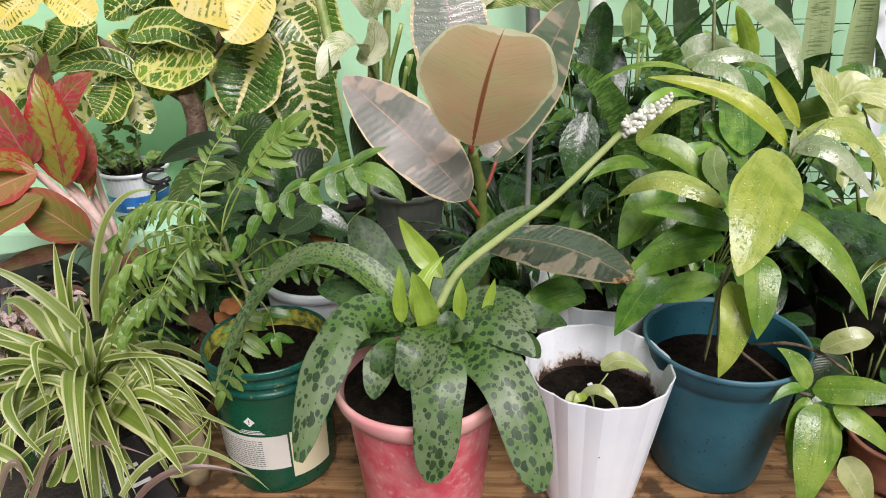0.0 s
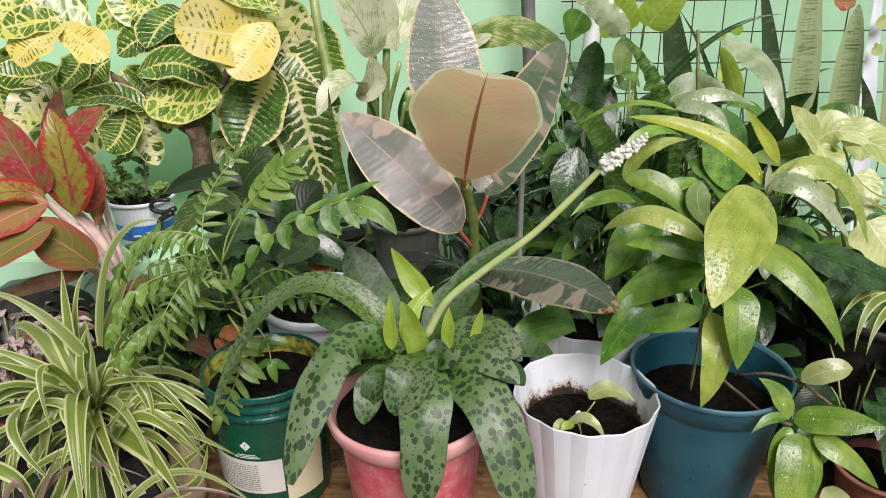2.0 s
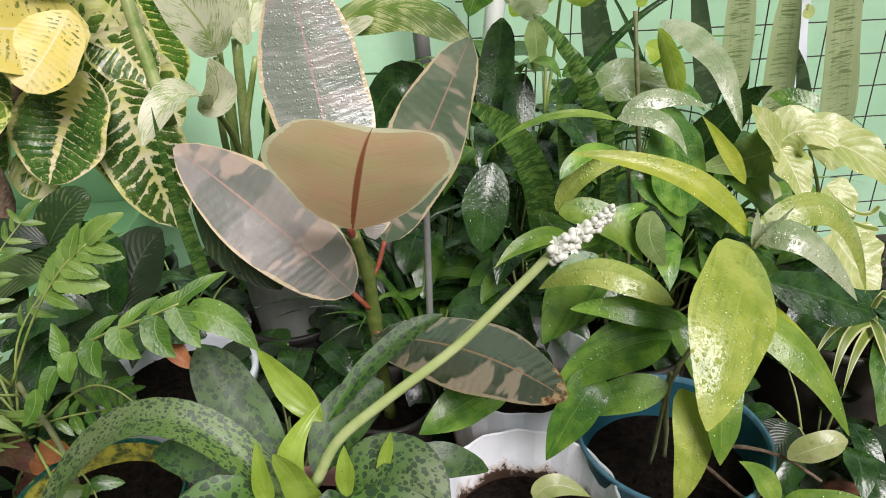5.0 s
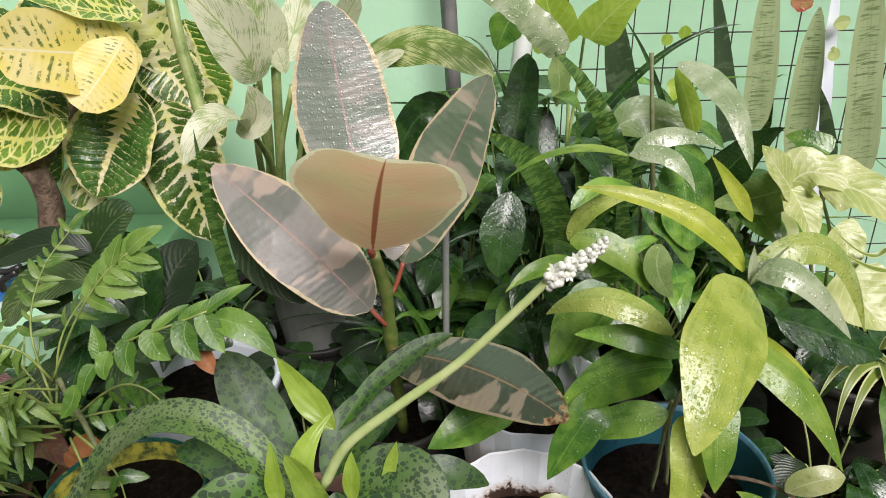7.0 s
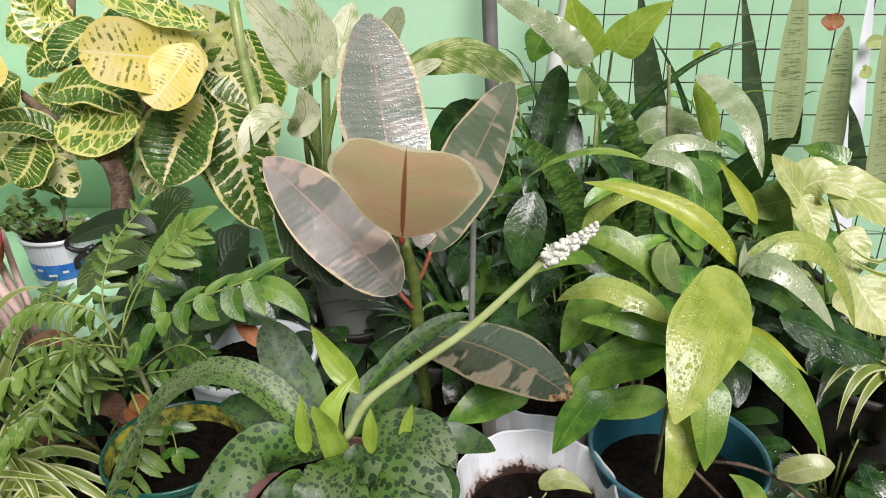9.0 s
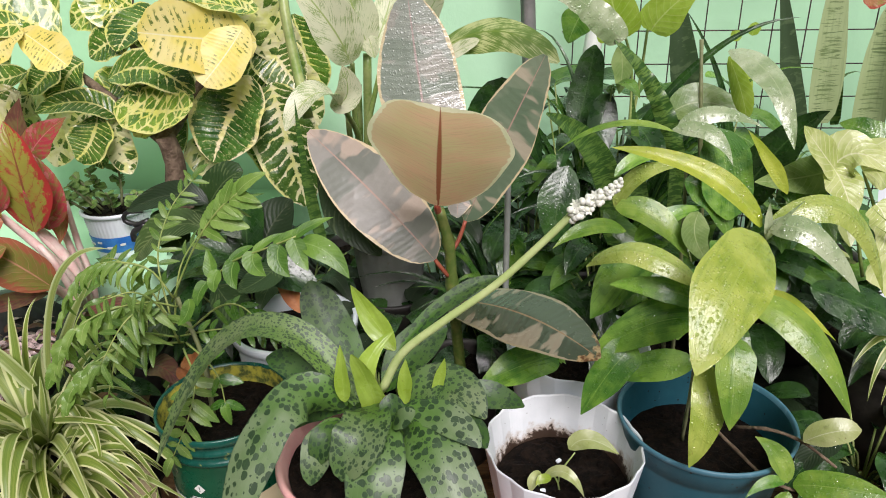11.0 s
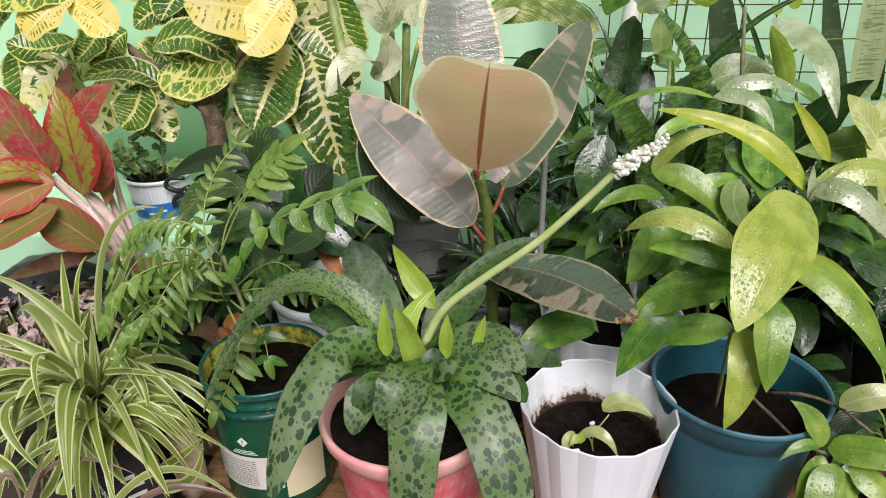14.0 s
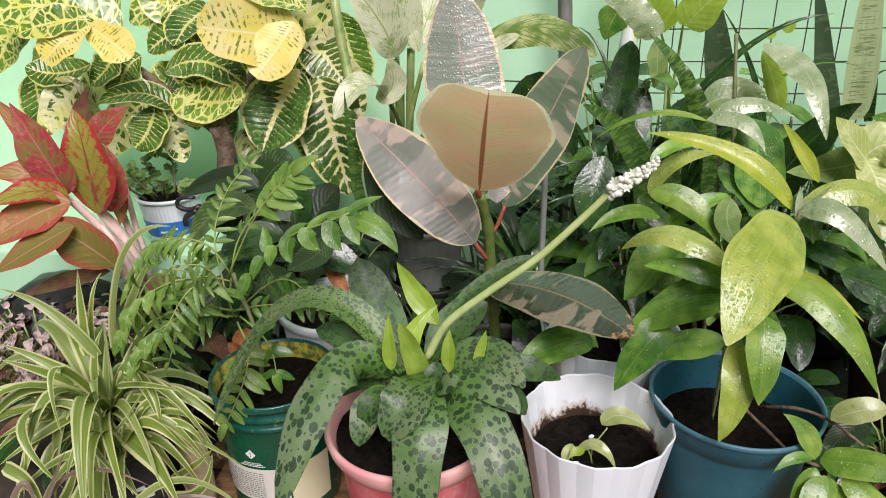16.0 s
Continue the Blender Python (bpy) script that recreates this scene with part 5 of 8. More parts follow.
SPIKE = [(0.205, 0.738, 0.599), (0.222, 0.738, 0.611), (0.238, 0.738, 0.621), (0.251, 0.738, 0.632)]


def floret(plant, c, r, open_star, rnd):
    """A bud, or a small open star of six petals."""
    if not open_star:
        vs, fs = [], []
        for i, (rr, h) in enumerate(((0.35, -0.8), (0.9, -0.35), (1.0, 0.2), (0.6, 0.8))):
            for k in range(7):
                an = 2 * math.pi * k / 7
                vs.append(Vector(c) - Vector(plant.location) + Vector((r * rr * math.cos(an), r * h, r * rr * math.sin(an))))
        for i in range(3):
            for k in range(7):
                fs.append((i * 7 + k, i * 7 + (k + 1) % 7, i * 7 + 7 + (k + 1) % 7, i * 7 + 7 + k))
        fs.append(tuple(range(6, -1, -1)))
        fs.append(tuple(range(21, 28)))
        return mesh_object("flower_bud", vs, fs, PETAL, plant, "white flower bud")
    vs, fs = [], []
    o = Vector(c) - Vector(plant.location)
    tilt = Matrix.Rotation(rnd.uniform(-0.6, 0.6), 3, "X") @ Matrix.Rotation(rnd.uniform(-0.6, 0.6), 3, "Z")
    for k in range(6):
        an = 2 * math.pi * k / 6 + rnd.uniform(-0.1, 0.1)
        d = tilt @ Vector((math.cos(an), -0.35, math.sin(an)))
        s = tilt @ Vector((-math.sin(an), 0, math.cos(an)))
        i = len(vs)
        vs += [o, o + d * r * 0.9 + s * r * 0.42, o + d * r * 1.6, o + d * r * 0.9 - s * r * 0.42]
        fs.append((i, i + 1, i + 2, i + 3))
    return mesh_object("flower", vs, fs, PETAL, plant, "small open white flower")


rnd = random.Random(21)
line = smooth_path(SPIKE, 20)
for i in range(64):
    s = i / 63
    p = line[min(int(s * 20), 19)].lerp(line[min(int(s * 20) + 1, 20)], s * 20 % 1)
    an = i * 2.4
    wide = 0.0085 * (1 - 0.5 * s)
    p = p + Vector((0.35 * wide * math.cos(an), -0.8 * abs(wide * math.sin(an * 0.7)), wide * math.sin(an)))
    floret(squill, p, 0.0039 - 0.0016 * s, s < 0.45 and i % 3 == 0, rnd)

# ---- bamboo-like dracaena in the blue pot ----
drac = thing("bamboo_dracaena", "dracaena with broad wet yellow-green leaves in the blue pot", "houseplant", at=(0.42, 0.9, 0.17))
tube(drac, "stem", [(0.397, 0.900, 0.192), (0.393, 0.885, 0.242), (0.391, 0.875, 0.341), (0.391, 0.870, 0.361)], 0.0026, 0.0022, BARK_GREEN, n=10, sides=7, knots=3)
tube(drac, "stem", [(0.415, 0.900, 0.202), (0.408, 0.890, 0.249), (0.397, 0.880, 0.339), (0.420, 0.860, 0.433), (0.434, 0.835, 0.540)], 0.0030, 0.0025, BARK_GREEN, n=14, sides=7, knots=4)
tube(drac, "branch", [(0.430, 0.880, 0.231), (0.452, 0.840, 0.224), (0.476, 0.800, 0.216), (0.500, 0.780, 0.220)], 0.0025, 0.0018, TRUNK, n=10, sides=7, knots=3)
tube(drac, "branch", [(0.454, 0.880, 0.234), (0.484, 0.840, 0.263), (0.518, 0.820, 0.261), (0.554, 0.800, 0.240)], 0.0024, 0.0017, TRUNK, n=10, sides=7, knots=3)
leaf(drac, (0.428, 0.830, 0.536), (0.375, 0.750, 0.516), (0.331, 0.690, 0.447), 0.079, DRAC, face=(0.05, -0.75, 0.65), shape="drop", fold=-8, drops=330, nu=8, nv=18)
leaf(drac, (0.425, 0.835, 0.546), (0.364, 0.855, 0.602), (0.264, 0.884, 0.623), 0.026, DRAC_YELLOW, face=(0, -0.8, 0.6), shape="lens", fold=16, drops=55, nv=18)
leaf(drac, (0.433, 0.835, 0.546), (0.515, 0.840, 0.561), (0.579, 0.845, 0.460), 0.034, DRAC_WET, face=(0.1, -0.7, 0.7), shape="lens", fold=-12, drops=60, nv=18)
leaf(drac, (0.430, 0.830, 0.546), (0.470, 0.805, 0.549), (0.522, 0.790, 0.490), 0.032, SHEEN, face=(0.05, -0.7, 0.7), shape="lens", fold=-10, drops=70, nv=18)
leaf(drac, (0.432, 0.830, 0.533), (0.430, 0.830, 0.556), (0.428, 0.830, 0.577), 0.009, SHEEN, face=(0, -1, 0), shape="willow")
leaf(drac, (0.433, 0.830, 0.533), (0.437, 0.820, 0.556), (0.460, 0.820, 0.583), 0.008, SHEEN, face=(0, -1, 0), shape="willow")
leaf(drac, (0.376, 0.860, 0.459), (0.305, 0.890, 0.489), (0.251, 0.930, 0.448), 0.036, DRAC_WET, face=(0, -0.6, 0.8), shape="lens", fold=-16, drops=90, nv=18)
leaf(drac, (0.395, 0.870, 0.424), (0.339, 0.880, 0.443), (0.278, 0.900, 0.438), 0.032, DRAC_DARK, face=(0, -0.8, 0.6), shape="lens", fold=10, drops=55)
leaf(drac, (0.385, 0.870, 0.407), (0.327, 0.880, 0.391), (0.258, 0.880, 0.342), 0.059, DRAC_DARK, face=(0, -0.6, 0.8), shape="lens", fold=10, nu=8, drops=54)
leaf(drac, (0.387, 0.865, 0.347), (0.332, 0.870, 0.334), (0.278, 0.880, 0.311), 0.041, DRAC_DARK, face=(0, -0.7, 0.7), shape="lens", fold=8, drops=37)
leaf(drac, (0.314, 0.880, 0.360), (0.282, 0.860, 0.335), (0.246, 0.850, 0.270), 0.050, DRAC_DARK, face=(-0.2, -0.8, 0.5), shape="lens", fold=10, drops=46)
leaf(drac, (0.423, 0.840, 0.450), (0.482, 0.800, 0.432), (0.528, 0.757, 0.351), 0.044, DRAC_GREEN, face=(0.15, -0.7, 0.7), shape="lens", fold=-12, drops=90, nu=8, nv=18)
leaf(drac, (0.440, 0.845, 0.447), (0.481, 0.850, 0.442), (0.543, 0.850, 0.392), 0.024, DRAC_YELLOW, face=(0.1, -0.7, 0.7), shape="willow", fold=-10, drops=23)
leaf(drac, (0.417, 0.835, 0.404), (0.412, 0.800, 0.372), (0.408, 0.775, 0.312), 0.047, DRAC_GREEN, face=(0, -0.9, 0.4), shape="lens", fold=10, drops=55)
leaf(drac, (0.391, 0.845, 0.358), (0.388, 0.800, 0.316), (0.372, 0.785, 0.245), 0.041, DRAC, face=(-0.1, -0.9, 0.4), shape="lens", fold=10, drops=40)
leaf(drac, (0.513, 0.810, 0.270), (0.538, 0.800, 0.294), (0.571, 0.800, 0.298), 0.034, PALE_GREEN, face=(0, -0.8, 0.6), fold=-8, drops=32)
leaf(drac, (0.497, 0.780, 0.228), (0.540, 0.760, 0.244), (0.595, 0.740, 0.246), 0.042, DRAC_GREEN, face=(0, -0.6, 0.8), shape="lens", fold=-8, drops=40)
leaf(drac, (0.504, 0.770, 0.214), (0.492, 0.730, 0.173), (0.472, 0.700, 0.090), 0.062, DRAC_GREEN, face=(0, -0.85, 0.5), shape="lens", fold=-8, drops=70, nu=8)
leaf(drac, (0.495, 0.780, 0.216), (0.478, 0.760, 0.180), (0.478, 0.750, 0.116), 0.033, DRAC_GREEN, face=(-0.1, -0.9, 0.4), shape="lens", fold=10, drops=55)
leaf(drac, (0.492, 0.785, 0.226), (0.481, 0.800, 0.256), (0.454, 0.810, 0.276), 0.027, DRAC_GREEN, face=(0, -0.8, 0.5), shape="willow", fold=10, drops=25)
leaf(drac, (0.490, 0.785, 0.226), (0.465, 0.780, 0.230), (0.439, 0.770, 0.213), 0.015, DRAC_DARK, face=(0, -0.6, 0.8), shape="willow")
leaf(drac, (0.517, 0.760, 0.215), (0.550, 0.740, 0.204), (0.591, 0.720, 0.166), 0.035, DRAC_GREEN, face=(0, -0.6, 0.8), shape="lens", fold=-8, drops=33)
leaf(drac, (0.546, 0.760, 0.129), (0.568, 0.750, 0.101), (0.593, 0.740, 0.054), 0.042, PALE_GREEN, face=(0, -0.9, 0.4), shape="lens", drops=37)

# ---- second dracaena, behind the blue pot ----
drac2 = thing("bamboo_dracaena", "taller bushy dracaena with mid-green wet leaves on thin canes", "houseplant", at=(0.45, 1.15, 0.12))
tube(drac2, "stem", [(0.435, 1.120, 0.164), (0.415, 1.080, 0.318), (0.408, 1.060, 0.416), (0.409, 1.100, 0.542)], 0.0035, 0.0025, BARK_GREEN, n=12, sides=6, knots=3)
tube(drac2, "stem", [(0.427, 1.140, 0.153), (0.402, 1.100, 0.288), (0.383, 1.080, 0.409)], 0.0035, 0.0025, BARK_GREEN, n=12, sides=6, knots=3)
tube(drac2, "stem", [(0.467, 1.150, 0.378), (0.445, 1.140, 0.499), (0.431, 1.140, 0.607), (0.425, 1.160, 0.704)], 0.0035, 0.0025, BARK_GREEN, n=12, sides=6, knots=3)
leaf(drac2, (0.301, 1.040, 0.490), (0.329, 1.030, 0.541), (0.386, 1.020, 0.559), 0.025, DRAC_WET, face=(0, -0.7, 0.7), shape="lens", fold=10, drops=29)
leaf(drac2, (0.300, 1.030, 0.493), (0.353, 1.010, 0.486), (0.398, 0.990, 0.434), 0.041, DRAC_GREEN, face=(0, -0.7, 0.7), shape="lens", fold=10, drops=35)
leaf(drac2, (0.329, 1.020, 0.446), (0.371, 1.020, 0.483), (0.426, 1.040, 0.491), 0.028, DRAC_DARK, face=(0, -0.7, 0.7), shape="willow", drops=23)
leaf(drac2, (0.316, 1.020, 0.461), (0.261, 1.000, 0.474), (0.210, 0.980, 0.451), 0.026, DRAC_GREEN, face=(0, -0.6, 0.8), shape="willow", drops=22)
leaf(drac2, (0.341, 0.990, 0.450), (0.306, 0.970, 0.415), (0.264, 0.950, 0.358), 0.065, DRAC_DARK, face=(-0.2, -0.7, 0.7), shape="lens", nu=8, drops=56)
leaf(drac2, (0.361, 1.000, 0.430), (0.333, 0.980, 0.402), (0.301, 0.960, 0.365), 0.049, MID, face=(0.2, -0.7, 0.7), shape="lens", drops=42)
leaf(drac2, (0.434, 1.060, 0.599), (0.448, 1.040, 0.542), (0.454, 1.020, 0.479), 0.072, DRAC_DARK, face=(-0.1, -0.8, 0.5), shape="oval", fold=8, nu=8, drops=60)
leaf(drac2, (0.478, 1.200, 0.682), (0.528, 1.140, 0.649), (0.550, 1.080, 0.563), 0.047, SHEEN, face=(0.15, -0.75, 0.65), shape="lens", fold=-7, wave=0.03, drops=55)
leaf(drac2, (0.379, 1.060, 0.598), (0.432, 1.060, 0.620), (0.495, 1.060, 0.600), 0.027, SHEEN, face=(0.1, -0.72, 0.68), shape="willow", fold=-10, drops=23)
leaf(drac2, (0.371, 1.050, 0.600), (0.418, 1.030, 0.600), (0.445, 1.010, 0.562), 0.028, SHEEN, face=(0.1, -0.72, 0.68), shape="willow", fold=-7, drops=25)
leaf(drac2, (0.378, 1.060, 0.594), (0.294, 1.060, 0.605), (0.217, 1.060, 0.567), 0.013, DRAC_GREEN, face=(0, -0.5, 0.85), shape="willow")
leaf(drac2, (0.518, 1.000, 0.525), (0.493, 1.010, 0.566), (0.461, 1.020, 0.607), 0.019, DRAC_YELLOW, face=(0, -1, 0), shape="willow")
leaf(drac2, (0.290, 1.000, 0.549), (0.329, 1.020, 0.572), (0.381, 1.040, 0.561), 0.021, DRAC_DARK, face=(0, -0.7, 0.7), shape="willow")
leaf(drac2, (0.399, 1.060, 0.523), (0.436, 1.040, 0.504), (0.458, 1.020, 0.451), 0.049, MID, face=(0.1, -0.8, 0.5), shape="lens", drops=42)
leaf(drac2, (0.407, 1.000, 0.499), (0.403, 0.990, 0.467), (0.423, 0.980, 0.433), 0.037, SOFT_GREEN, face=(0, -0.9, 0.3), shape="lens", drops=20)
leaf(drac2, (0.296, 1.100, 0.463), (0.340, 1.080, 0.424), (0.387, 1.060, 0.424), 0.036, MID, face=(0, -0.8, 0.5), shape="lens", drops=28)
leaf(drac2, (0.226, 1.000, 0.264), (0.171, 0.960, 0.270), (0.109, 0.940, 0.246), 0.059, DRAC_DARK, face=(0, -0.6, 0.8), shape="lens", drops=47)
leaf(drac2, (0.486, 1.220, 0.670), (0.512, 1.220, 0.617), (0.528, 1.220, 0.571), 0.033, LIME, face=(0, -0.9, 0.3))

# ---- plants along the mesh ----
snake = thing("snake_plant", "snake plant with upright banded grey-green blades", "houseplant", at=(0.75, 1.50, 0.18))
leaf(snake, (0.525, 1.460, 0.447), (0.479, 1.460, 0.626), (0.452, 1.470, 0.788), 0.070, SNAKE_DARK, face=(0, -1, 0.1), shape="blade", fold=14, nv=16)
leaf(snake, (0.724, 1.500, 0.473), (0.687, 1.500, 0.624), (0.644, 1.510, 0.798), 0.048, SNAKE_DARK, face=(0, -1, 0.1), shape="blade", fold=10, nv=16)
leaf(snake, (0.771, 1.500, 0.494), (0.759, 1.500, 0.643), (0.754, 1.510, 0.805), 0.060, SNAKE_PALE, face=(0, -1, 0.1), shape="strap", fold=8, nv=16)
leaf(snake, (0.854, 1.480, 0.441), (0.841, 1.480, 0.583), (0.844, 1.490, 0.719), 0.063, SNAKE_PALE, face=(0, -1, 0.1), shape="strap", fold=10, nv=16)
leaf(snake, (0.942, 1.420, 0.413), (0.911, 1.420, 0.604), (0.881, 1.430, 0.806), 0.072, SNAKE_PALE, face=(0, -1, 0.1), shape="strap", fold=8, nv=16)
leaf(snake, (0.946, 1.520, 0.413), (0.926, 1.520, 0.495), (0.894, 1.520, 0.573), 0.040, SNAKE_DARK, face=(0, -1, 0.1), shape="blade", fold=8)
leaf(snake, (0.816, 1.540, 0.481), (0.809, 1.540, 0.560), (0.805, 1.540, 0.620), 0.022, SNAKE_GREEN, face=(0, -1, 0.1), shape="blade", fold=8)
snake2 = thing("snake_plant", "snake plant with mottled green blades that arch over", "houseplant", at=(0.36, 1.27, 0.2))
leaf(snake2, (0.342, 1.240, 0.340), (0.306, 1.220, 0.498), (0.209, 1.200, 0.588), 0.048, SNAKE_GREEN, face=(-0.3, -0.8, 0.4), shape="strap", fold=12, nv=16)
leaf(snake2, (0.437, 1.250, 0.423), (0.402, 1.240, 0.580), (0.314, 1.240, 0.695), 0.034, SNAKE_GREEN, face=(-0.5, -0.75, 0.4), shape="strap", fold=-14, wave=0.16, waves=60.0, twist=50, nu=8, nv=44)
# Top stretch of the arching blade, its glare painted as a pale colour.
leaf(snake2, (0.322, 1.240, 0.690), (0.270, 1.230, 0.745), (0.176, 1.210, 0.795), 0.046, SHEEN, face=(-0.35, -0.75, 0.55), shape="strap", fold=-10, wave=0.05, waves=40.0, nu=8, nv=36)
leaf(snake2, (0.379, 1.220, 0.410), (0.363, 1.220, 0.496), (0.345, 1.220, 0.619), 0.029, SNAKE_GREEN, face=(0, -1, 0.1), shape="blade", fold=12)
leaf(snake2, (0.424, 1.200, 0.289), (0.430, 1.200, 0.398), (0.409, 1.200, 0.528), 0.045, SNAKE_GREEN, face=(0, -1, 0.1), shape="blade", fold=10)
blades = thing("grassy_clump", "clump of long narrow dark green blades against the mesh", "houseplant", at=(0.48, 1.36, 0.2))
leaf(blades, (0.323, 1.340, 0.400), (0.469, 1.340, 0.634), (0.631, 1.340, 0.713), 0.018, DEEP, face=(0, -0.8, 0.5), shape="blade", fold=20, nv=18)
leaf(blades, (0.345, 1.360, 0.310), (0.371, 1.360, 0.485), (0.518, 1.360, 0.601), 0.015, DEEP, face=(0, -0.8, 0.5), shape="blade", fold=20)
leaf(blades, (0.561, 1.360, 0.453), (0.529, 1.380, 0.597), (0.457, 1.400, 0.724), 0.015, DEEP, face=(0, -0.9, 0.3), shape="blade", fold=20)
leaf(blades, (0.315, 1.300, 0.310), (0.252, 1.300, 0.446), (0.148, 1.280, 0.440), 0.015, DEEP, face=(0, -0.7, 0.7), shape="blade", fold=20)
leaf(blades, (0.327, 1.300, 0.298), (0.254, 1.280, 0.397), (0.139, 1.240, 0.388), 0.017, DEEP, face=(0, -0.7, 0.7), shape="blade", fold=20)
leaf(blades, (0.315, 1.300, 0.310), (0.235, 1.320, 0.417), (0.115, 1.340, 0.477), 0.015, DEEP, face=(0, -0.7, 0.7), shape="blade", fold=20)
leaf(blades, (0.586, 1.300, 0.461), (0.537, 1.320, 0.497), (0.520, 1.340, 0.614), 0.016, DEEP, face=(0, -0.9, 0.3), shape="blade", fold=20)
leaf(blades, (0.518, 1.180, 0.448), (0.568, 1.160, 0.549), (0.606, 1.120, 0.608), 0.074, DEEP, face=(0, -0.8, 0.6), shape="blade", fold=16, drops=43)
leaf(blades, (0.246, 1.170, 0.510), (0.230, 1.140, 0.461), (0.221, 1.120, 0.399), 0.063, DEEP, face=(0, -0.8, 0.5), drops=55)
leaf(blades, (0.308, 1.420, 0.662), (0.294, 1.400, 0.581), (0.274, 1.370, 0.495), 0.062, DEEP, face=(-0.2, -0.9, 0.3), drops=44)
leaf(blades, (0.334, 1.360, 0.584), (0.318, 1.340, 0.543), (0.318, 1.300, 0.488), 0.056, DEEP, face=(0.2, -0.7, 0.6), drops=42)
leaf(blades, (0.213, 1.360, 0.449), (0.137, 1.360, 0.581), (0.066, 1.360, 0.455), 0.065, DEEP, face=(0, -0.9, 0.3), drops=49)
vine = thing("lime_vine", "climbing vine with lime yellow heart leaves on the mesh", "vine", at=(0.5, 1.42, 0.3))
tube(vine, "stem", [(0.380, 1.400, 0.463), (0.375, 1.400, 0.615), (0.348, 1.380, 0.699), (0.325, 1.380, 0.775)], 0.003, 0.002, CANE)
tube(vine, "stem", [(0.378, 1.400, 0.485), (0.391, 1.400, 0.605), (0.392, 1.380, 0.698), (0.402, 1.380, 0.736)], 0.003, 0.002, CANE)
leaf(vine, (0.338, 1.340, 0.683), (0.322, 1.320, 0.732), (0.298, 1.300, 0.790), 0.079, LIME, face=(0, -0.9, 0.3), shape="heart")
leaf(vine, (0.389, 1.340, 0.695), (0.415, 1.320, 0.735), (0.463, 1.300, 0.779), 0.067, LIME, face=(0, -0.9, 0.3), shape="heart")
leaf(vine, (0.343, 1.360, 0.671), (0.350, 1.360, 0.630), (0.348, 1.360, 0.584), 0.037, SOFT_GREEN, face=(0, -0.9, 0.3), shape="lance")
leaf(vine, (0.291, 1.500, 0.712), (0.276, 1.500, 0.683), (0.267, 1.500, 0.654), 0.060, MID, face=(0, -0.9, 0.3), shape="heart")
leaf(vine, (0.412, 1.260, 0.567), (0.464, 1.260, 0.591), (0.528, 1.250, 0.572), 0.063, SOFT_GREEN, face=(0, -0.8, 0.5), fold=8)
leaf(vine, (0.554, 1.420, 0.603), (0.576, 1.420, 0.593), (0.595, 1.420, 0.568), 0.040, LIME, face=(0, -0.9, 0.3))
leaf(vine, (0.618, 1.600, 0.662), (0.614, 1.600, 0.652), (0.606, 1.600, 0.643), 0.024, LIME, face=(0, -1, 0))
leaf(vine, (0.650, 1.600, 0.677), (0.648, 1.600, 0.664), (0.646, 1.600, 0.651), 0.026, LIME, face=(0, -1, 0))
leaf(vine, (0.838, 1.580, 0.722), (0.862, 1.580, 0.717), (0.883, 1.580, 0.721), 0.032, AGL_RUST, face=(0, -1, 0), wave=0.1)
leaf(vine, (0.963, 1.600, 0.628), (0.959, 1.600, 0.617), (0.950, 1.600, 0.620), 0.029, PALE, face=(0, -1, 0))
leaf(vine, (0.946, 1.600, 0.671), (0.962, 1.600, 0.676), (0.979, 1.600, 0.678), 0.029, PALE, face=(0, -1, 0))

arrow = thing("arrowhead_plant", "arrowhead plant with pale cream-green lobed leaves", "houseplant", at=(0.82, 1.14, 0.19))
leaf(arrow, (0.629, 1.100, 0.518), (0.585, 1.080, 0.563), (0.557, 1.080, 0.597), 0.055, PALE, face=(0, -0.7, 0.7), shape="heart", wave=0.04, nu=8, drops=51)
leaf(arrow, (0.616, 1.100, 0.531), (0.645, 1.090, 0.554), (0.679, 1.060, 0.532), 0.070, PALE, face=(0, -0.7, 0.7), shape="heart", wave=0.05, nu=8, drops=64)
leaf(arrow, (0.615, 1.090, 0.531), (0.623, 1.060, 0.506), (0.625, 1.030, 0.476), 0.054, PALE, face=(0, -0.7, 0.7), shape="heart", wave=0.05, drops=80)
leaf(arrow, (0.648, 1.080, 0.533), (0.694, 1.060, 0.535), (0.746, 1.020, 0.486), 0.090, PALE, face=(0, -0.6, 0.8), shape="heart", wave=0.05, nu=8, drops=84)
leaf(arrow, (0.656, 1.040, 0.497), (0.665, 1.020, 0.473), (0.655, 1.000, 0.434), 0.052, PALE, face=(0, -0.8, 0.6), shape="heart", wave=0.05, drops=49)
leaf(arrow, (0.634, 1.120, 0.523), (0.583, 1.120, 0.508), (0.511, 1.100, 0.508), 0.060, SOFT_GREEN, face=(0, -0.8, 0.5), shape="heart", drops=53)
leaf(arrow, (0.590, 1.140, 0.500), (0.602, 1.120, 0.473), (0.626, 1.100, 0.445), 0.065, MID, face=(0, -0.8, 0.5), shape="heart", drops=56)
leaf(arrow, (0.733, 1.200, 0.544), (0.706, 1.220, 0.557), (0.680, 1.240, 0.560), 0.043, MID, face=(0, -0.8, 0.5), shape="heart", drops=35)
leaf(arrow, (0.715, 1.080, 0.405), (0.736, 1.050, 0.368), (0.760, 1.020, 0.342), 0.108, PALE, face=(0, -0.7, 0.7), shape="heart", wave=0.05, drops=84)
leaf(arrow, (0.569, 0.990, 0.392), (0.631, 0.970, 0.376), (0.700, 0.950, 0.352), 0.071, DEEP, face=(0, -0.5, 0.85), fold=-8, drops=55, nu=8)
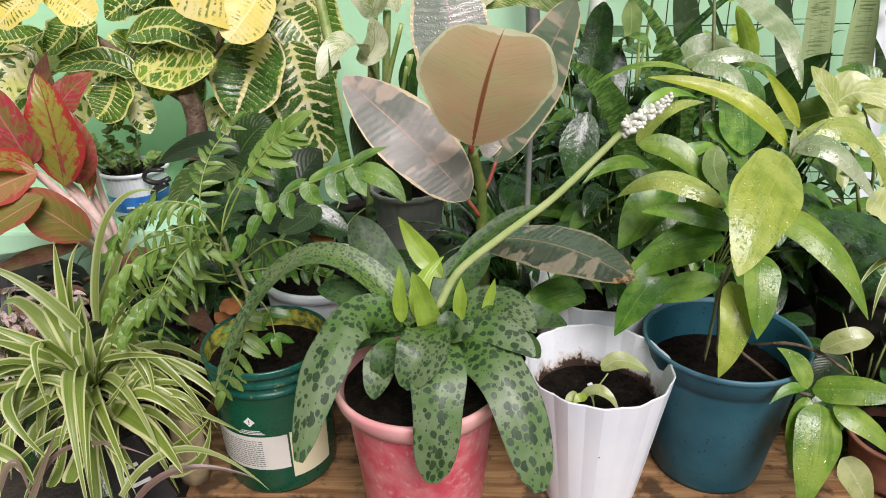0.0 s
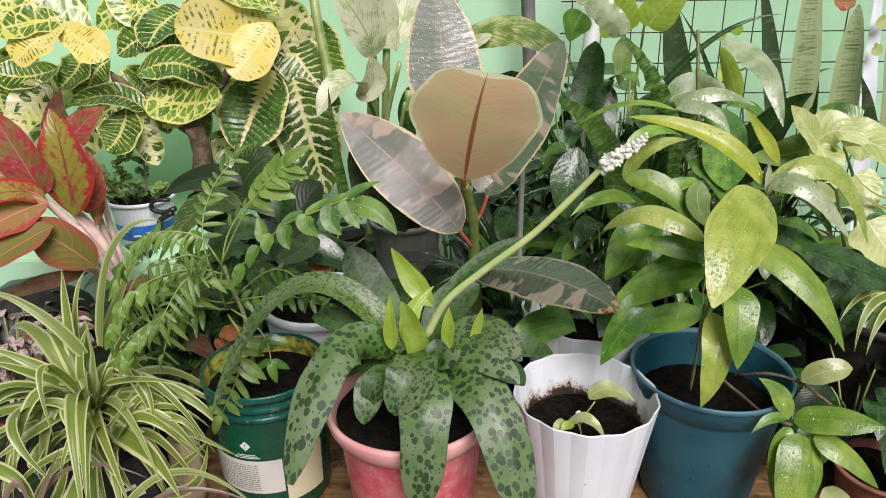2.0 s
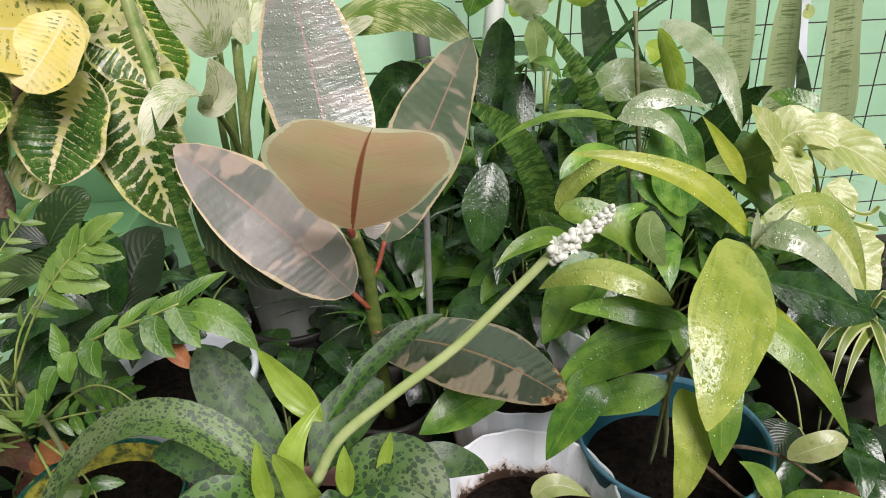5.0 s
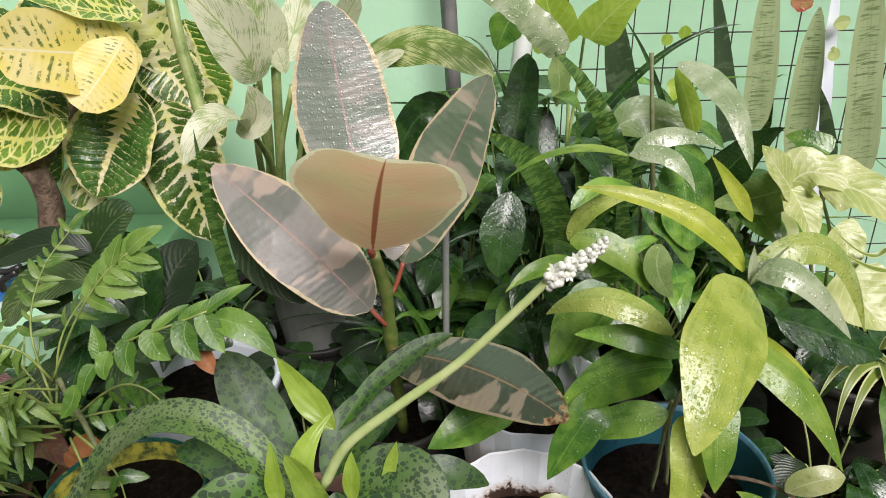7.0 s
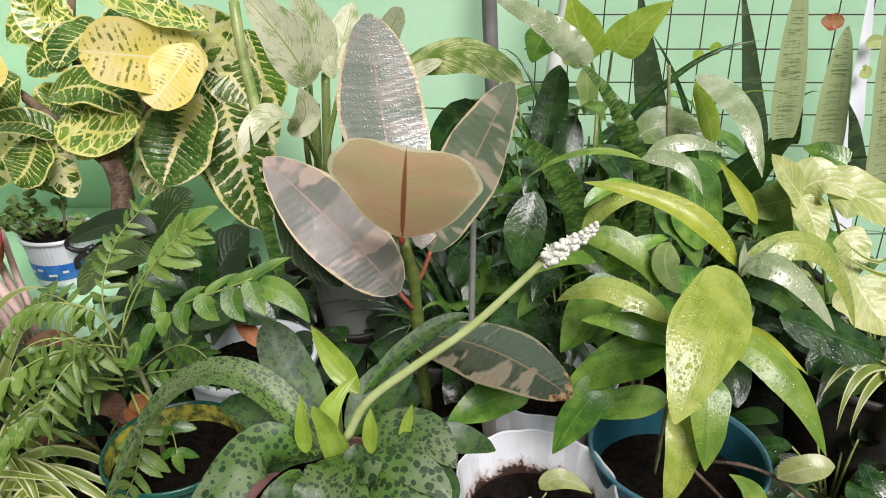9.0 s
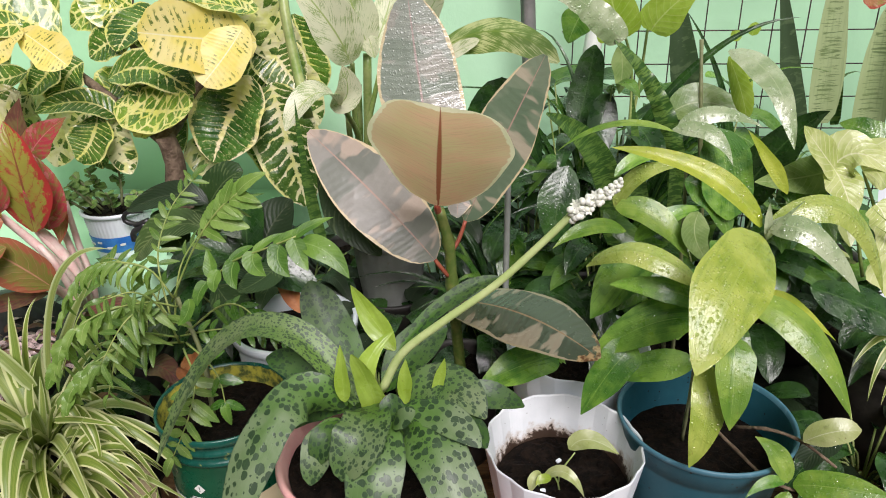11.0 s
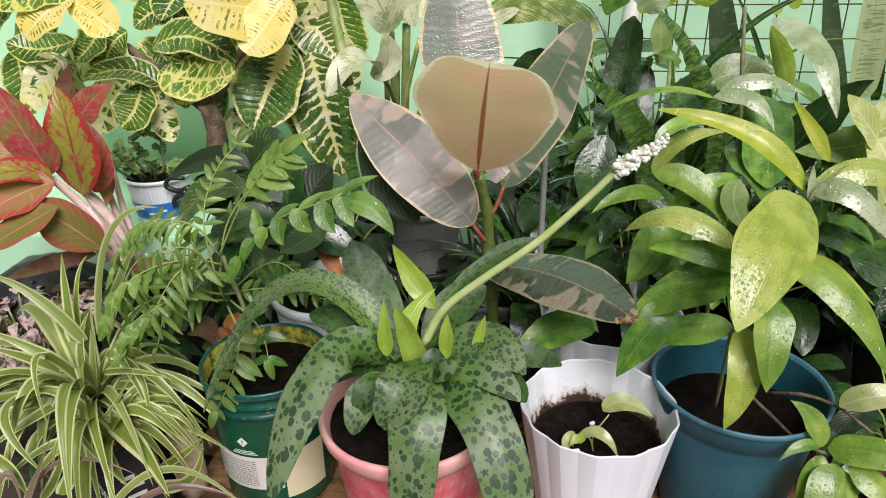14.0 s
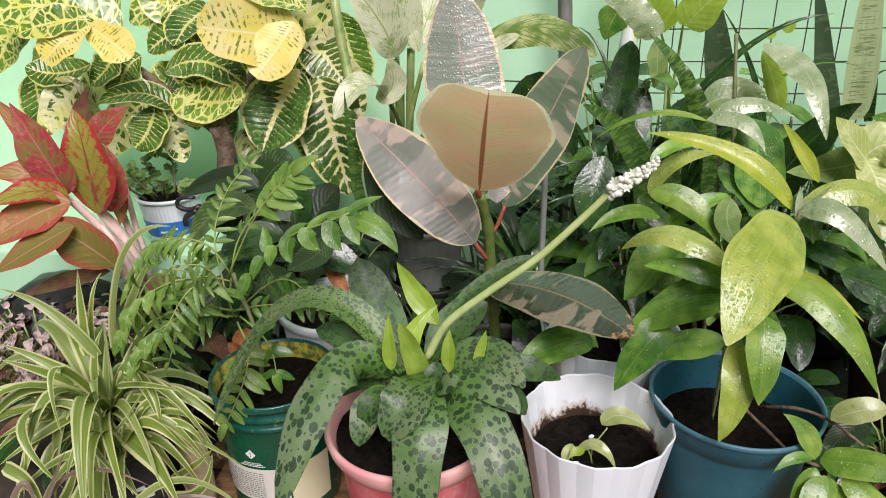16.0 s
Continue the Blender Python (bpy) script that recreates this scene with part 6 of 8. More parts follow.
tube(arrow, "stem", [(0.720, 1.140, 0.335), (0.675, 1.120, 0.443), (0.626, 1.100, 0.523)], 0.003, 0.002, CANE)
tube(arrow, "stem", [(0.738, 1.140, 0.334), (0.695, 1.100, 0.451), (0.650, 1.080, 0.531)], 0.003, 0.002, CANE)

# ---- cream-leaved cane behind the rubber plant ----
cane = thing("dumb_cane", "dumb cane with cream-speckled leaves on thick green stalks", "houseplant", at=(-0.17, 1.50, 0.17))
tube(cane, "stalk", [(-0.142, 1.400, 0.231), (-0.121, 1.380, 0.454), (-0.104, 1.360, 0.660)], 0.0095, 0.008, CANE)
tube(cane, "petiole", [(-0.128, 1.385, 0.400), (-0.110, 1.340, 0.520), (-0.075, 1.320, 0.640)], 0.0065, 0.0045, CANE)
tube(cane, "petiole", [(-0.118, 1.375, 0.420), (-0.128, 1.330, 0.540), (-0.118, 1.290, 0.655)], 0.0065, 0.0045, CANE)
tube(cane, "petiole", [(-0.112, 1.370, 0.440), (-0.085, 1.350, 0.500), (-0.070, 1.340, 0.560)], 0.005, 0.004, CANE)
tube(cane, "stalk", [(-0.175, 1.420, 0.221), (-0.147, 1.420, 0.440), (-0.134, 1.400, 0.597)], 0.009, 0.008, CANE)
tube(cane, "stalk", [(-0.112, 1.440, 0.207), (-0.092, 1.440, 0.431), (-0.069, 1.420, 0.571)], 0.009, 0.008, CANE)
tube(cane, "petiole", [(-0.120, 1.360, 0.461), (-0.124, 1.300, 0.540), (-0.132, 1.240, 0.594)], 0.006, 0.004, CANE)
tube(cane, "petiole", [(-0.145, 1.360, 0.452), (-0.135, 1.300, 0.559), (-0.120, 1.270, 0.652)], 0.006, 0.004, CANE)
leaf(cane, (-0.115, 1.260, 0.659), (-0.132, 1.220, 0.724), (-0.178, 1.180, 0.799), 0.079, DIEFF, face=(0.2, -0.8, 0.5), wave=0.02, fold=22, nu=8)
leaf(cane, (-0.132, 1.230, 0.595), (-0.155, 1.170, 0.628), (-0.197, 1.130, 0.579), 0.050, DIEFF, face=(0, -0.6, 0.8), fold=24, wave=0.03)
leaf(cane, (-0.148, 1.230, 0.595), (-0.116, 1.220, 0.615), (-0.115, 1.200, 0.666), 0.045, DIEFF, face=(0.3, -0.8, 0.3), fold=20, wave=0.05)
leaf(cane, (-0.096, 1.340, 0.667), (-0.111, 1.320, 0.729), (-0.128, 1.300, 0.797), 0.069, DIEFF, face=(0.2, -0.9, 0.3), nu=8)
leaf(cane, (-0.089, 1.340, 0.672), (-0.070, 1.360, 0.715), (-0.053, 1.380, 0.774), 0.058, DIEFF, face=(0, -0.9, 0.3))
leaf(cane, (-0.004, 1.400, 0.703), (0.013, 1.380, 0.736), (0.033, 1.360, 0.766), 0.044, DIEFF, face=(0, -0.9, 0.3))
leaf(cane, (0.011, 1.360, 0.652), (0.125, 1.330, 0.700), (0.232, 1.280, 0.654), 0.073, DIEFF_GREEN, face=(0, -0.7, 0.7), fold=-16, nu=8)
leaf(cane, (0.031, 1.340, 0.651), (0.068, 1.330, 0.671), (0.099, 1.320, 0.686), 0.030, DIEFF, face=(0, -0.7, 0.7))
leaf(cane, (-0.080, 1.300, 0.662), (-0.086, 1.300, 0.687), (-0.089, 1.300, 0.695), 0.030, DIEFF, face=(0, -0.9, 0.3))
leaf(cane, (-0.134, 1.120, 0.532), (-0.108, 1.110, 0.457), (-0.052, 1.090, 0.386), 0.068, CALATHEA, face=(0, -0.9, 0.3))
tube(cane, "stalk", [(-0.179, 1.200, 0.582), (-0.194, 1.220, 0.649), (-0.209, 1.240, 0.730), (-0.217, 1.260, 0.786)], 0.009, 0.008, CANE)
leaf(cane, (-0.154, 1.120, 0.389), (-0.169, 1.120, 0.511), (-0.174, 1.120, 0.630), 0.020, SNAKE_GREEN, face=(0.3, -0.9, 0.2), shape="blade", fold=20)
leaf(cane, (-0.066, 1.420, 0.448), (-0.074, 1.420, 0.521), (-0.061, 1.420, 0.581), 0.039, DEEP, face=(0, -1, 0))

# ---- croton ----
croton = thing("croton", "croton shrub with cream-veined and yellow leaves on a woody trunk", "shrub", at=(-0.43, 1.42, 0.2))
tube(croton, "trunk", [(-0.43, 1.46, 0.19), (-0.494, 1.340, 0.369), (-0.482, 1.320, 0.466), (-0.488, 1.310, 0.524)], 0.022, 0.018, TRUNK, n=12, sides=10, rough=0.07)
tube(croton, "branch", [(-0.482, 1.310, 0.509), (-0.556, 1.370, 0.529), (-0.675, 1.450, 0.578), (-0.813, 1.530, 0.639)], 0.014, 0.008, TRUNK, n=10, sides=8, rough=0.07)
tube(croton, "branch", [(-0.485, 1.310, 0.517), (-0.489, 1.420, 0.548), (-0.446, 1.500, 0.628), (-0.379, 1.580, 0.664)], 0.013, 0.007, TRUNK, n=10, sides=8, rough=0.07)
tube(croton, "branch", [(-0.485, 1.310, 0.517), (-0.545, 1.420, 0.583), (-0.626, 1.520, 0.674), (-0.650, 1.620, 0.809)], 0.013, 0.007, TRUNK, n=10, sides=8, rough=0.07)
leaf(croton, (-0.321, 1.400, 0.677), (-0.394, 1.320, 0.696), (-0.468, 1.250, 0.716), 0.124, CROTON_YELLOW, face=(0, -0.95, 0.3), shape="round", wave=0.02, nu=8)
leaf(croton, (-0.323, 1.350, 0.712), (-0.350, 1.318, 0.668), (-0.388, 1.285, 0.622), 0.100, CROTON_YELLOW, face=(0, -0.9, 0.4), shape="paddle", wave=0.03, nu=8)
leaf(croton, (-0.325, 1.450, 0.733), (-0.391, 1.400, 0.755), (-0.455, 1.360, 0.780), 0.072, CROTON_LIME, face=(0, -0.75, 0.65), wave=0.05)
leaf(croton, (-0.689, 1.280, 0.723), (-0.721, 1.240, 0.696), (-0.755, 1.220, 0.661), 0.086, CROTON_YELLOW, face=(0, -0.75, 0.65), shape="paddle", nu=8, wave=0.05)
leaf(croton, (-0.689, 1.285, 0.726), (-0.743, 1.260, 0.726), (-0.812, 1.240, 0.707), 0.072, CROTON_LIME, face=(0, -0.75, 0.65), nu=8, wave=0.05)
leaf(croton, (-0.694, 1.280, 0.719), (-0.643, 1.260, 0.691), (-0.604, 1.250, 0.662), 0.068, CROTON_YELLOW, face=(0, -0.75, 0.65), shape="paddle", wave=0.05)
leaf(croton, (-0.342, 1.400, 0.617), (-0.376, 1.350, 0.545), (-0.408, 1.320, 0.469), 0.142, CROTON_DARK, face=(0, -0.85, 0.5), nu=8, wave=0.05)
leaf(croton, (-0.607, 1.380, 0.573), (-0.507, 1.330, 0.564), (-0.418, 1.300, 0.582), 0.107, CROTON_LIME, face=(0, -0.7, 0.7), nu=8, wave=0.05)
leaf(croton, (-0.626, 1.400, 0.612), (-0.525, 1.370, 0.637), (-0.430, 1.340, 0.595), 0.086, CROTON, face=(0, -0.7, 0.7), nu=8, wave=0.05)
leaf(croton, (-0.567, 1.470, 0.696), (-0.623, 1.460, 0.683), (-0.683, 1.450, 0.646), 0.108, CROTON, face=(0, -0.7, 0.7), wave=0.05)
leaf(croton, (-0.305, 1.410, 0.601), (-0.279, 1.380, 0.500), (-0.246, 1.360, 0.366), 0.137, CROTON_SPINE, face=(0, -0.9, 0.4), nu=8, nv=18, wave=0.05)
leaf(croton, (-0.356, 1.520, 0.675), (-0.315, 1.500, 0.629), (-0.268, 1.480, 0.570), 0.108, CROTON_SPINE, face=(0, -0.9, 0.4), nu=8, wave=0.05)
leaf(croton, (-0.485, 1.400, 0.490), (-0.458, 1.390, 0.459), (-0.428, 1.380, 0.418), 0.067, CROTON_NET, face=(0, -0.9, 0.4), wave=0.05)
leaf(croton, (-0.792, 1.370, 0.595), (-0.833, 1.350, 0.560), (-0.870, 1.320, 0.499), 0.090, CROTON_NET, face=(0, -0.9, 0.4), wave=0.05)
leaf(croton, (-0.607, 1.370, 0.544), (-0.658, 1.350, 0.579), (-0.738, 1.320, 0.566), 0.064, CROTON, face=(0, -0.6, 0.8), wave=0.05)
leaf(croton, (-0.645, 1.370, 0.549), (-0.654, 1.340, 0.504), (-0.679, 1.320, 0.474), 0.095, CROTON, face=(0, -0.8, 0.5), wave=0.05)
leaf(croton, (-0.622, 1.380, 0.544), (-0.614, 1.370, 0.487), (-0.597, 1.360, 0.432), 0.060, CROTON_NET, face=(0.2, -0.9, 0.3), wave=0.05)
leaf(croton, (-0.735, 1.450, 0.681), (-0.846, 1.420, 0.742), (-0.980, 1.360, 0.727), 0.152, CROTON_LIME, face=(0, -0.7, 0.7), nu=8, wave=0.05)
leaf(croton, (-0.758, 1.500, 0.725), (-0.798, 1.480, 0.761), (-0.830, 1.460, 0.806), 0.098, CROTON_LIME, face=(0, -0.8, 0.6), wave=0.05)
leaf(croton, (-0.284, 1.520, 0.614), (-0.326, 1.500, 0.690), (-0.360, 1.480, 0.764), 0.103, CROTON_NET, face=(0, -0.9, 0.4), wave=0.05)
leaf(croton, (-0.787, 1.400, 0.628), (-0.854, 1.380, 0.614), (-0.904, 1.360, 0.632), 0.077, CROTON, face=(0, -0.7, 0.7), wave=0.05)
leaf(croton, (-0.747, 1.440, 0.662), (-0.764, 1.420, 0.619), (-0.798, 1.400, 0.587), 0.079, CROTON, face=(0, -0.7, 0.7), wave=0.05)
leaf(croton, (-0.349, 1.550, 0.620), (-0.300, 1.540, 0.560), (-0.250, 1.520, 0.489), 0.118, CROTON_NET, face=(0, -0.9, 0.3), wave=0.05)
leaf(croton, (-0.718, 1.480, 0.633), (-0.754, 1.460, 0.600), (-0.760, 1.440, 0.549), 0.101, CROTON, face=(0, -0.8, 0.5), wave=0.05)
leaf(croton, (-0.620, 1.520, 0.709), (-0.553, 1.500, 0.676), (-0.472, 1.480, 0.654), 0.085, CROTON, face=(0, -0.8, 0.5), wave=0.05)
leaf(croton, (-0.507, 1.460, 0.539), (-0.467, 1.460, 0.551), (-0.401, 1.460, 0.575), 0.085, CROTON, face=(0, -0.8, 0.5), wave=0.05)
leaf(croton, (-0.611, 1.520, 0.755), (-0.656, 1.500, 0.735), (-0.695, 1.500, 0.791), 0.084, CROTON_LIME, face=(0, -0.8, 0.5), wave=0.05)
leaf(croton, (-0.322, 1.400, 0.736), (-0.376, 1.360, 0.753), (-0.444, 1.300, 0.783), 0.059, CROTON_LIME, face=(0, -0.6, 0.8), wave=0.05)
leaf(croton, (-0.528, 1.420, 0.454), (-0.524, 1.400, 0.541), (-0.568, 1.360, 0.601), 0.077, CROTON, face=(0, -0.8, 0.5), wave=0.05)
leaf(croton, (-0.467, 1.400, 0.588), (-0.500, 1.360, 0.562), (-0.553, 1.320, 0.520), 0.095, CROTON_LIME, face=(0, -0.7, 0.7), wave=0.05)
leaf(croton, (-0.549, 1.500, 0.728), (-0.580, 1.460, 0.707), (-0.596, 1.400, 0.664), 0.097, CROTON, face=(0, -0.7, 0.7), wave=0.05)
leaf(croton, (-0.905, 1.520, 0.677), (-0.945, 1.500, 0.607), (-0.997, 1.480, 0.548), 0.115, CROTON_NET, face=(0, -0.8, 0.6), wave=0.05)
leaf(croton, (-0.762, 1.500, 0.606), (-0.809, 1.480, 0.585), (-0.879, 1.460, 0.527), 0.108, CROTON_NET, face=(0, -0.8, 0.6), wave=0.05)
leaf(croton, (-0.699, 1.460, 0.551), (-0.759, 1.440, 0.500), (-0.797, 1.420, 0.428), 0.100, CROTON_NET, face=(0, -0.9, 0.4), wave=0.05)
leaf(croton, (-0.638, 1.520, 0.614), (-0.677, 1.500, 0.568), (-0.740, 1.480, 0.535), 0.113, CROTON_LIME, face=(0, -0.8, 0.6), wave=0.05)
leaf(croton, (-0.571, 1.540, 0.671), (-0.518, 1.520, 0.625), (-0.508, 1.500, 0.556), 0.111, CROTON_NET, face=(0, -0.8, 0.6), wave=0.05)
leaf(croton, (-0.424, 1.560, 0.667), (-0.348, 1.540, 0.597), (-0.313, 1.520, 0.501), 0.137, CROTON_SPINE, face=(0, -0.9, 0.4), wave=0.05)
leaf(croton, (-0.393, 1.500, 0.543), (-0.343, 1.480, 0.473), (-0.334, 1.460, 0.376), 0.119, CROTON, face=(0, -0.9, 0.4), wave=0.05)
leaf(croton, (-0.628, 1.540, 0.719), (-0.690, 1.540, 0.732), (-0.764, 1.540, 0.698), 0.111, CROTON_LIME, face=(0, -0.8, 0.6), wave=0.05)
leaf(croton, (-0.951, 1.500, 0.751), (-1.011, 1.480, 0.683), (-1.062, 1.460, 0.602), 0.124, CROTON_LIME, face=(0, -0.8, 0.6), wave=0.05)
leaf(croton, (-0.292, 1.560, 0.712), (-0.274, 1.560, 0.630), (-0.255, 1.560, 0.543), 0.099, CROTON, face=(0, -0.9, 0.4), wave=0.05)

# ---- red aroid ----
aroid = thing("red_aglaonema", "red and olive aglaonema with pink stalks", "houseplant", at=(-0.60, 1.20, 0.16))
tube(aroid, "stalk", [(-0.636, 1.170, 0.167), (-0.621, 1.140, 0.295), (-0.647, 1.120, 0.373), (-0.687, 1.100, 0.445)], 0.0107, 0.0067, AGL_STEM)
tube(aroid, "stalk", [(-0.641, 1.180, 0.161), (-0.622, 1.160, 0.286), (-0.643, 1.150, 0.372), (-0.663, 1.130, 0.422)], 0.0118, 0.0067, AGL_STEM)
tube(aroid, "stalk", [(-0.644, 1.190, 0.155), (-0.630, 1.180, 0.276), (-0.640, 1.180, 0.360), (-0.643, 1.170, 0.421)], 0.0086, 0.0056, AGL_STEM)
tube(aroid, "stalk", [(-0.632, 1.160, 0.173), (-0.624, 1.120, 0.281), (-0.628, 1.080, 0.329), (-0.642, 1.050, 0.370)], 0.0096, 0.0056, AGL_STEM)
tube(aroid, "stalk", [(-0.634, 1.170, 0.167), (-0.629, 1.160, 0.310), (-0.659, 1.140, 0.398), (-0.678, 1.140, 0.453)], 0.0096, 0.0056, AGL_STEM)
leaf(aroid, (-0.653, 1.120, 0.408), (-0.633, 1.100, 0.518), (-0.650, 1.120, 0.599), 0.093, AGL_OLIVE, face=(0.1, -0.9, 0.3), nu=8, shape="willow", wave=0.03)
leaf(aroid, (-0.633, 1.130, 0.408), (-0.615, 1.120, 0.482), (-0.642, 1.140, 0.552), 0.060, AGL_RED, face=(0.5, -0.8, 0.2), shape="willow", wave=0.03)
leaf(aroid, (-0.677, 1.180, 0.513), (-0.636, 1.180, 0.556), (-0.584, 1.180, 0.590), 0.051, AGL_RED, face=(0.2, -0.9, 0.3), shape="willow", wave=0.03)
leaf(aroid, (-0.687, 1.100, 0.451), (-0.697, 1.080, 0.531), (-0.731, 1.080, 0.617), 0.080, AGL_RED, face=(0.1, -0.9, 0.3), shape="willow", nu=8, wave=0.03)
leaf(aroid, (-0.703, 1.200, 0.508), (-0.691, 1.200, 0.561), (-0.671, 1.200, 0.619), 0.056, AGL_DULL, face=(-0.1, -0.9, 0.2), shape="willow", wave=0.03)
leaf(aroid, (-0.669, 1.080, 0.453), (-0.705, 1.040, 0.477), (-0.767, 1.000, 0.458), 0.059, AGL_OLIVE, face=(0, -0.6, 0.8), shape="willow", wave=0.03)
leaf(aroid, (-0.653, 1.060, 0.452), (-0.712, 1.020, 0.435), (-0.795, 0.980, 0.387), 0.083, AGL_RUST, face=(0, -0.7, 0.7), shape="willow", wave=0.03)
leaf(aroid, (-0.592, 1.050, 0.337), (-0.635, 1.030, 0.395), (-0.694, 1.030, 0.428), 0.081, AGL_BROWN, face=(-0.1, -0.85, 0.5), shape="willow", nu=8, wave=0.03)
leaf(aroid, (-0.692, 1.100, 0.458), (-0.750, 1.100, 0.488), (-0.822, 1.080, 0.487), 0.054, AGL_RUST, face=(0, -0.8, 0.6), shape="willow", wave=0.03)
leaf(aroid, (-0.626, 1.080, 0.312), (-0.703, 1.050, 0.302), (-0.775, 1.020, 0.281), 0.036, AGL_DULL, face=(0, -0.6, 0.8), shape="willow", wave=0.03)
leaf(aroid, (-0.660, 1.170, 0.476), (-0.633, 1.160, 0.425), (-0.635, 1.150, 0.372), 0.040, AGL_RUST, face=(0.3, -0.8, 0.3), shape="willow", wave=0.03)
leaf(aroid, (-0.628, 1.020, 0.425), (-0.687, 0.990, 0.396), (-0.758, 0.960, 0.356), 0.056, AGL_BROWN, face=(0, -0.7, 0.7), shape="willow", wave=0.03)
leaf(aroid, (-0.590, 1.100, 0.257), (-0.529, 1.100, 0.283), (-0.478, 1.100, 0.261), 0.031, AGL_DULL, face=(0, -0.6, 0.8), shape="willow", wave=0.03)
leaf(aroid, (-0.720, 1.120, 0.491), (-0.770, 1.140, 0.557), (-0.833, 1.160, 0.613), 0.040, AGL_RUST, face=(0, -0.9, 0.3), shape="willow", wave=0.03)

leaf(croton, (-0.464, 1.580, 0.713), (-0.519, 1.560, 0.728), (-0.584, 1.540, 0.671), 0.104, CROTON_DARK, face=(0, -0.8, 0.6), wave=0.05)
leaf(croton, (-0.672, 1.500, 0.593), (-0.636, 1.490, 0.545), (-0.619, 1.480, 0.471), 0.088, CROTON, face=(0, -0.8, 0.6), wave=0.05)
leaf(croton, (-0.716, 1.460, 0.520), (-0.713, 1.450, 0.472), (-0.706, 1.440, 0.417), 0.063, CROTON, face=(0.1, -0.9, 0.4), wave=0.05)
leaf(croton, (-0.839, 1.460, 0.576), (-0.865, 1.450, 0.503), (-0.850, 1.440, 0.428), 0.101, CROTON_NET, face=(0, -0.9, 0.4), wave=0.05)
leaf(croton, (-0.966, 1.460, 0.601), (-0.963, 1.450, 0.541), (-0.950, 1.440, 0.467), 0.088, CROTON, face=(0, -0.9, 0.4), wave=0.05)

strip = thing("white_plastic_strip", "white plastic strip hanging on the mesh behind the snake plants", "strip", at=(0.978, 1.630, 0.628))
leaf(strip, (1.054, 1.630, 0.0), (0.988, 1.628, 0.430), (0.945, 1.620, 0.790), 0.040, WHITE, face=(0, -1, 0.1), shape="strap", fold=6, wave=0.10, waves=34.0, name="band", nu=6, nv=40)

tube(aroid, "stalk", [(-0.647, 1.200, 0.149), (-0.629, 1.200, 0.267), (-0.636, 1.200, 0.352), (-0.639, 1.200, 0.433)], 0.0081, 0.0048, AGL_STEM)
tube(aroid, "stalk", [(-0.620, 1.150, 0.179), (-0.609, 1.120, 0.270), (-0.620, 1.110, 0.344), (-0.643, 1.110, 0.388)], 0.0081, 0.0048, AGL_STEM)



# ---- feather-leaved plant in the paint pail ----
curry = thing("feather_leaf_sapling", "slender sapling with pinnate green leaves in the paint pail", "houseplant", at=(-0.268, 0.908, 0.185))
tube(curry, "stem", [(-0.285, 0.900, 0.200), (-0.281, 0.900, 0.276), (-0.291, 0.910, 0.328), (-0.306, 0.920, 0.361), (-0.313, 0.920, 0.397)], 0.004, 0.003, BARK_GREEN, n=12, sides=7, knots=4)
tube(curry, "frond", [(-0.294, 0.890, 0.390), (-0.247, 0.870, 0.438), (-0.188, 0.840, 0.493), (-0.140, 0.825, 0.517), (-0.097, 0.815, 0.538)], 0.0018, 0.001, CURRY_STEM)
leaf(curry, (-0.092, 0.815, 0.530), (-0.059, 0.805, 0.522), (-0.034, 0.795, 0.495), 0.028, CURRY_FRONT, shape="ovate", wave=0.03, face=(0, -0.75, 0.65), name="leaflet", drops=30)
leaf(curry, (-0.100, 0.815, 0.536), (-0.093, 0.805, 0.521), (-0.081, 0.795, 0.504), 0.023, CURRY_FRONT, shape="ovate", wave=0.03, face=(0.1, -0.8, 0.55), name="leaflet", drops=16)
leaf(curry, (-0.119, 0.820, 0.525), (-0.120, 0.810, 0.509), (-0.105, 0.800, 0.493), 0.026, CURRY_FRONT, shape="ovate", wave=0.03, face=(0, -0.8, 0.55), name="leaflet", drops=16)
leaf(curry, (-0.155, 0.830, 0.511), (-0.154, 0.820, 0.499), (-0.137, 0.810, 0.489), 0.025, CURRY_FRONT, shape="ovate", wave=0.03, face=(0, -0.8, 0.55), name="leaflet", drops=16)
leaf(curry, (-0.184, 0.840, 0.495), (-0.188, 0.830, 0.481), (-0.180, 0.820, 0.465), 0.023, CURRY_FRONT, shape="ovate", wave=0.03, face=(-0.1, -0.8, 0.55), name="leaflet")
leaf(curry, (-0.213, 0.850, 0.476), (-0.217, 0.840, 0.464), (-0.216, 0.835, 0.452), 0.019, CURRY_FRONT, shape="ovate", wave=0.03, face=(-0.1, -0.8, 0.55), name="leaflet")
leaf(curry, (-0.236, 0.860, 0.454), (-0.244, 0.850, 0.442), (-0.247, 0.845, 0.426), 0.018, CURRY_FRONT, shape="ovate", wave=0.03, face=(-0.1, -0.8, 0.55), name="leaflet")
leaf(curry, (-0.268, 0.870, 0.423), (-0.271, 0.860, 0.406), (-0.284, 0.855, 0.391), 0.019, CURRY_FRONT, shape="ovate", wave=0.03, face=(-0.1, -0.8, 0.55), name="leaflet")
leaf(curry, (-0.157, 0.830, 0.511), (-0.140, 0.840, 0.521), (-0.124, 0.850, 0.527), 0.011, CURRY_FRONT, shape="ovate", wave=0.03, face=(0, -0.6, 0.8), name="leaflet")
leaf(curry, (-0.129, 0.825, 0.521), (-0.111, 0.830, 0.532), (-0.090, 0.840, 0.539), 0.013, CURRY_FRONT, shape="ovate", wave=0.03, face=(0, -0.6, 0.8), name="leaflet")
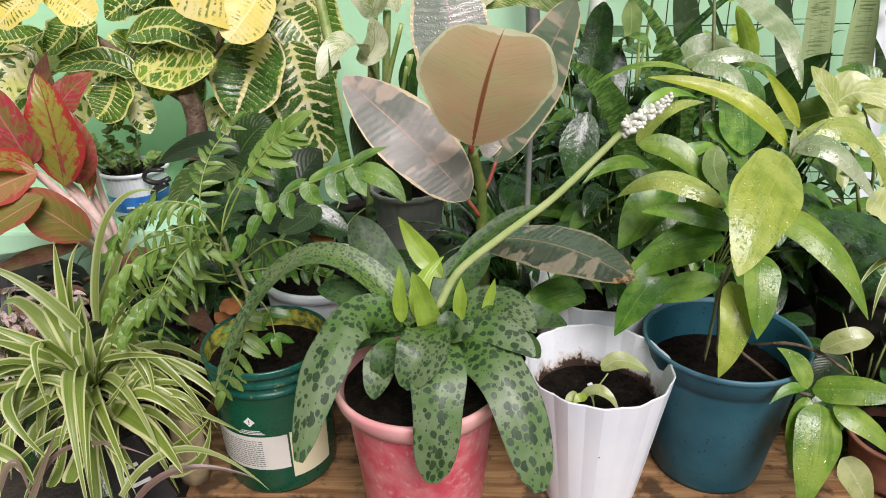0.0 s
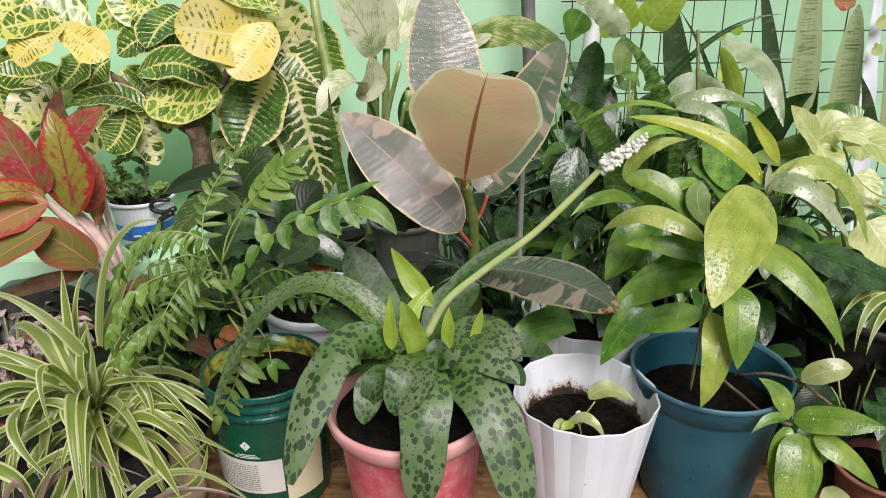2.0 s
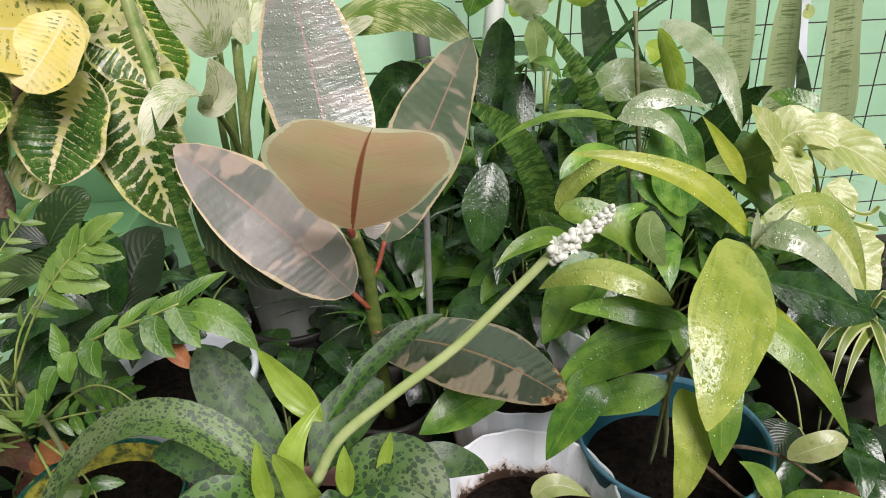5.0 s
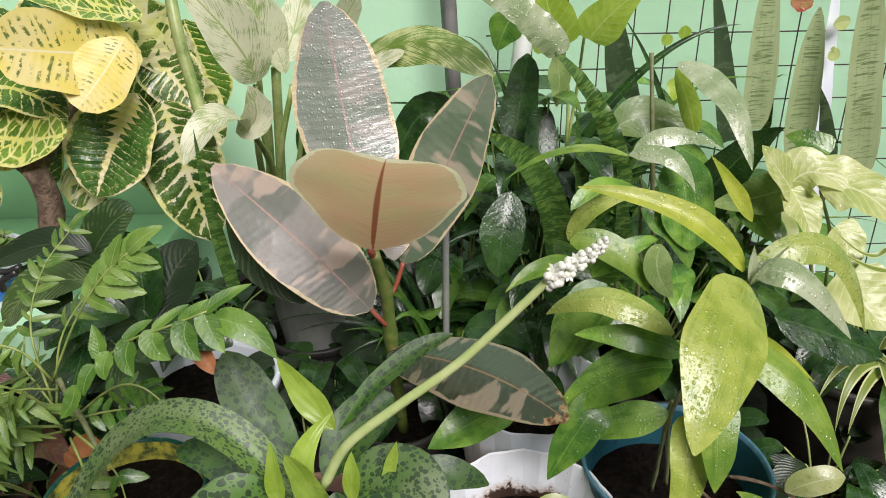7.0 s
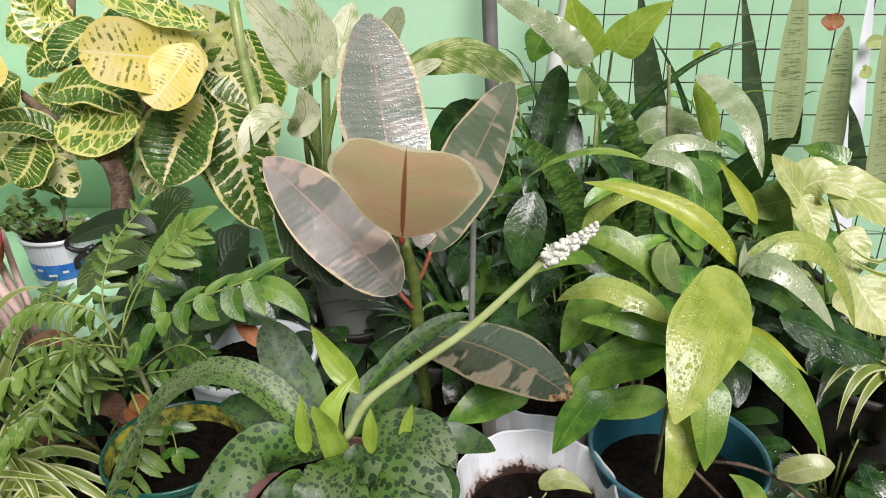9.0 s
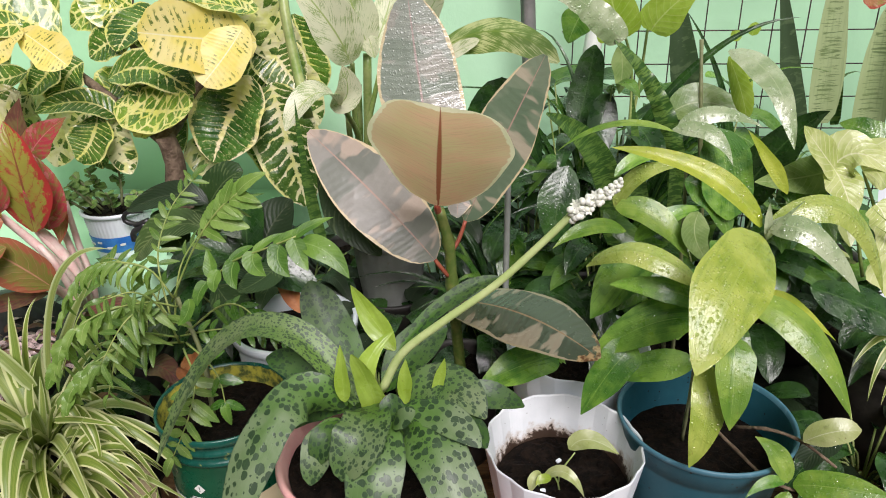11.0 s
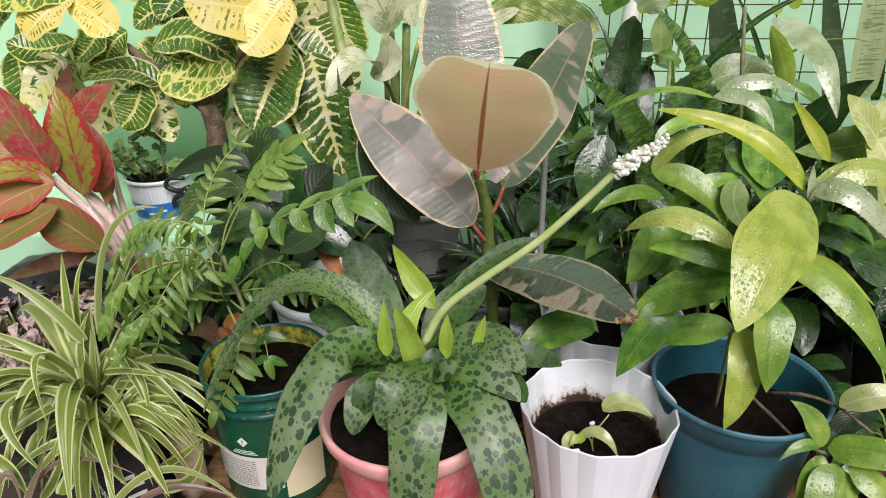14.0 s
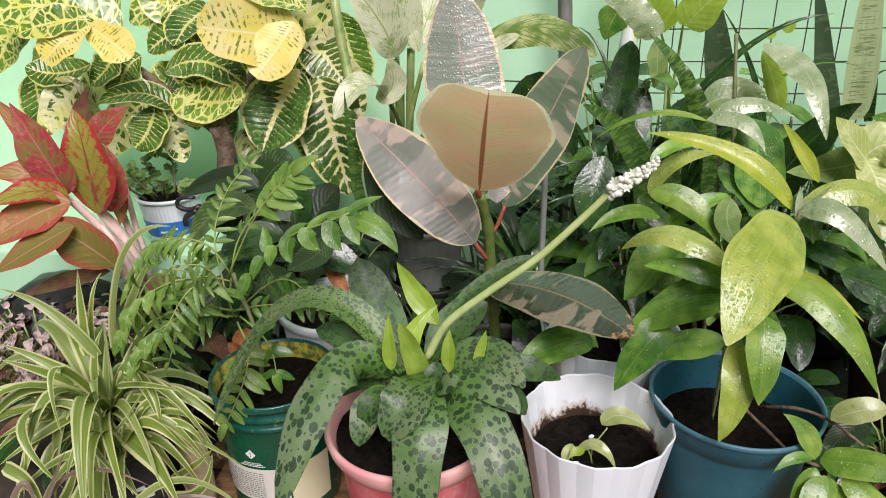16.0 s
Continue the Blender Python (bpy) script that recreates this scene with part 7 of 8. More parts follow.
leaf(curry, (-0.101, 0.815, 0.536), (-0.082, 0.825, 0.547), (-0.058, 0.840, 0.552), 0.014, CURRY_FRONT, shape="ovate", wave=0.03, face=(0, -0.6, 0.8), name="leaflet")
leaf(curry, (-0.192, 0.840, 0.493), (-0.179, 0.850, 0.502), (-0.167, 0.860, 0.505), 0.012, CURRY_FRONT, shape="ovate", wave=0.03, face=(0, -0.6, 0.8), name="leaflet")
leaf(curry, (-0.231, 0.860, 0.459), (-0.232, 0.870, 0.475), (-0.238, 0.880, 0.491), 0.018, CURRY_FRONT, shape="ovate", wave=0.03, face=(0, -0.8, 0.55), name="leaflet")
frond(curry, [(-0.326, 0.920, 0.352), (-0.308, 0.940, 0.438), (-0.268, 0.970, 0.491), (-0.232, 1.000, 0.508)], 9, 0.030, 0.009, CURRY, CURRY_STEM, start=0.4, droop=0.15, face=(-0.4, -0.7, 0.6), lean=0.7)
hanging_frond(curry, [(-0.310, 0.905, 0.405), (-0.330, 0.900, 0.448), (-0.365, 0.900, 0.460), (-0.403, 0.900, 0.457), (-0.432, 0.895, 0.438), (-0.460, 0.885, 0.390)], 16, 0.038, 0.0085, CURRY_PALE, CURRY_STEM, start=0.2)
hanging_frond(curry, [(-0.312, 0.900, 0.345), (-0.347, 0.880, 0.358), (-0.372, 0.840, 0.360), (-0.394, 0.810, 0.348), (-0.413, 0.800, 0.319)], 7, 0.040, 0.017, CURRY_PALE, CURRY_STEM, start=0.3)
hanging_frond(curry, [(-0.313, 0.915, 0.385), (-0.340, 0.890, 0.405), (-0.378, 0.850, 0.412), (-0.411, 0.820, 0.395), (-0.433, 0.810, 0.357)], 8, 0.042, 0.018, CURRY_PALE, CURRY_STEM, start=0.3)
frond(curry, [(-0.322, 0.920, 0.390), (-0.277, 0.920, 0.470), (-0.236, 0.920, 0.524), (-0.205, 0.925, 0.550)], 6, 0.043, 0.021, CURRY_PALE, CURRY_STEM, start=0.5, droop=0.25, face=(-0.2, -0.7, 0.65), lean=0.9)
frond(curry, [(-0.326, 0.920, 0.352), (-0.374, 0.900, 0.408), (-0.427, 0.880, 0.398), (-0.459, 0.850, 0.319)], 12, 0.030, 0.0085, CURRY, CURRY_STEM, start=0.2, droop=0.8, face=(0, -0.6, 0.8), lean=0.4)
frond(curry, [(-0.323, 0.920, 0.343), (-0.320, 0.860, 0.412), (-0.340, 0.830, 0.409), (-0.367, 0.800, 0.363)], 11, 0.031, 0.009, CURRY, CURRY_STEM, start=0.25, droop=0.5, face=(0, -0.6, 0.8), lean=0.4)
frond(curry, [(-0.317, 0.920, 0.323), (-0.341, 0.880, 0.345), (-0.387, 0.850, 0.351), (-0.431, 0.820, 0.310)], 11, 0.030, 0.009, CURRY, CURRY_STEM, start=0.25, droop=0.4, face=(0, -0.6, 0.8), lean=0.4)
frond(curry, [(-0.314, 0.910, 0.319), (-0.274, 0.850, 0.309), (-0.276, 0.820, 0.271), (-0.307, 0.810, 0.206)], 8, 0.032, 0.015, CURRY, CURRY_STEM, start=0.35, droop=0.3, face=(0, -0.8, 0.6), lean=0.4)
frond(curry, [(-0.308, 0.910, 0.329), (-0.262, 0.870, 0.326), (-0.239, 0.850, 0.310), (-0.232, 0.840, 0.279)], 3, 0.028, 0.015, MID, CURRY_STEM, start=0.3, droop=0.3, face=(0, -0.7, 0.7), lean=0.4)
frond(curry, [(-0.326, 0.930, 0.327), (-0.274, 0.930, 0.339), (-0.220, 0.930, 0.341), (-0.168, 0.930, 0.324)], 8, 0.026, 0.013, MID, CURRY_STEM, start=0.2, droop=0.2, face=(0, -0.5, 0.85), lean=0.5)
frond(curry, [(-0.340, 0.940, 0.351), (-0.363, 0.980, 0.429), (-0.351, 1.020, 0.489), (-0.321, 1.050, 0.527)], 10, 0.030, 0.010, CURRY, CURRY_STEM, start=0.3, droop=0.2, face=(0, -0.7, 0.7), lean=0.6)
frond(curry, [(-0.332, 0.930, 0.347), (-0.391, 0.970, 0.403), (-0.450, 1.000, 0.418), (-0.496, 1.020, 0.388)], 10, 0.030, 0.009, CURRY, CURRY_STEM, start=0.2, droop=0.4, face=(0, -0.7, 0.7), lean=0.4)
frond(curry, [(-0.312, 0.900, 0.335), (-0.304, 0.860, 0.412), (-0.316, 0.830, 0.453), (-0.345, 0.810, 0.453)], 8, 0.024, 0.0075, CURRY, CURRY_STEM, start=0.25, droop=0.9, face=(0.2, -0.7, 0.6), lean=0.2)
frond(curry, [(-0.320, 0.910, 0.338), (-0.344, 0.860, 0.375), (-0.355, 0.830, 0.373), (-0.374, 0.810, 0.310)], 8, 0.022, 0.008, CURRY, CURRY_STEM, start=0.3, droop=0.9, face=(-0.3, -0.7, 0.6), lean=0.2)
frond(curry, [(-0.311, 0.920, 0.338), (-0.246, 0.900, 0.394), (-0.208, 0.890, 0.401), (-0.175, 0.880, 0.371)], 7, 0.022, 0.008, MID, CURRY_STEM, start=0.3, droop=0.9, face=(0.2, -0.7, 0.6), lean=0.4)

# ---- spider plants ----
spider = thing("spider_plant", "spider plant with arching green and cream striped leaves", "houseplant", at=(-0.53, 0.93, 0.18))
HEART = Vector((-0.536, 0.870, 0.195))
rnd = random.Random(8)
for i in range(52):
    an = 2 * math.pi * (i / 52) + rnd.uniform(-0.7, 0.7)
    d = Vector((math.cos(an), math.sin(an), 0))
    reach, rise = rnd.uniform(0.10, 0.26), rnd.uniform(-0.03, 0.08)
    a = HEART + d * 0.008 + Vector((0, 0, -0.03))
    side = Vector((-d.y, d.x, 0)) * rnd.uniform(-0.05, 0.05)
    leaf(spider, a, HEART + d * reach * 0.55 + side * 0.4 + Vector((0, 0, rise)), HEART + d * reach * 1.05 + side + Vector((0, 0, rise - rnd.uniform(0.02, 0.15))), rnd.uniform(0.017, 0.029), SPIDER if i % 4 else SPIDER_PALE, face=(d.x * -0.3, d.y * -0.3 - 0.35, 0.85), shape="blade", fold=18, twist=rnd.uniform(-70, 70), nu=4, nv=14)
LOW = Vector((-0.470, 0.800, 0.150))
for i in range(20):
    an = 2 * math.pi * (i / 20) + rnd.uniform(-0.8, 0.8)
    d = Vector((math.cos(an), math.sin(an), 0))
    reach, rise = rnd.uniform(0.08, 0.18), rnd.uniform(0.0, 0.09)
    side = Vector((-d.y, d.x, 0)) * rnd.uniform(-0.05, 0.05)
    leaf(spider, LOW + d * 0.008, LOW + d * reach * 0.5 + side * 0.4 + Vector((0, 0, rise)), LOW + d * reach + side + Vector((0, 0, rise - rnd.uniform(0.03, 0.13))), rnd.uniform(0.015, 0.026), SPIDER, face=(d.x * -0.3, d.y * -0.3 - 0.35, 0.85), shape="blade", fold=18, twist=rnd.uniform(-90, 90), nu=4, nv=14)
leaf(spider, (-0.532, 0.840, 0.210), (-0.508, 0.770, 0.222), (-0.406, 0.720, 0.141), 0.019, SPIDER, face=(0, -0.75, 0.65), shape="blade", fold=18, nu=4, nv=16)
leaf(spider, (-0.465, 0.800, 0.184), (-0.384, 0.740, 0.192), (-0.327, 0.690, 0.162), 0.031, SPIDER, face=(0, -0.75, 0.65), shape="blade", fold=18, nu=4, nv=16)
leaf(spider, (-0.533, 0.860, 0.195), (-0.547, 0.800, 0.293), (-0.522, 0.750, 0.212), 0.019, SPIDER, face=(0, -0.75, 0.65), shape="blade", fold=18, nu=4, nv=16)
leaf(spider, (-0.506, 0.880, 0.280), (-0.468, 0.905, 0.432), (-0.402, 0.930, 0.466), 0.021, SPIDER_PALE, face=(-0.4, -0.75, 0.5), shape="blade", fold=18, nu=4, nv=18)
leaf(spider, (-0.536, 0.880, 0.266), (-0.595, 0.880, 0.342), (-0.669, 0.880, 0.378), 0.020, SPIDER_PALE, face=(0, -0.75, 0.65), shape="blade", fold=18, nu=4, nv=16)
leaf(spider, (-0.554, 0.880, 0.265), (-0.559, 0.900, 0.334), (-0.564, 0.920, 0.394), 0.020, SPIDER, face=(0, -0.75, 0.65), shape="blade", fold=18, nu=4, nv=16)
leaf(spider, (-0.558, 0.900, 0.252), (-0.554, 0.920, 0.339), (-0.545, 0.950, 0.377), 0.011, SPIDER, face=(0, -0.75, 0.65), shape="blade", fold=18, nu=4, nv=16)
leaf(spider, (-0.559, 0.860, 0.228), (-0.605, 0.850, 0.272), (-0.671, 0.850, 0.299), 0.020, SPIDER, face=(0, -0.75, 0.65), shape="blade", fold=18, nu=4, nv=16)
leaf(spider, (-0.561, 0.860, 0.222), (-0.597, 0.830, 0.268), (-0.640, 0.810, 0.299), 0.018, SPIDER, face=(0, -0.75, 0.65), shape="blade", fold=18, nu=4, nv=16)
leaf(spider, (-0.557, 0.850, 0.213), (-0.595, 0.820, 0.235), (-0.655, 0.800, 0.233), 0.016, SPIDER_PALE, face=(0, -0.75, 0.65), shape="blade", fold=18, nu=4, nv=16)
leaf(spider, (-0.562, 0.840, 0.192), (-0.585, 0.790, 0.212), (-0.636, 0.760, 0.196), 0.022, SPIDER, face=(0, -0.75, 0.65), shape="blade", fold=18, nu=4, nv=16)
leaf(spider, (-0.549, 0.830, 0.194), (-0.569, 0.770, 0.202), (-0.632, 0.740, 0.162), 0.018, SPIDER, face=(0, -0.75, 0.65), shape="blade", fold=18, nu=4, nv=16)
leaf(spider, (-0.560, 0.840, 0.197), (-0.558, 0.730, 0.251), (-0.497, 0.700, 0.167), 0.024, SPIDER, face=(0, -0.75, 0.65), shape="blade", fold=18, nu=4, nv=16)
leaf(spider, (-0.485, 0.840, 0.241), (-0.407, 0.800, 0.275), (-0.350, 0.790, 0.274), 0.011, SPIDER, face=(0, -0.75, 0.65), shape="blade", fold=18, nu=4, nv=16)
leaf(spider, (-0.497, 0.860, 0.198), (-0.433, 0.860, 0.212), (-0.354, 0.860, 0.191), 0.021, SPIDER_PALE, face=(0, -0.75, 0.65), shape="blade", fold=18, nu=4, nv=16)
leaf(spider, (-0.437, 0.820, 0.187), (-0.366, 0.800, 0.208), (-0.342, 0.800, 0.162), 0.014, SPIDER, face=(0, -0.75, 0.65), shape="blade", fold=18, nu=4, nv=16)
leaf(spider, (-0.407, 0.800, 0.102), (-0.362, 0.800, 0.135), (-0.335, 0.810, 0.160), 0.013, SPIDER, face=(0, -0.75, 0.65), shape="blade", fold=18, nu=4, nv=16)
leaf(spider, (-0.393, 0.770, 0.096), (-0.348, 0.780, 0.108), (-0.326, 0.790, 0.170), 0.019, SPIDER, face=(0, -0.75, 0.65), shape="blade", fold=18, nu=4, nv=16)
leaf(spider, (-0.484, 0.860, 0.249), (-0.418, 0.820, 0.253), (-0.402, 0.790, 0.185), 0.016, SPIDER, face=(0, -0.75, 0.65), shape="blade", fold=18, nu=4, nv=16)
leaf(spider, (-0.508, 0.820, 0.158), (-0.450, 0.760, 0.152), (-0.414, 0.730, 0.134), 0.019, SPIDER_PALE, face=(0, -0.75, 0.65), shape="blade", fold=18, nu=4, nv=16)
leaf(spider, (-0.489, 0.700, 0.140), (-0.496, 0.760, 0.155), (-0.519, 0.830, 0.179), 0.026, SPIDER, face=(0, -0.75, 0.65), shape="blade", fold=18, nu=4, nv=16)
leaf(spider, (-0.574, 0.760, 0.149), (-0.569, 0.790, 0.169), (-0.552, 0.830, 0.166), 0.019, SPIDER, face=(0, -0.75, 0.65), shape="blade", fold=18, nu=4, nv=16)
leaf(spider, (-0.489, 0.840, 0.201), (-0.433, 0.790, 0.195), (-0.410, 0.760, 0.162), 0.019, SPIDER, face=(0, -0.75, 0.65), shape="blade", fold=18, nu=4, nv=16)
leaf(spider, (-0.501, 0.800, 0.176), (-0.450, 0.780, 0.218), (-0.384, 0.780, 0.310), 0.008, SPIDER, face=(0, -0.75, 0.65), shape="blade", fold=18, nu=4, nv=16)
leaf(spider, (-0.513, 0.900, 0.271), (-0.478, 0.920, 0.357), (-0.450, 0.950, 0.411), 0.020, SPIDER_PALE, face=(0, -0.75, 0.65), shape="blade", fold=18, nu=4, nv=16)
leaf(spider, (-0.482, 0.890, 0.268), (-0.430, 0.910, 0.304), (-0.383, 0.940, 0.329), 0.016, SPIDER, face=(0, -0.75, 0.65), shape="blade", fold=18, nu=4, nv=16)
leaf(spider, (-0.543, 0.870, 0.216), (-0.542, 0.880, 0.266), (-0.531, 0.900, 0.306), 0.017, SPIDER, face=(0, -0.75, 0.65), shape="blade", fold=18, nu=4, nv=16)
leaf(spider, (-0.577, 0.700, 0.203), (-0.537, 0.690, 0.183), (-0.521, 0.680, 0.151), 0.020, SPIDER, face=(0, -0.75, 0.65), shape="blade", fold=18, nu=4, nv=16)
leaf(spider, (-0.508, 0.690, 0.142), (-0.517, 0.740, 0.149), (-0.541, 0.800, 0.173), 0.018, SPIDER, face=(0, -0.75, 0.65), shape="blade", fold=18, nu=4, nv=16)
leaf(spider, (-0.534, 0.870, 0.193), (-0.521, 0.870, 0.246), (-0.521, 0.880, 0.288), 0.016, SPIDER_PALE, face=(0, -0.75, 0.65), shape="blade", fold=18, nu=4, nv=16)
leaf(spider, (-0.534, 0.870, 0.193), (-0.483, 0.870, 0.237), (-0.476, 0.890, 0.273), 0.016, SPIDER, face=(0, -0.75, 0.65), shape="blade", fold=18, nu=4, nv=16)

purple = thing("purple_strap_plant", "plant with arching purple-brown strap leaves", "houseplant", at=(-0.36, 0.66, 0.0))
leaf(purple, (-0.527, 0.680, 0.136), (-0.468, 0.700, 0.203), (-0.369, 0.700, 0.185), 0.009, PURPLE, face=(0, -0.6, 0.8), shape="blade", fold=20)
leaf(purple, (-0.522, 0.660, 0.137), (-0.502, 0.680, 0.184), (-0.477, 0.700, 0.240), 0.009, PURPLE, face=(0.3, -0.8, 0.3), shape="blade", fold=20)
leaf(purple, (-0.411, 0.680, 0.137), (-0.332, 0.720, 0.181), (-0.222, 0.700, 0.127), 0.012, SPIDER_PALE, face=(0, -0.6, 0.8), shape="blade", fold=20)
leaf(purple, (-0.408, 0.700, 0.106), (-0.344, 0.730, 0.138), (-0.250, 0.740, 0.108), 0.012, PURPLE, face=(0, -0.4, 0.9), shape="blade", fold=20)
leaf(purple, (-0.550, 0.660, 0.166), (-0.533, 0.680, 0.193), (-0.516, 0.660, 0.132), 0.010, PURPLE, face=(0, -0.6, 0.8), shape="blade", fold=20)

spider2 = thing("spider_plant", "small white-striped spider plant beside the blue pot", "houseplant", at=(0.80, 1.0, 0.05))
leaf(spider2, (0.744, 1.000, 0.305), (0.679, 0.980, 0.322), (0.629, 0.950, 0.287), 0.015, SPIDER, face=(0, -0.6, 0.8), shape="blade")
leaf(spider2, (0.744, 1.000, 0.305), (0.677, 0.960, 0.309), (0.650, 0.930, 0.246), 0.017, SPIDER, face=(0, -0.6, 0.8), shape="blade")
leaf(spider2, (0.751, 1.000, 0.295), (0.698, 0.960, 0.289), (0.669, 0.930, 0.240), 0.015, SPIDER, face=(0, -0.6, 0.8), shape="blade")
leaf(spider2, (0.753, 1.000, 0.304), (0.690, 0.980, 0.340), (0.639, 0.970, 0.332), 0.014, SPIDER, face=(0, -0.6, 0.8), shape="blade")
leaf(spider2, (0.712, 1.000, 0.448), (0.679, 1.000, 0.458), (0.635, 1.000, 0.484), 0.009, SPIDER, face=(0, -0.6, 0.8), shape="blade")
leaf(spider2, (0.703, 1.000, 0.481), (0.675, 1.000, 0.474), (0.620, 1.000, 0.516), 0.007, SPIDER, face=(0, -0.6, 0.8), shape="blade")
leaf(spider2, (0.739, 1.000, 0.324), (0.740, 0.980, 0.355), (0.764, 0.950, 0.284), 0.017, SPIDER, face=(0, -0.6, 0.8), shape="blade")
leaf(spider2, (0.744, 1.000, 0.305), (0.732, 0.950, 0.286), (0.747, 0.920, 0.214), 0.017, SPIDER, face=(0, -0.6, 0.8), shape="blade")

# ---- seedling in the white pot ----
seedling = thing("chilli_seedling", "weak pale green seedling in the white pot", "seedling", at=(0.225, 0.843, 0.163))
tube(seedling, "stem", [(0.221, 0.840, 0.155), (0.223, 0.840, 0.180), (0.241, 0.845, 0.210)], 0.0014, 0.001, CANE)
tube(seedling, "stem", [(0.196, 0.830, 0.151), (0.193, 0.830, 0.168), (0.191, 0.830, 0.184)], 0.0014, 0.001, CANE)
tube(seedling, "stem", [(0.222, 0.830, 0.153), (0.218, 0.820, 0.179), (0.213, 0.820, 0.191)], 0.0014, 0.001, CANE)
leaf(seedling, (0.234, 0.850, 0.211), (0.259, 0.850, 0.229), (0.299, 0.840, 0.214), 0.027, PALE_GREEN, face=(0, -0.6, 0.8), shape="lance", wave=0.04)
leaf(seedling, (0.200, 0.830, 0.179), (0.227, 0.815, 0.202), (0.251, 0.800, 0.175), 0.016, PALE_GREEN, face=(0, -0.6, 0.8), shape="lance", wave=0.06)
leaf(seedling, (0.197, 0.830, 0.182), (0.186, 0.820, 0.184), (0.182, 0.815, 0.163), 0.017, PALE_GREEN, face=(0, -0.7, 0.7), shape="lance")
leaf(seedling, (0.209, 0.820, 0.186), (0.197, 0.815, 0.190), (0.188, 0.810, 0.183), 0.013, DRAC, face=(0, -0.7, 0.7), shape="lance")

# ---- cup with a small jade plant on the ledge ----
cup = thing("white_cup_pot", "ribbed white plastic cup with a blue printed band, on the ledge", "flowerpot", at=(-0.655, 1.375, 0.253))
lathe(cup, "body", [(0.0, 0.002), (0.040, 0.002), (0.043, 0.0), (0.0455, 0.015), (0.050, 0.060), (0.0545, 0.110)], WHITE, 192, 0.012, 48)
lathe(cup, "rim", [(0.0545, 0.109), (0.0585, 0.112), (0.0590, 0.117), (0.0570, 0.120), (0.0540, 0.119), (0.052, 0.105), (0.048, 0.07)], WHITE, 64, label="smooth rolled rim")
lathe(cup, "printed_band", [(0.0478, 0.026), (0.0484, 0.028), (0.0518, 0.062), (0.0514, 0.064)], CUP_BLUE, 64, label="bright blue printed band")
for k in range(5):
    an = radians(-150 + 22 * k)
    zz, wd = 0.040 + 0.006 * (k % 3), 0.004 + 0.002 * (k % 2)
    mark = box(cup, "print_bar", (0.001, wd * 2.2, 0.005), (0, 0, 0), SYMBOL, 0.0003, "white print")
    mark.matrix_local = Matrix.Translation((0.0507 * math.cos(an), 0.0507 * math.sin(an), zz)) @ Matrix.Rotation(an, 4, "Z")
soil_bed(cup, 0.0525, 0.112, SOIL, 0.004)
jade = thing("jade_plant", "small jade plant with round fleshy leaves in the cup", "houseplant", at=(-0.655, 1.375, 0.355))
rnd = random.Random(17)
for sx, sy, h in ((-0.02, 0.0, 0.085), (0.005, 0.015, 0.10), (-0.035, -0.01, 0.06), (0.03, 0.0, 0.04), (-0.045, 0.01, 0.07), (-0.055, -0.03, 0.075), (-0.02, -0.035, 0.08), (0.015, -0.03, 0.06), (0.045, -0.02, 0.05), (-0.065, 0.0, 0.05)):
    b = Vector((-0.655 + sx * 0.7, 1.375 + sy, 0.352))
    top = b + Vector((sx * 1.2, sy - 0.01, h))
    tube(jade, "stem", [b, b.lerp(top, 0.5) + Vector((0.004, 0, 0)), top], 0.003, 0.002, BARK_GREEN, n=6, sides=6)
    for i in range(int(h * 190)):
        c = b.lerp(top, 0.3 + 0.7 * rnd.random())
        an = rnd.uniform(0, 6.28)
        d = Vector((math.cos(an), math.sin(an) * 0.7, rnd.uniform(-0.1, 0.7))).normalized()
        L = rnd.uniform(0.014, 0.024)
        leaf(jade, c, c + d * L * 0.5, c + d * L, L * 0.62, JADE, face=(-d.x * 0.4, -0.6, 0.8), shape="round", nu=4, nv=6)
cup.scale = (1.2, 1.2, 0.90)
hook = thing("black_wire_loop", "curved black plastic band hooked over the white cup", "band", at=(-0.60, 1.31, 0.33))
tube(hook, "strap", [(-0.554, 1.310, 0.353), (-0.580, 1.310, 0.344), (-0.604, 1.310, 0.352), (-0.597, 1.310, 0.369), (-0.563, 1.310, 0.372)], 0.006, 0.004, BLACK)
tube(hook, "strap", [(-0.562, 1.310, 0.344), (-0.590, 1.310, 0.327), (-0.593, 1.310, 0.308)], 0.007, 0.006, BLACK)

# ---- dark striped plants behind the pail ----
prayer = thing("prayer_plant", "prayer plant with dull dark and striped leaves", "houseplant", at=(-0.30, 1.13, 0.14))
leaf(prayer, (-0.338, 1.120, 0.462), (-0.398, 1.120, 0.476), (-0.478, 1.120, 0.447), 0.050, CALATHEA_DARK, face=(0, -0.6, 0.8), nu=8)
leaf(prayer, (-0.381, 1.160, 0.400), (-0.335, 1.170, 0.473), (-0.295, 1.180, 0.496), 0.075, CALATHEA, face=(0, -0.6, 0.8), nu=8)
leaf(prayer, (-0.374, 1.080, 0.386), (-0.397, 1.100, 0.419), (-0.438, 1.120, 0.442), 0.059, CALATHEA, face=(-0.2, -0.7, 0.7))
leaf(prayer, (-0.330, 1.080, 0.439), (-0.400, 1.080, 0.432), (-0.459, 1.080, 0.376), 0.064, CALATHEA_PALE, face=(0, -0.6, 0.8), nu=8)
leaf(prayer, (-0.262, 1.100, 0.359), (-0.249, 1.140, 0.407), (-0.209, 1.160, 0.453), 0.080, CALATHEA_DARK, face=(0.1, -0.7, 0.7))
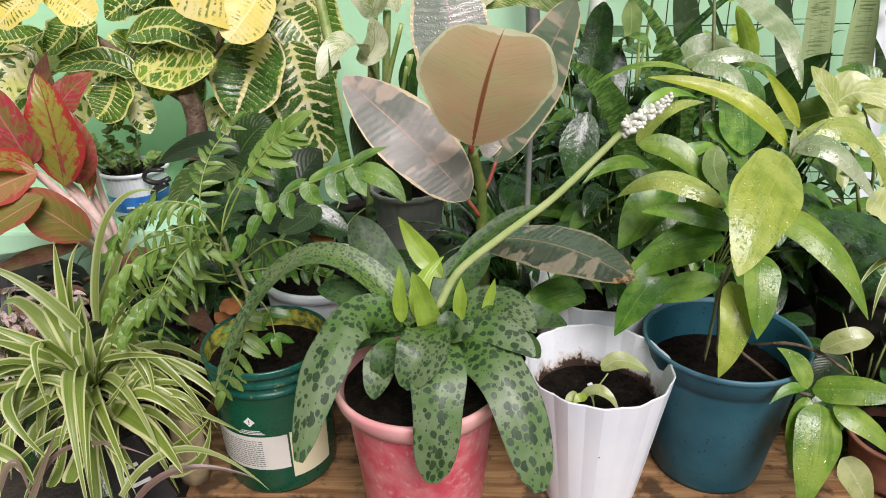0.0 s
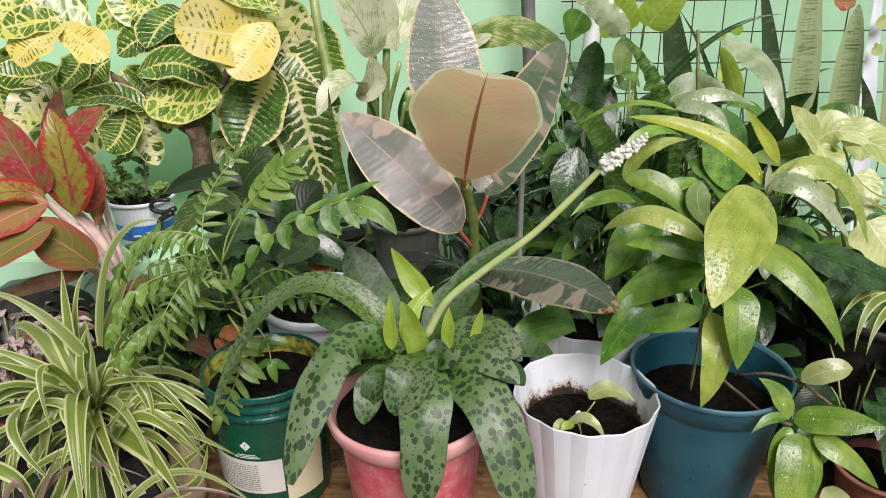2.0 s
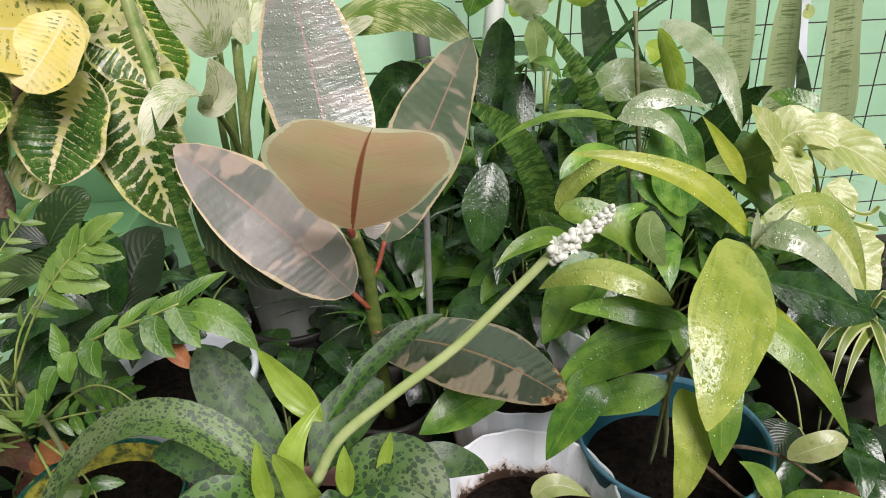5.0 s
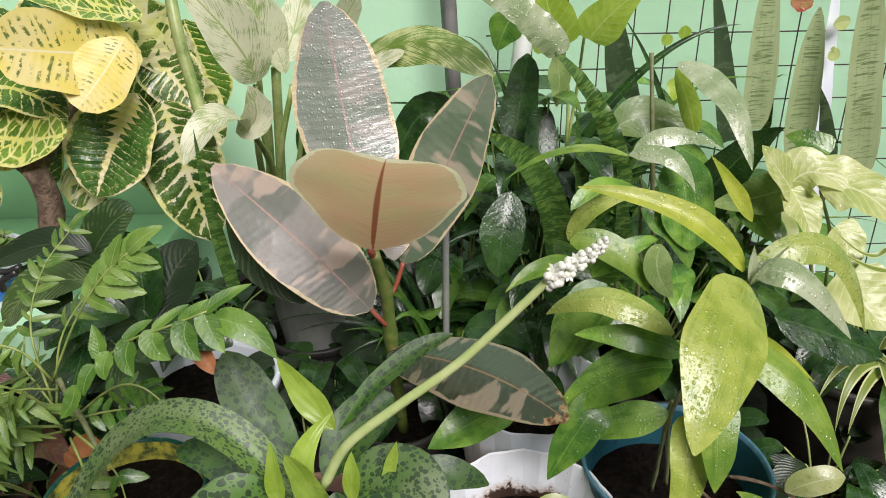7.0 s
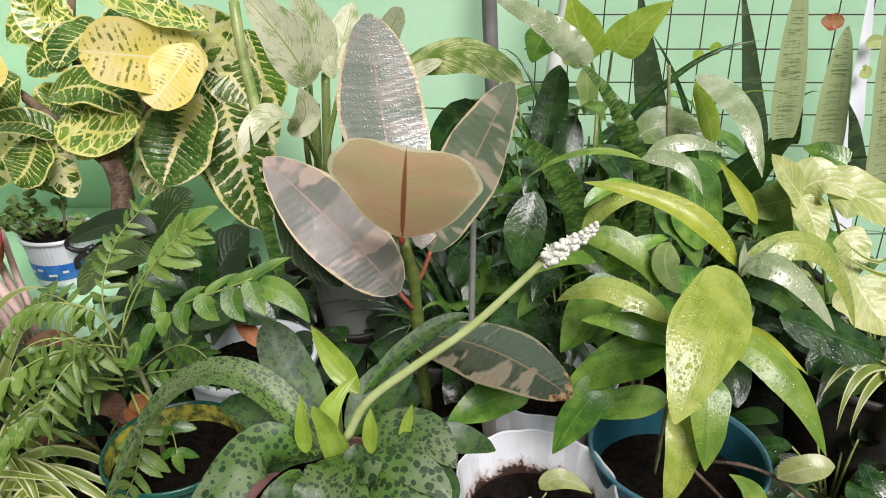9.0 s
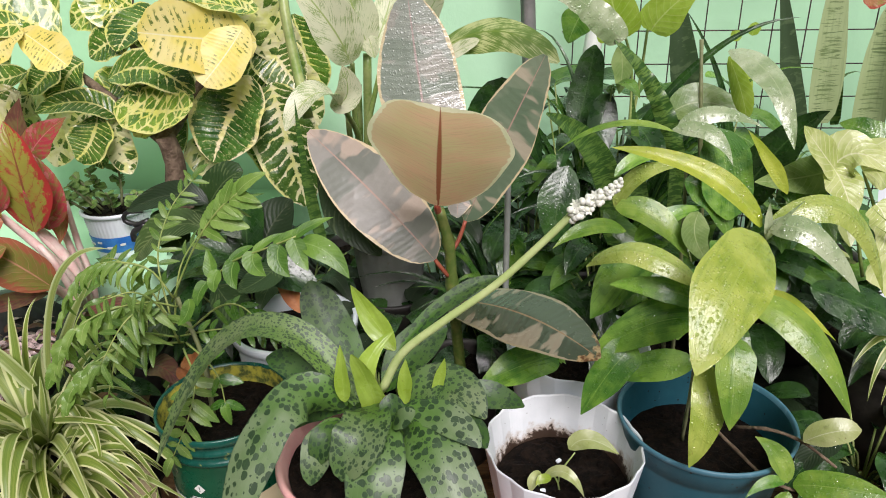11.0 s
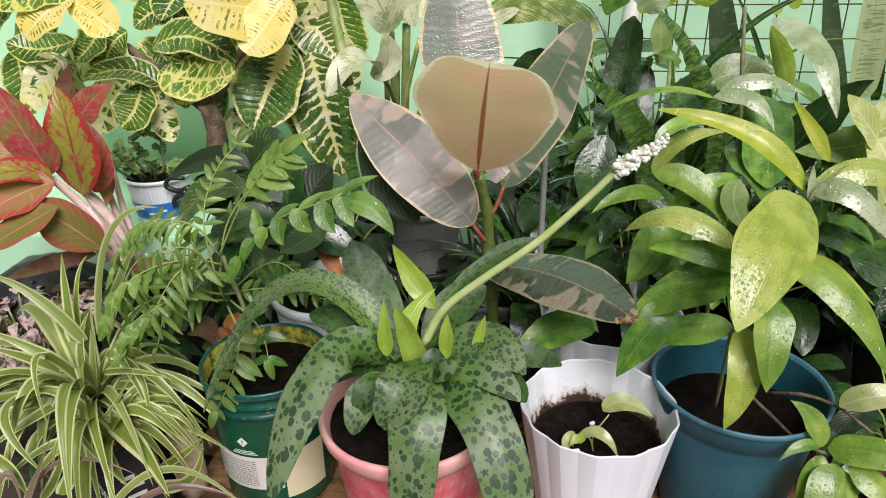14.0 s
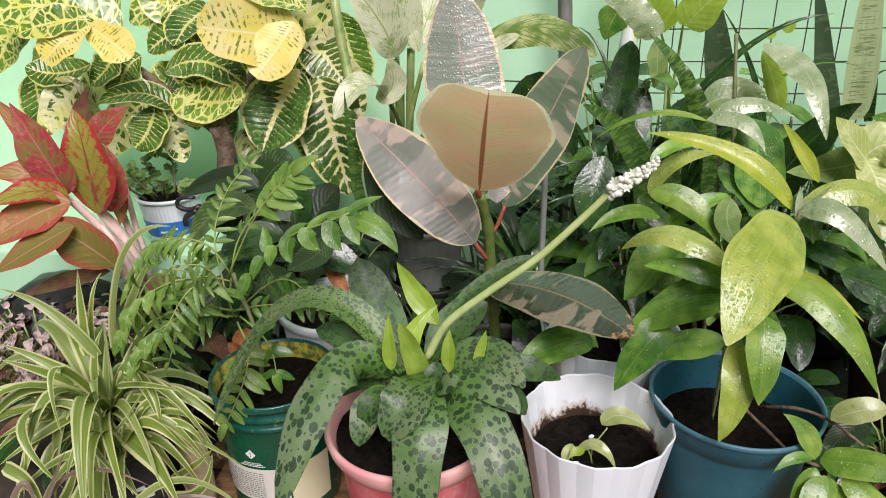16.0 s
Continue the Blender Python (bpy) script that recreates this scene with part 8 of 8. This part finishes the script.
leaf(prayer, (-0.283, 1.100, 0.358), (-0.285, 1.130, 0.421), (-0.310, 1.160, 0.473), 0.069, DEEP, face=(0, -0.8, 0.6))
leaf(prayer, (-0.256, 1.080, 0.357), (-0.216, 1.080, 0.358), (-0.159, 1.080, 0.328), 0.058, DEEP, face=(0, -0.6, 0.8))
leaf(prayer, (-0.321, 1.060, 0.343), (-0.284, 1.030, 0.316), (-0.238, 1.000, 0.292), 0.057, CALATHEA, face=(0, -0.6, 0.8))
leaf(prayer, (-0.350, 1.060, 0.353), (-0.351, 1.000, 0.319), (-0.367, 0.980, 0.287), 0.047, DEEP, face=(0, -0.6, 0.8))
leaf(prayer, (-0.207, 1.060, 0.390), (-0.220, 1.020, 0.381), (-0.250, 0.980, 0.375), 0.051, CALATHEA, face=(0, -0.6, 0.8))
leaf(prayer, (-0.281, 1.060, 0.394), (-0.328, 1.040, 0.408), (-0.366, 1.000, 0.385), 0.051, DEEP, face=(0, -0.6, 0.8))
leaf(prayer, (-0.275, 1.080, 0.417), (-0.337, 1.100, 0.444), (-0.419, 1.100, 0.413), 0.046, CALATHEA, face=(0, -0.6, 0.8))

# ---- undergrowth between the pots; much of it dark leaves that stand in for shade ----
def undergrowth(label, at, mats, count, spread, height, size, seed, rise=(0.2, 0.9)):
    """A low bushy foliage plant: many leaves on short stalks round one root."""
    plant = thing("foliage_plant", label, "houseplant", "undergrowth plants", at=at)
    rnd = random.Random(seed)
    root = Vector(at)
    for i in range(count):
        an = rnd.uniform(0, 6.283)
        d = Vector((math.cos(an), math.sin(an), 0))
        c = root + d * spread * rnd.uniform(0.1, 0.7) + Vector((0, 0, height * rnd.uniform(*rise)))
        L = size * rnd.uniform(0.7, 1.3)
        tip = c + d * L * 0.8 + Vector((0, 0, -L * rnd.uniform(0.0, 0.7)))
        mid = c.lerp(tip, 0.5) + Vector((0, 0, L * 0.16))
        leaf(plant, c, mid, tip, L * rnd.uniform(0.3, 0.45), rnd.choice(mats), face=(d.x * 0.3, d.y * 0.3 - 0.3, 0.9), shape=rnd.choice(("oval", "lance", "heart")), wave=0.02, drops=18 if size > 0.09 and i % 3 == 0 else 0)
        if i % 2 == 0:
            tube(plant, "stalk", [root, root.lerp(c, 0.6) + Vector((0, 0, 0.02)), c], 0.0025, 0.0016, CANE, n=6, sides=5)
    return plant


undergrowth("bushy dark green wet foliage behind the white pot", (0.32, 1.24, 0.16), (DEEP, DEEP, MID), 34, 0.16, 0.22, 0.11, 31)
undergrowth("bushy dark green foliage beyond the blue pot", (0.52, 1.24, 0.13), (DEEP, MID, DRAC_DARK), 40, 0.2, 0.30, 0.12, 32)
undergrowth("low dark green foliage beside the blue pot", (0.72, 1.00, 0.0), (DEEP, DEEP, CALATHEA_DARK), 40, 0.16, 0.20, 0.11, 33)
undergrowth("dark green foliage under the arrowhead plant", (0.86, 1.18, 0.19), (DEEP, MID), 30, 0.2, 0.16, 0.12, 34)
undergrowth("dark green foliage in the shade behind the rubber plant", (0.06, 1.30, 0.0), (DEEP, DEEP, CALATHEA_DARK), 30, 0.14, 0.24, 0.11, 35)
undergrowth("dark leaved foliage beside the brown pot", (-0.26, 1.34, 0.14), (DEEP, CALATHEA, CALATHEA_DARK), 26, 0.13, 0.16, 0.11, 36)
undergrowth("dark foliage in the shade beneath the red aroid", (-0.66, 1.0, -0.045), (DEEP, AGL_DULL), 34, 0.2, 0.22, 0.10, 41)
undergrowth("dark leaves added for the shade before the fluted cup", (-0.05, 1.20, 0.0), (DEEP, DEEP, CALATHEA_DARK), 34, 0.12, 0.24, 0.10, 54, (0.4, 1.0))
undergrowth("dark leaves added to fill the shade before the mint ledge", (-0.56, 1.17, 0.0), (DEEP, MID, CALATHEA_DARK), 30, 0.16, 0.30, 0.10, 55, (0.35, 1.0))
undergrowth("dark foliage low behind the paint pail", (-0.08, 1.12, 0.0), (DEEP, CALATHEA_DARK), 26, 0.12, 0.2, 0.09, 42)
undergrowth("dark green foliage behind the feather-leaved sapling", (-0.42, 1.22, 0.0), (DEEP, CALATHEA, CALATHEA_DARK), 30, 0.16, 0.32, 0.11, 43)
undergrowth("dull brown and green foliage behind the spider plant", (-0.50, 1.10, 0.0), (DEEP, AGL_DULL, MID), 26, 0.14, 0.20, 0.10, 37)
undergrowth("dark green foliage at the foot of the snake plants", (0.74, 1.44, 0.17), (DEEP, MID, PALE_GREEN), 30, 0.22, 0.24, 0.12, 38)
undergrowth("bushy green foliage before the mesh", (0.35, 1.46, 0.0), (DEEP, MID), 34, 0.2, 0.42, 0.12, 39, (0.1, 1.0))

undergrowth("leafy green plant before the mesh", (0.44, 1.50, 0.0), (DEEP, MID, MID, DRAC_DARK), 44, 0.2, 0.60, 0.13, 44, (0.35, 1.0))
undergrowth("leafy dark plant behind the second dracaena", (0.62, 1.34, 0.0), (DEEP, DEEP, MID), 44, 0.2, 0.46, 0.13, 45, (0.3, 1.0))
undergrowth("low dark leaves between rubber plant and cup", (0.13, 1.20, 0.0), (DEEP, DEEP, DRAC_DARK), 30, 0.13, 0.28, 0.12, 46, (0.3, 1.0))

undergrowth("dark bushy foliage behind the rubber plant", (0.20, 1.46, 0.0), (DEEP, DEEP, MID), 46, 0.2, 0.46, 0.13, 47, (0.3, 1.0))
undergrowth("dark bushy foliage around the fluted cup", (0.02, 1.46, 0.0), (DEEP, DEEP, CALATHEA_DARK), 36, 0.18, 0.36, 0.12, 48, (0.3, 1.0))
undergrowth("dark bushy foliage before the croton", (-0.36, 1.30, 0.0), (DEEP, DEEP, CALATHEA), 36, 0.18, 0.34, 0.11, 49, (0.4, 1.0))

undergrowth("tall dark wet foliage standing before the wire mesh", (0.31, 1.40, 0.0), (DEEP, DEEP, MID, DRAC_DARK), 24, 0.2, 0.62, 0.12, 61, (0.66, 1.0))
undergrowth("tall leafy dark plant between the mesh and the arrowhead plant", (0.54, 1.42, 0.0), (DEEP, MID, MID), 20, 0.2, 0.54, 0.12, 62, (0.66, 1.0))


def grass(label, at, mats, count, spread, height, seed, w=(0.008, 0.016)):
    """Long narrow blades that rise from one root and arch over."""
    plant = thing("grassy_clump", label, "houseplant", at=at)
    rnd = random.Random(seed)
    root = Vector(at)
    for i in range(count):
        an = rnd.uniform(0, 6.283)
        d = Vector((math.cos(an), 0.6 * math.sin(an), 0))
        h, reach = height * rnd.uniform(0.55, 1.1), spread * rnd.uniform(0.4, 1.3)
        a = root + d * 0.03
        leaf(plant, a, a + d * reach * 0.35 + Vector((0, 0, h * 0.75)), a + d * reach + Vector((0, 0, h * rnd.uniform(0.6, 1.0))), rnd.uniform(*w), rnd.choice(mats), face=(d.x * -0.3, -0.7, 0.6), shape="blade", fold=20, twist=rnd.uniform(-40, 40), nu=4, nv=14)
    return plant


grass("clump of long dark green blades before the mesh", (0.37, 1.42, 0.0), (DEEP, DEEP, MID), 46, 0.3, 0.62, 51)
grass("clump of long blades behind the arrowhead plant", (0.66, 1.46, 0.0), (DEEP, SNAKE_GREEN, MID), 30, 0.3, 0.56, 52)
grass("narrow dark blades in the shade of the rubber plant", (0.17, 1.24, 0.0), (DEEP, DEEP, MID), 36, 0.24, 0.38, 53)

# ---- small clutter ----
lathe(bottle, "body", [(0.0, 0.0), (0.03, 0.002), (0.034, 0.01), (0.034, 0.10), (0.028, 0.13), (0.014, 0.15), (0.013, 0.185), (0.0, 0.186)], BOTTLE, 32)
bottle.location = (0.0, 1.20, 0.034)
bottle.rotation_euler = (radians(90), 0, radians(75))
fit = undergrowth("low mosaic plant with pink and dark speckled leaves", (-0.80, 1.06, 0.0), (FITTONIA, FITTONIA, FITTONIA, AGL_DULL), 420, 0.24, 0.22, 0.032, 40, (0.7, 1.0))
husk = thing("dry_husk", "rolled dry tan husk standing behind the spider plant", "husk", at=(-0.40, 0.86, 0.0))
lathe(husk, "roll", [(0.0, 0.0), (0.022, 0.0), (0.024, 0.03), (0.022, 0.13), (0.019, 0.131), (0.017, 0.10)], BARK_ROLL, 20, 0.08, 5)
packet = thing("black_packet", "black plastic packet with white print behind the spider plant", "packet", at=(-0.44, 0.80, 0.0))
box(packet, "bag", (0.075, 0.022, 0.13), (0.0, 0.0, 0.065), BLACK, 0.008)
for k, wd in enumerate((0.022, 0.036, 0.03)):
    box(packet, "print_bar", (wd, 0.002, 0.006), (0.004, -0.0115, 0.085 - 0.016 * k), SYMBOL, 0.0006)
packet.rotation_euler = (radians(-8), radians(-18), radians(20))
plain_pot("brown_clay_pot", "small brown clay pot beyond the blue pot", (0.69, 0.86, 0.0), 0.065, 0.085, BROWN_POT)
stone = thing("pebble", "rounded brown pebble lying on the planks", "stone", at=(0.735, 0.985, 0.012))
lathe(stone, "body", [(0.0, -0.012), (0.016, -0.009), (0.026, 0.003), (0.022, 0.016), (0.010, 0.022), (0.0, 0.023)], STONE, 18, 0.05, 5)
dry = thing("dry_leaf", "curled dry orange leaf lying behind the paint pail", "dead leaf", at=(-0.30, 1.02, 0.16))
leaf(dry, (-0.365, 0.990, 0.243), (-0.342, 0.980, 0.246), (-0.313, 0.970, 0.248), 0.030, DRY, face=(0, -0.6, 0.8), wave=0.1, fold=20)
leaf(dry, (-0.376, 0.990, 0.229), (-0.355, 0.980, 0.222), (-0.325, 0.970, 0.239), 0.023, DRY, face=(0, -0.5, 0.8), wave=0.1, fold=24)
leaf(dry, (-0.220, 1.100, 0.346), (-0.207, 1.080, 0.321), (-0.179, 1.060, 0.293), 0.029, DRY, face=(0.2, -0.8, 0.5), wave=0.08, fold=24)

bag = thing("black_plastic_bag", "crumpled black plastic bag lying behind the mosaic plant", "bag", at=(-0.86, 1.20, 0.0))
lathe(bag, "sack", [(0.0, 0.0), (0.13, 0.0), (0.16, 0.03), (0.15, 0.11), (0.11, 0.18), (0.05, 0.225), (0.02, 0.235), (0.0, 0.236)], BLACK, 40, 0.07, 7, ragged=0.0)
bag.rotation_euler = (0.0, radians(6), 0.0)
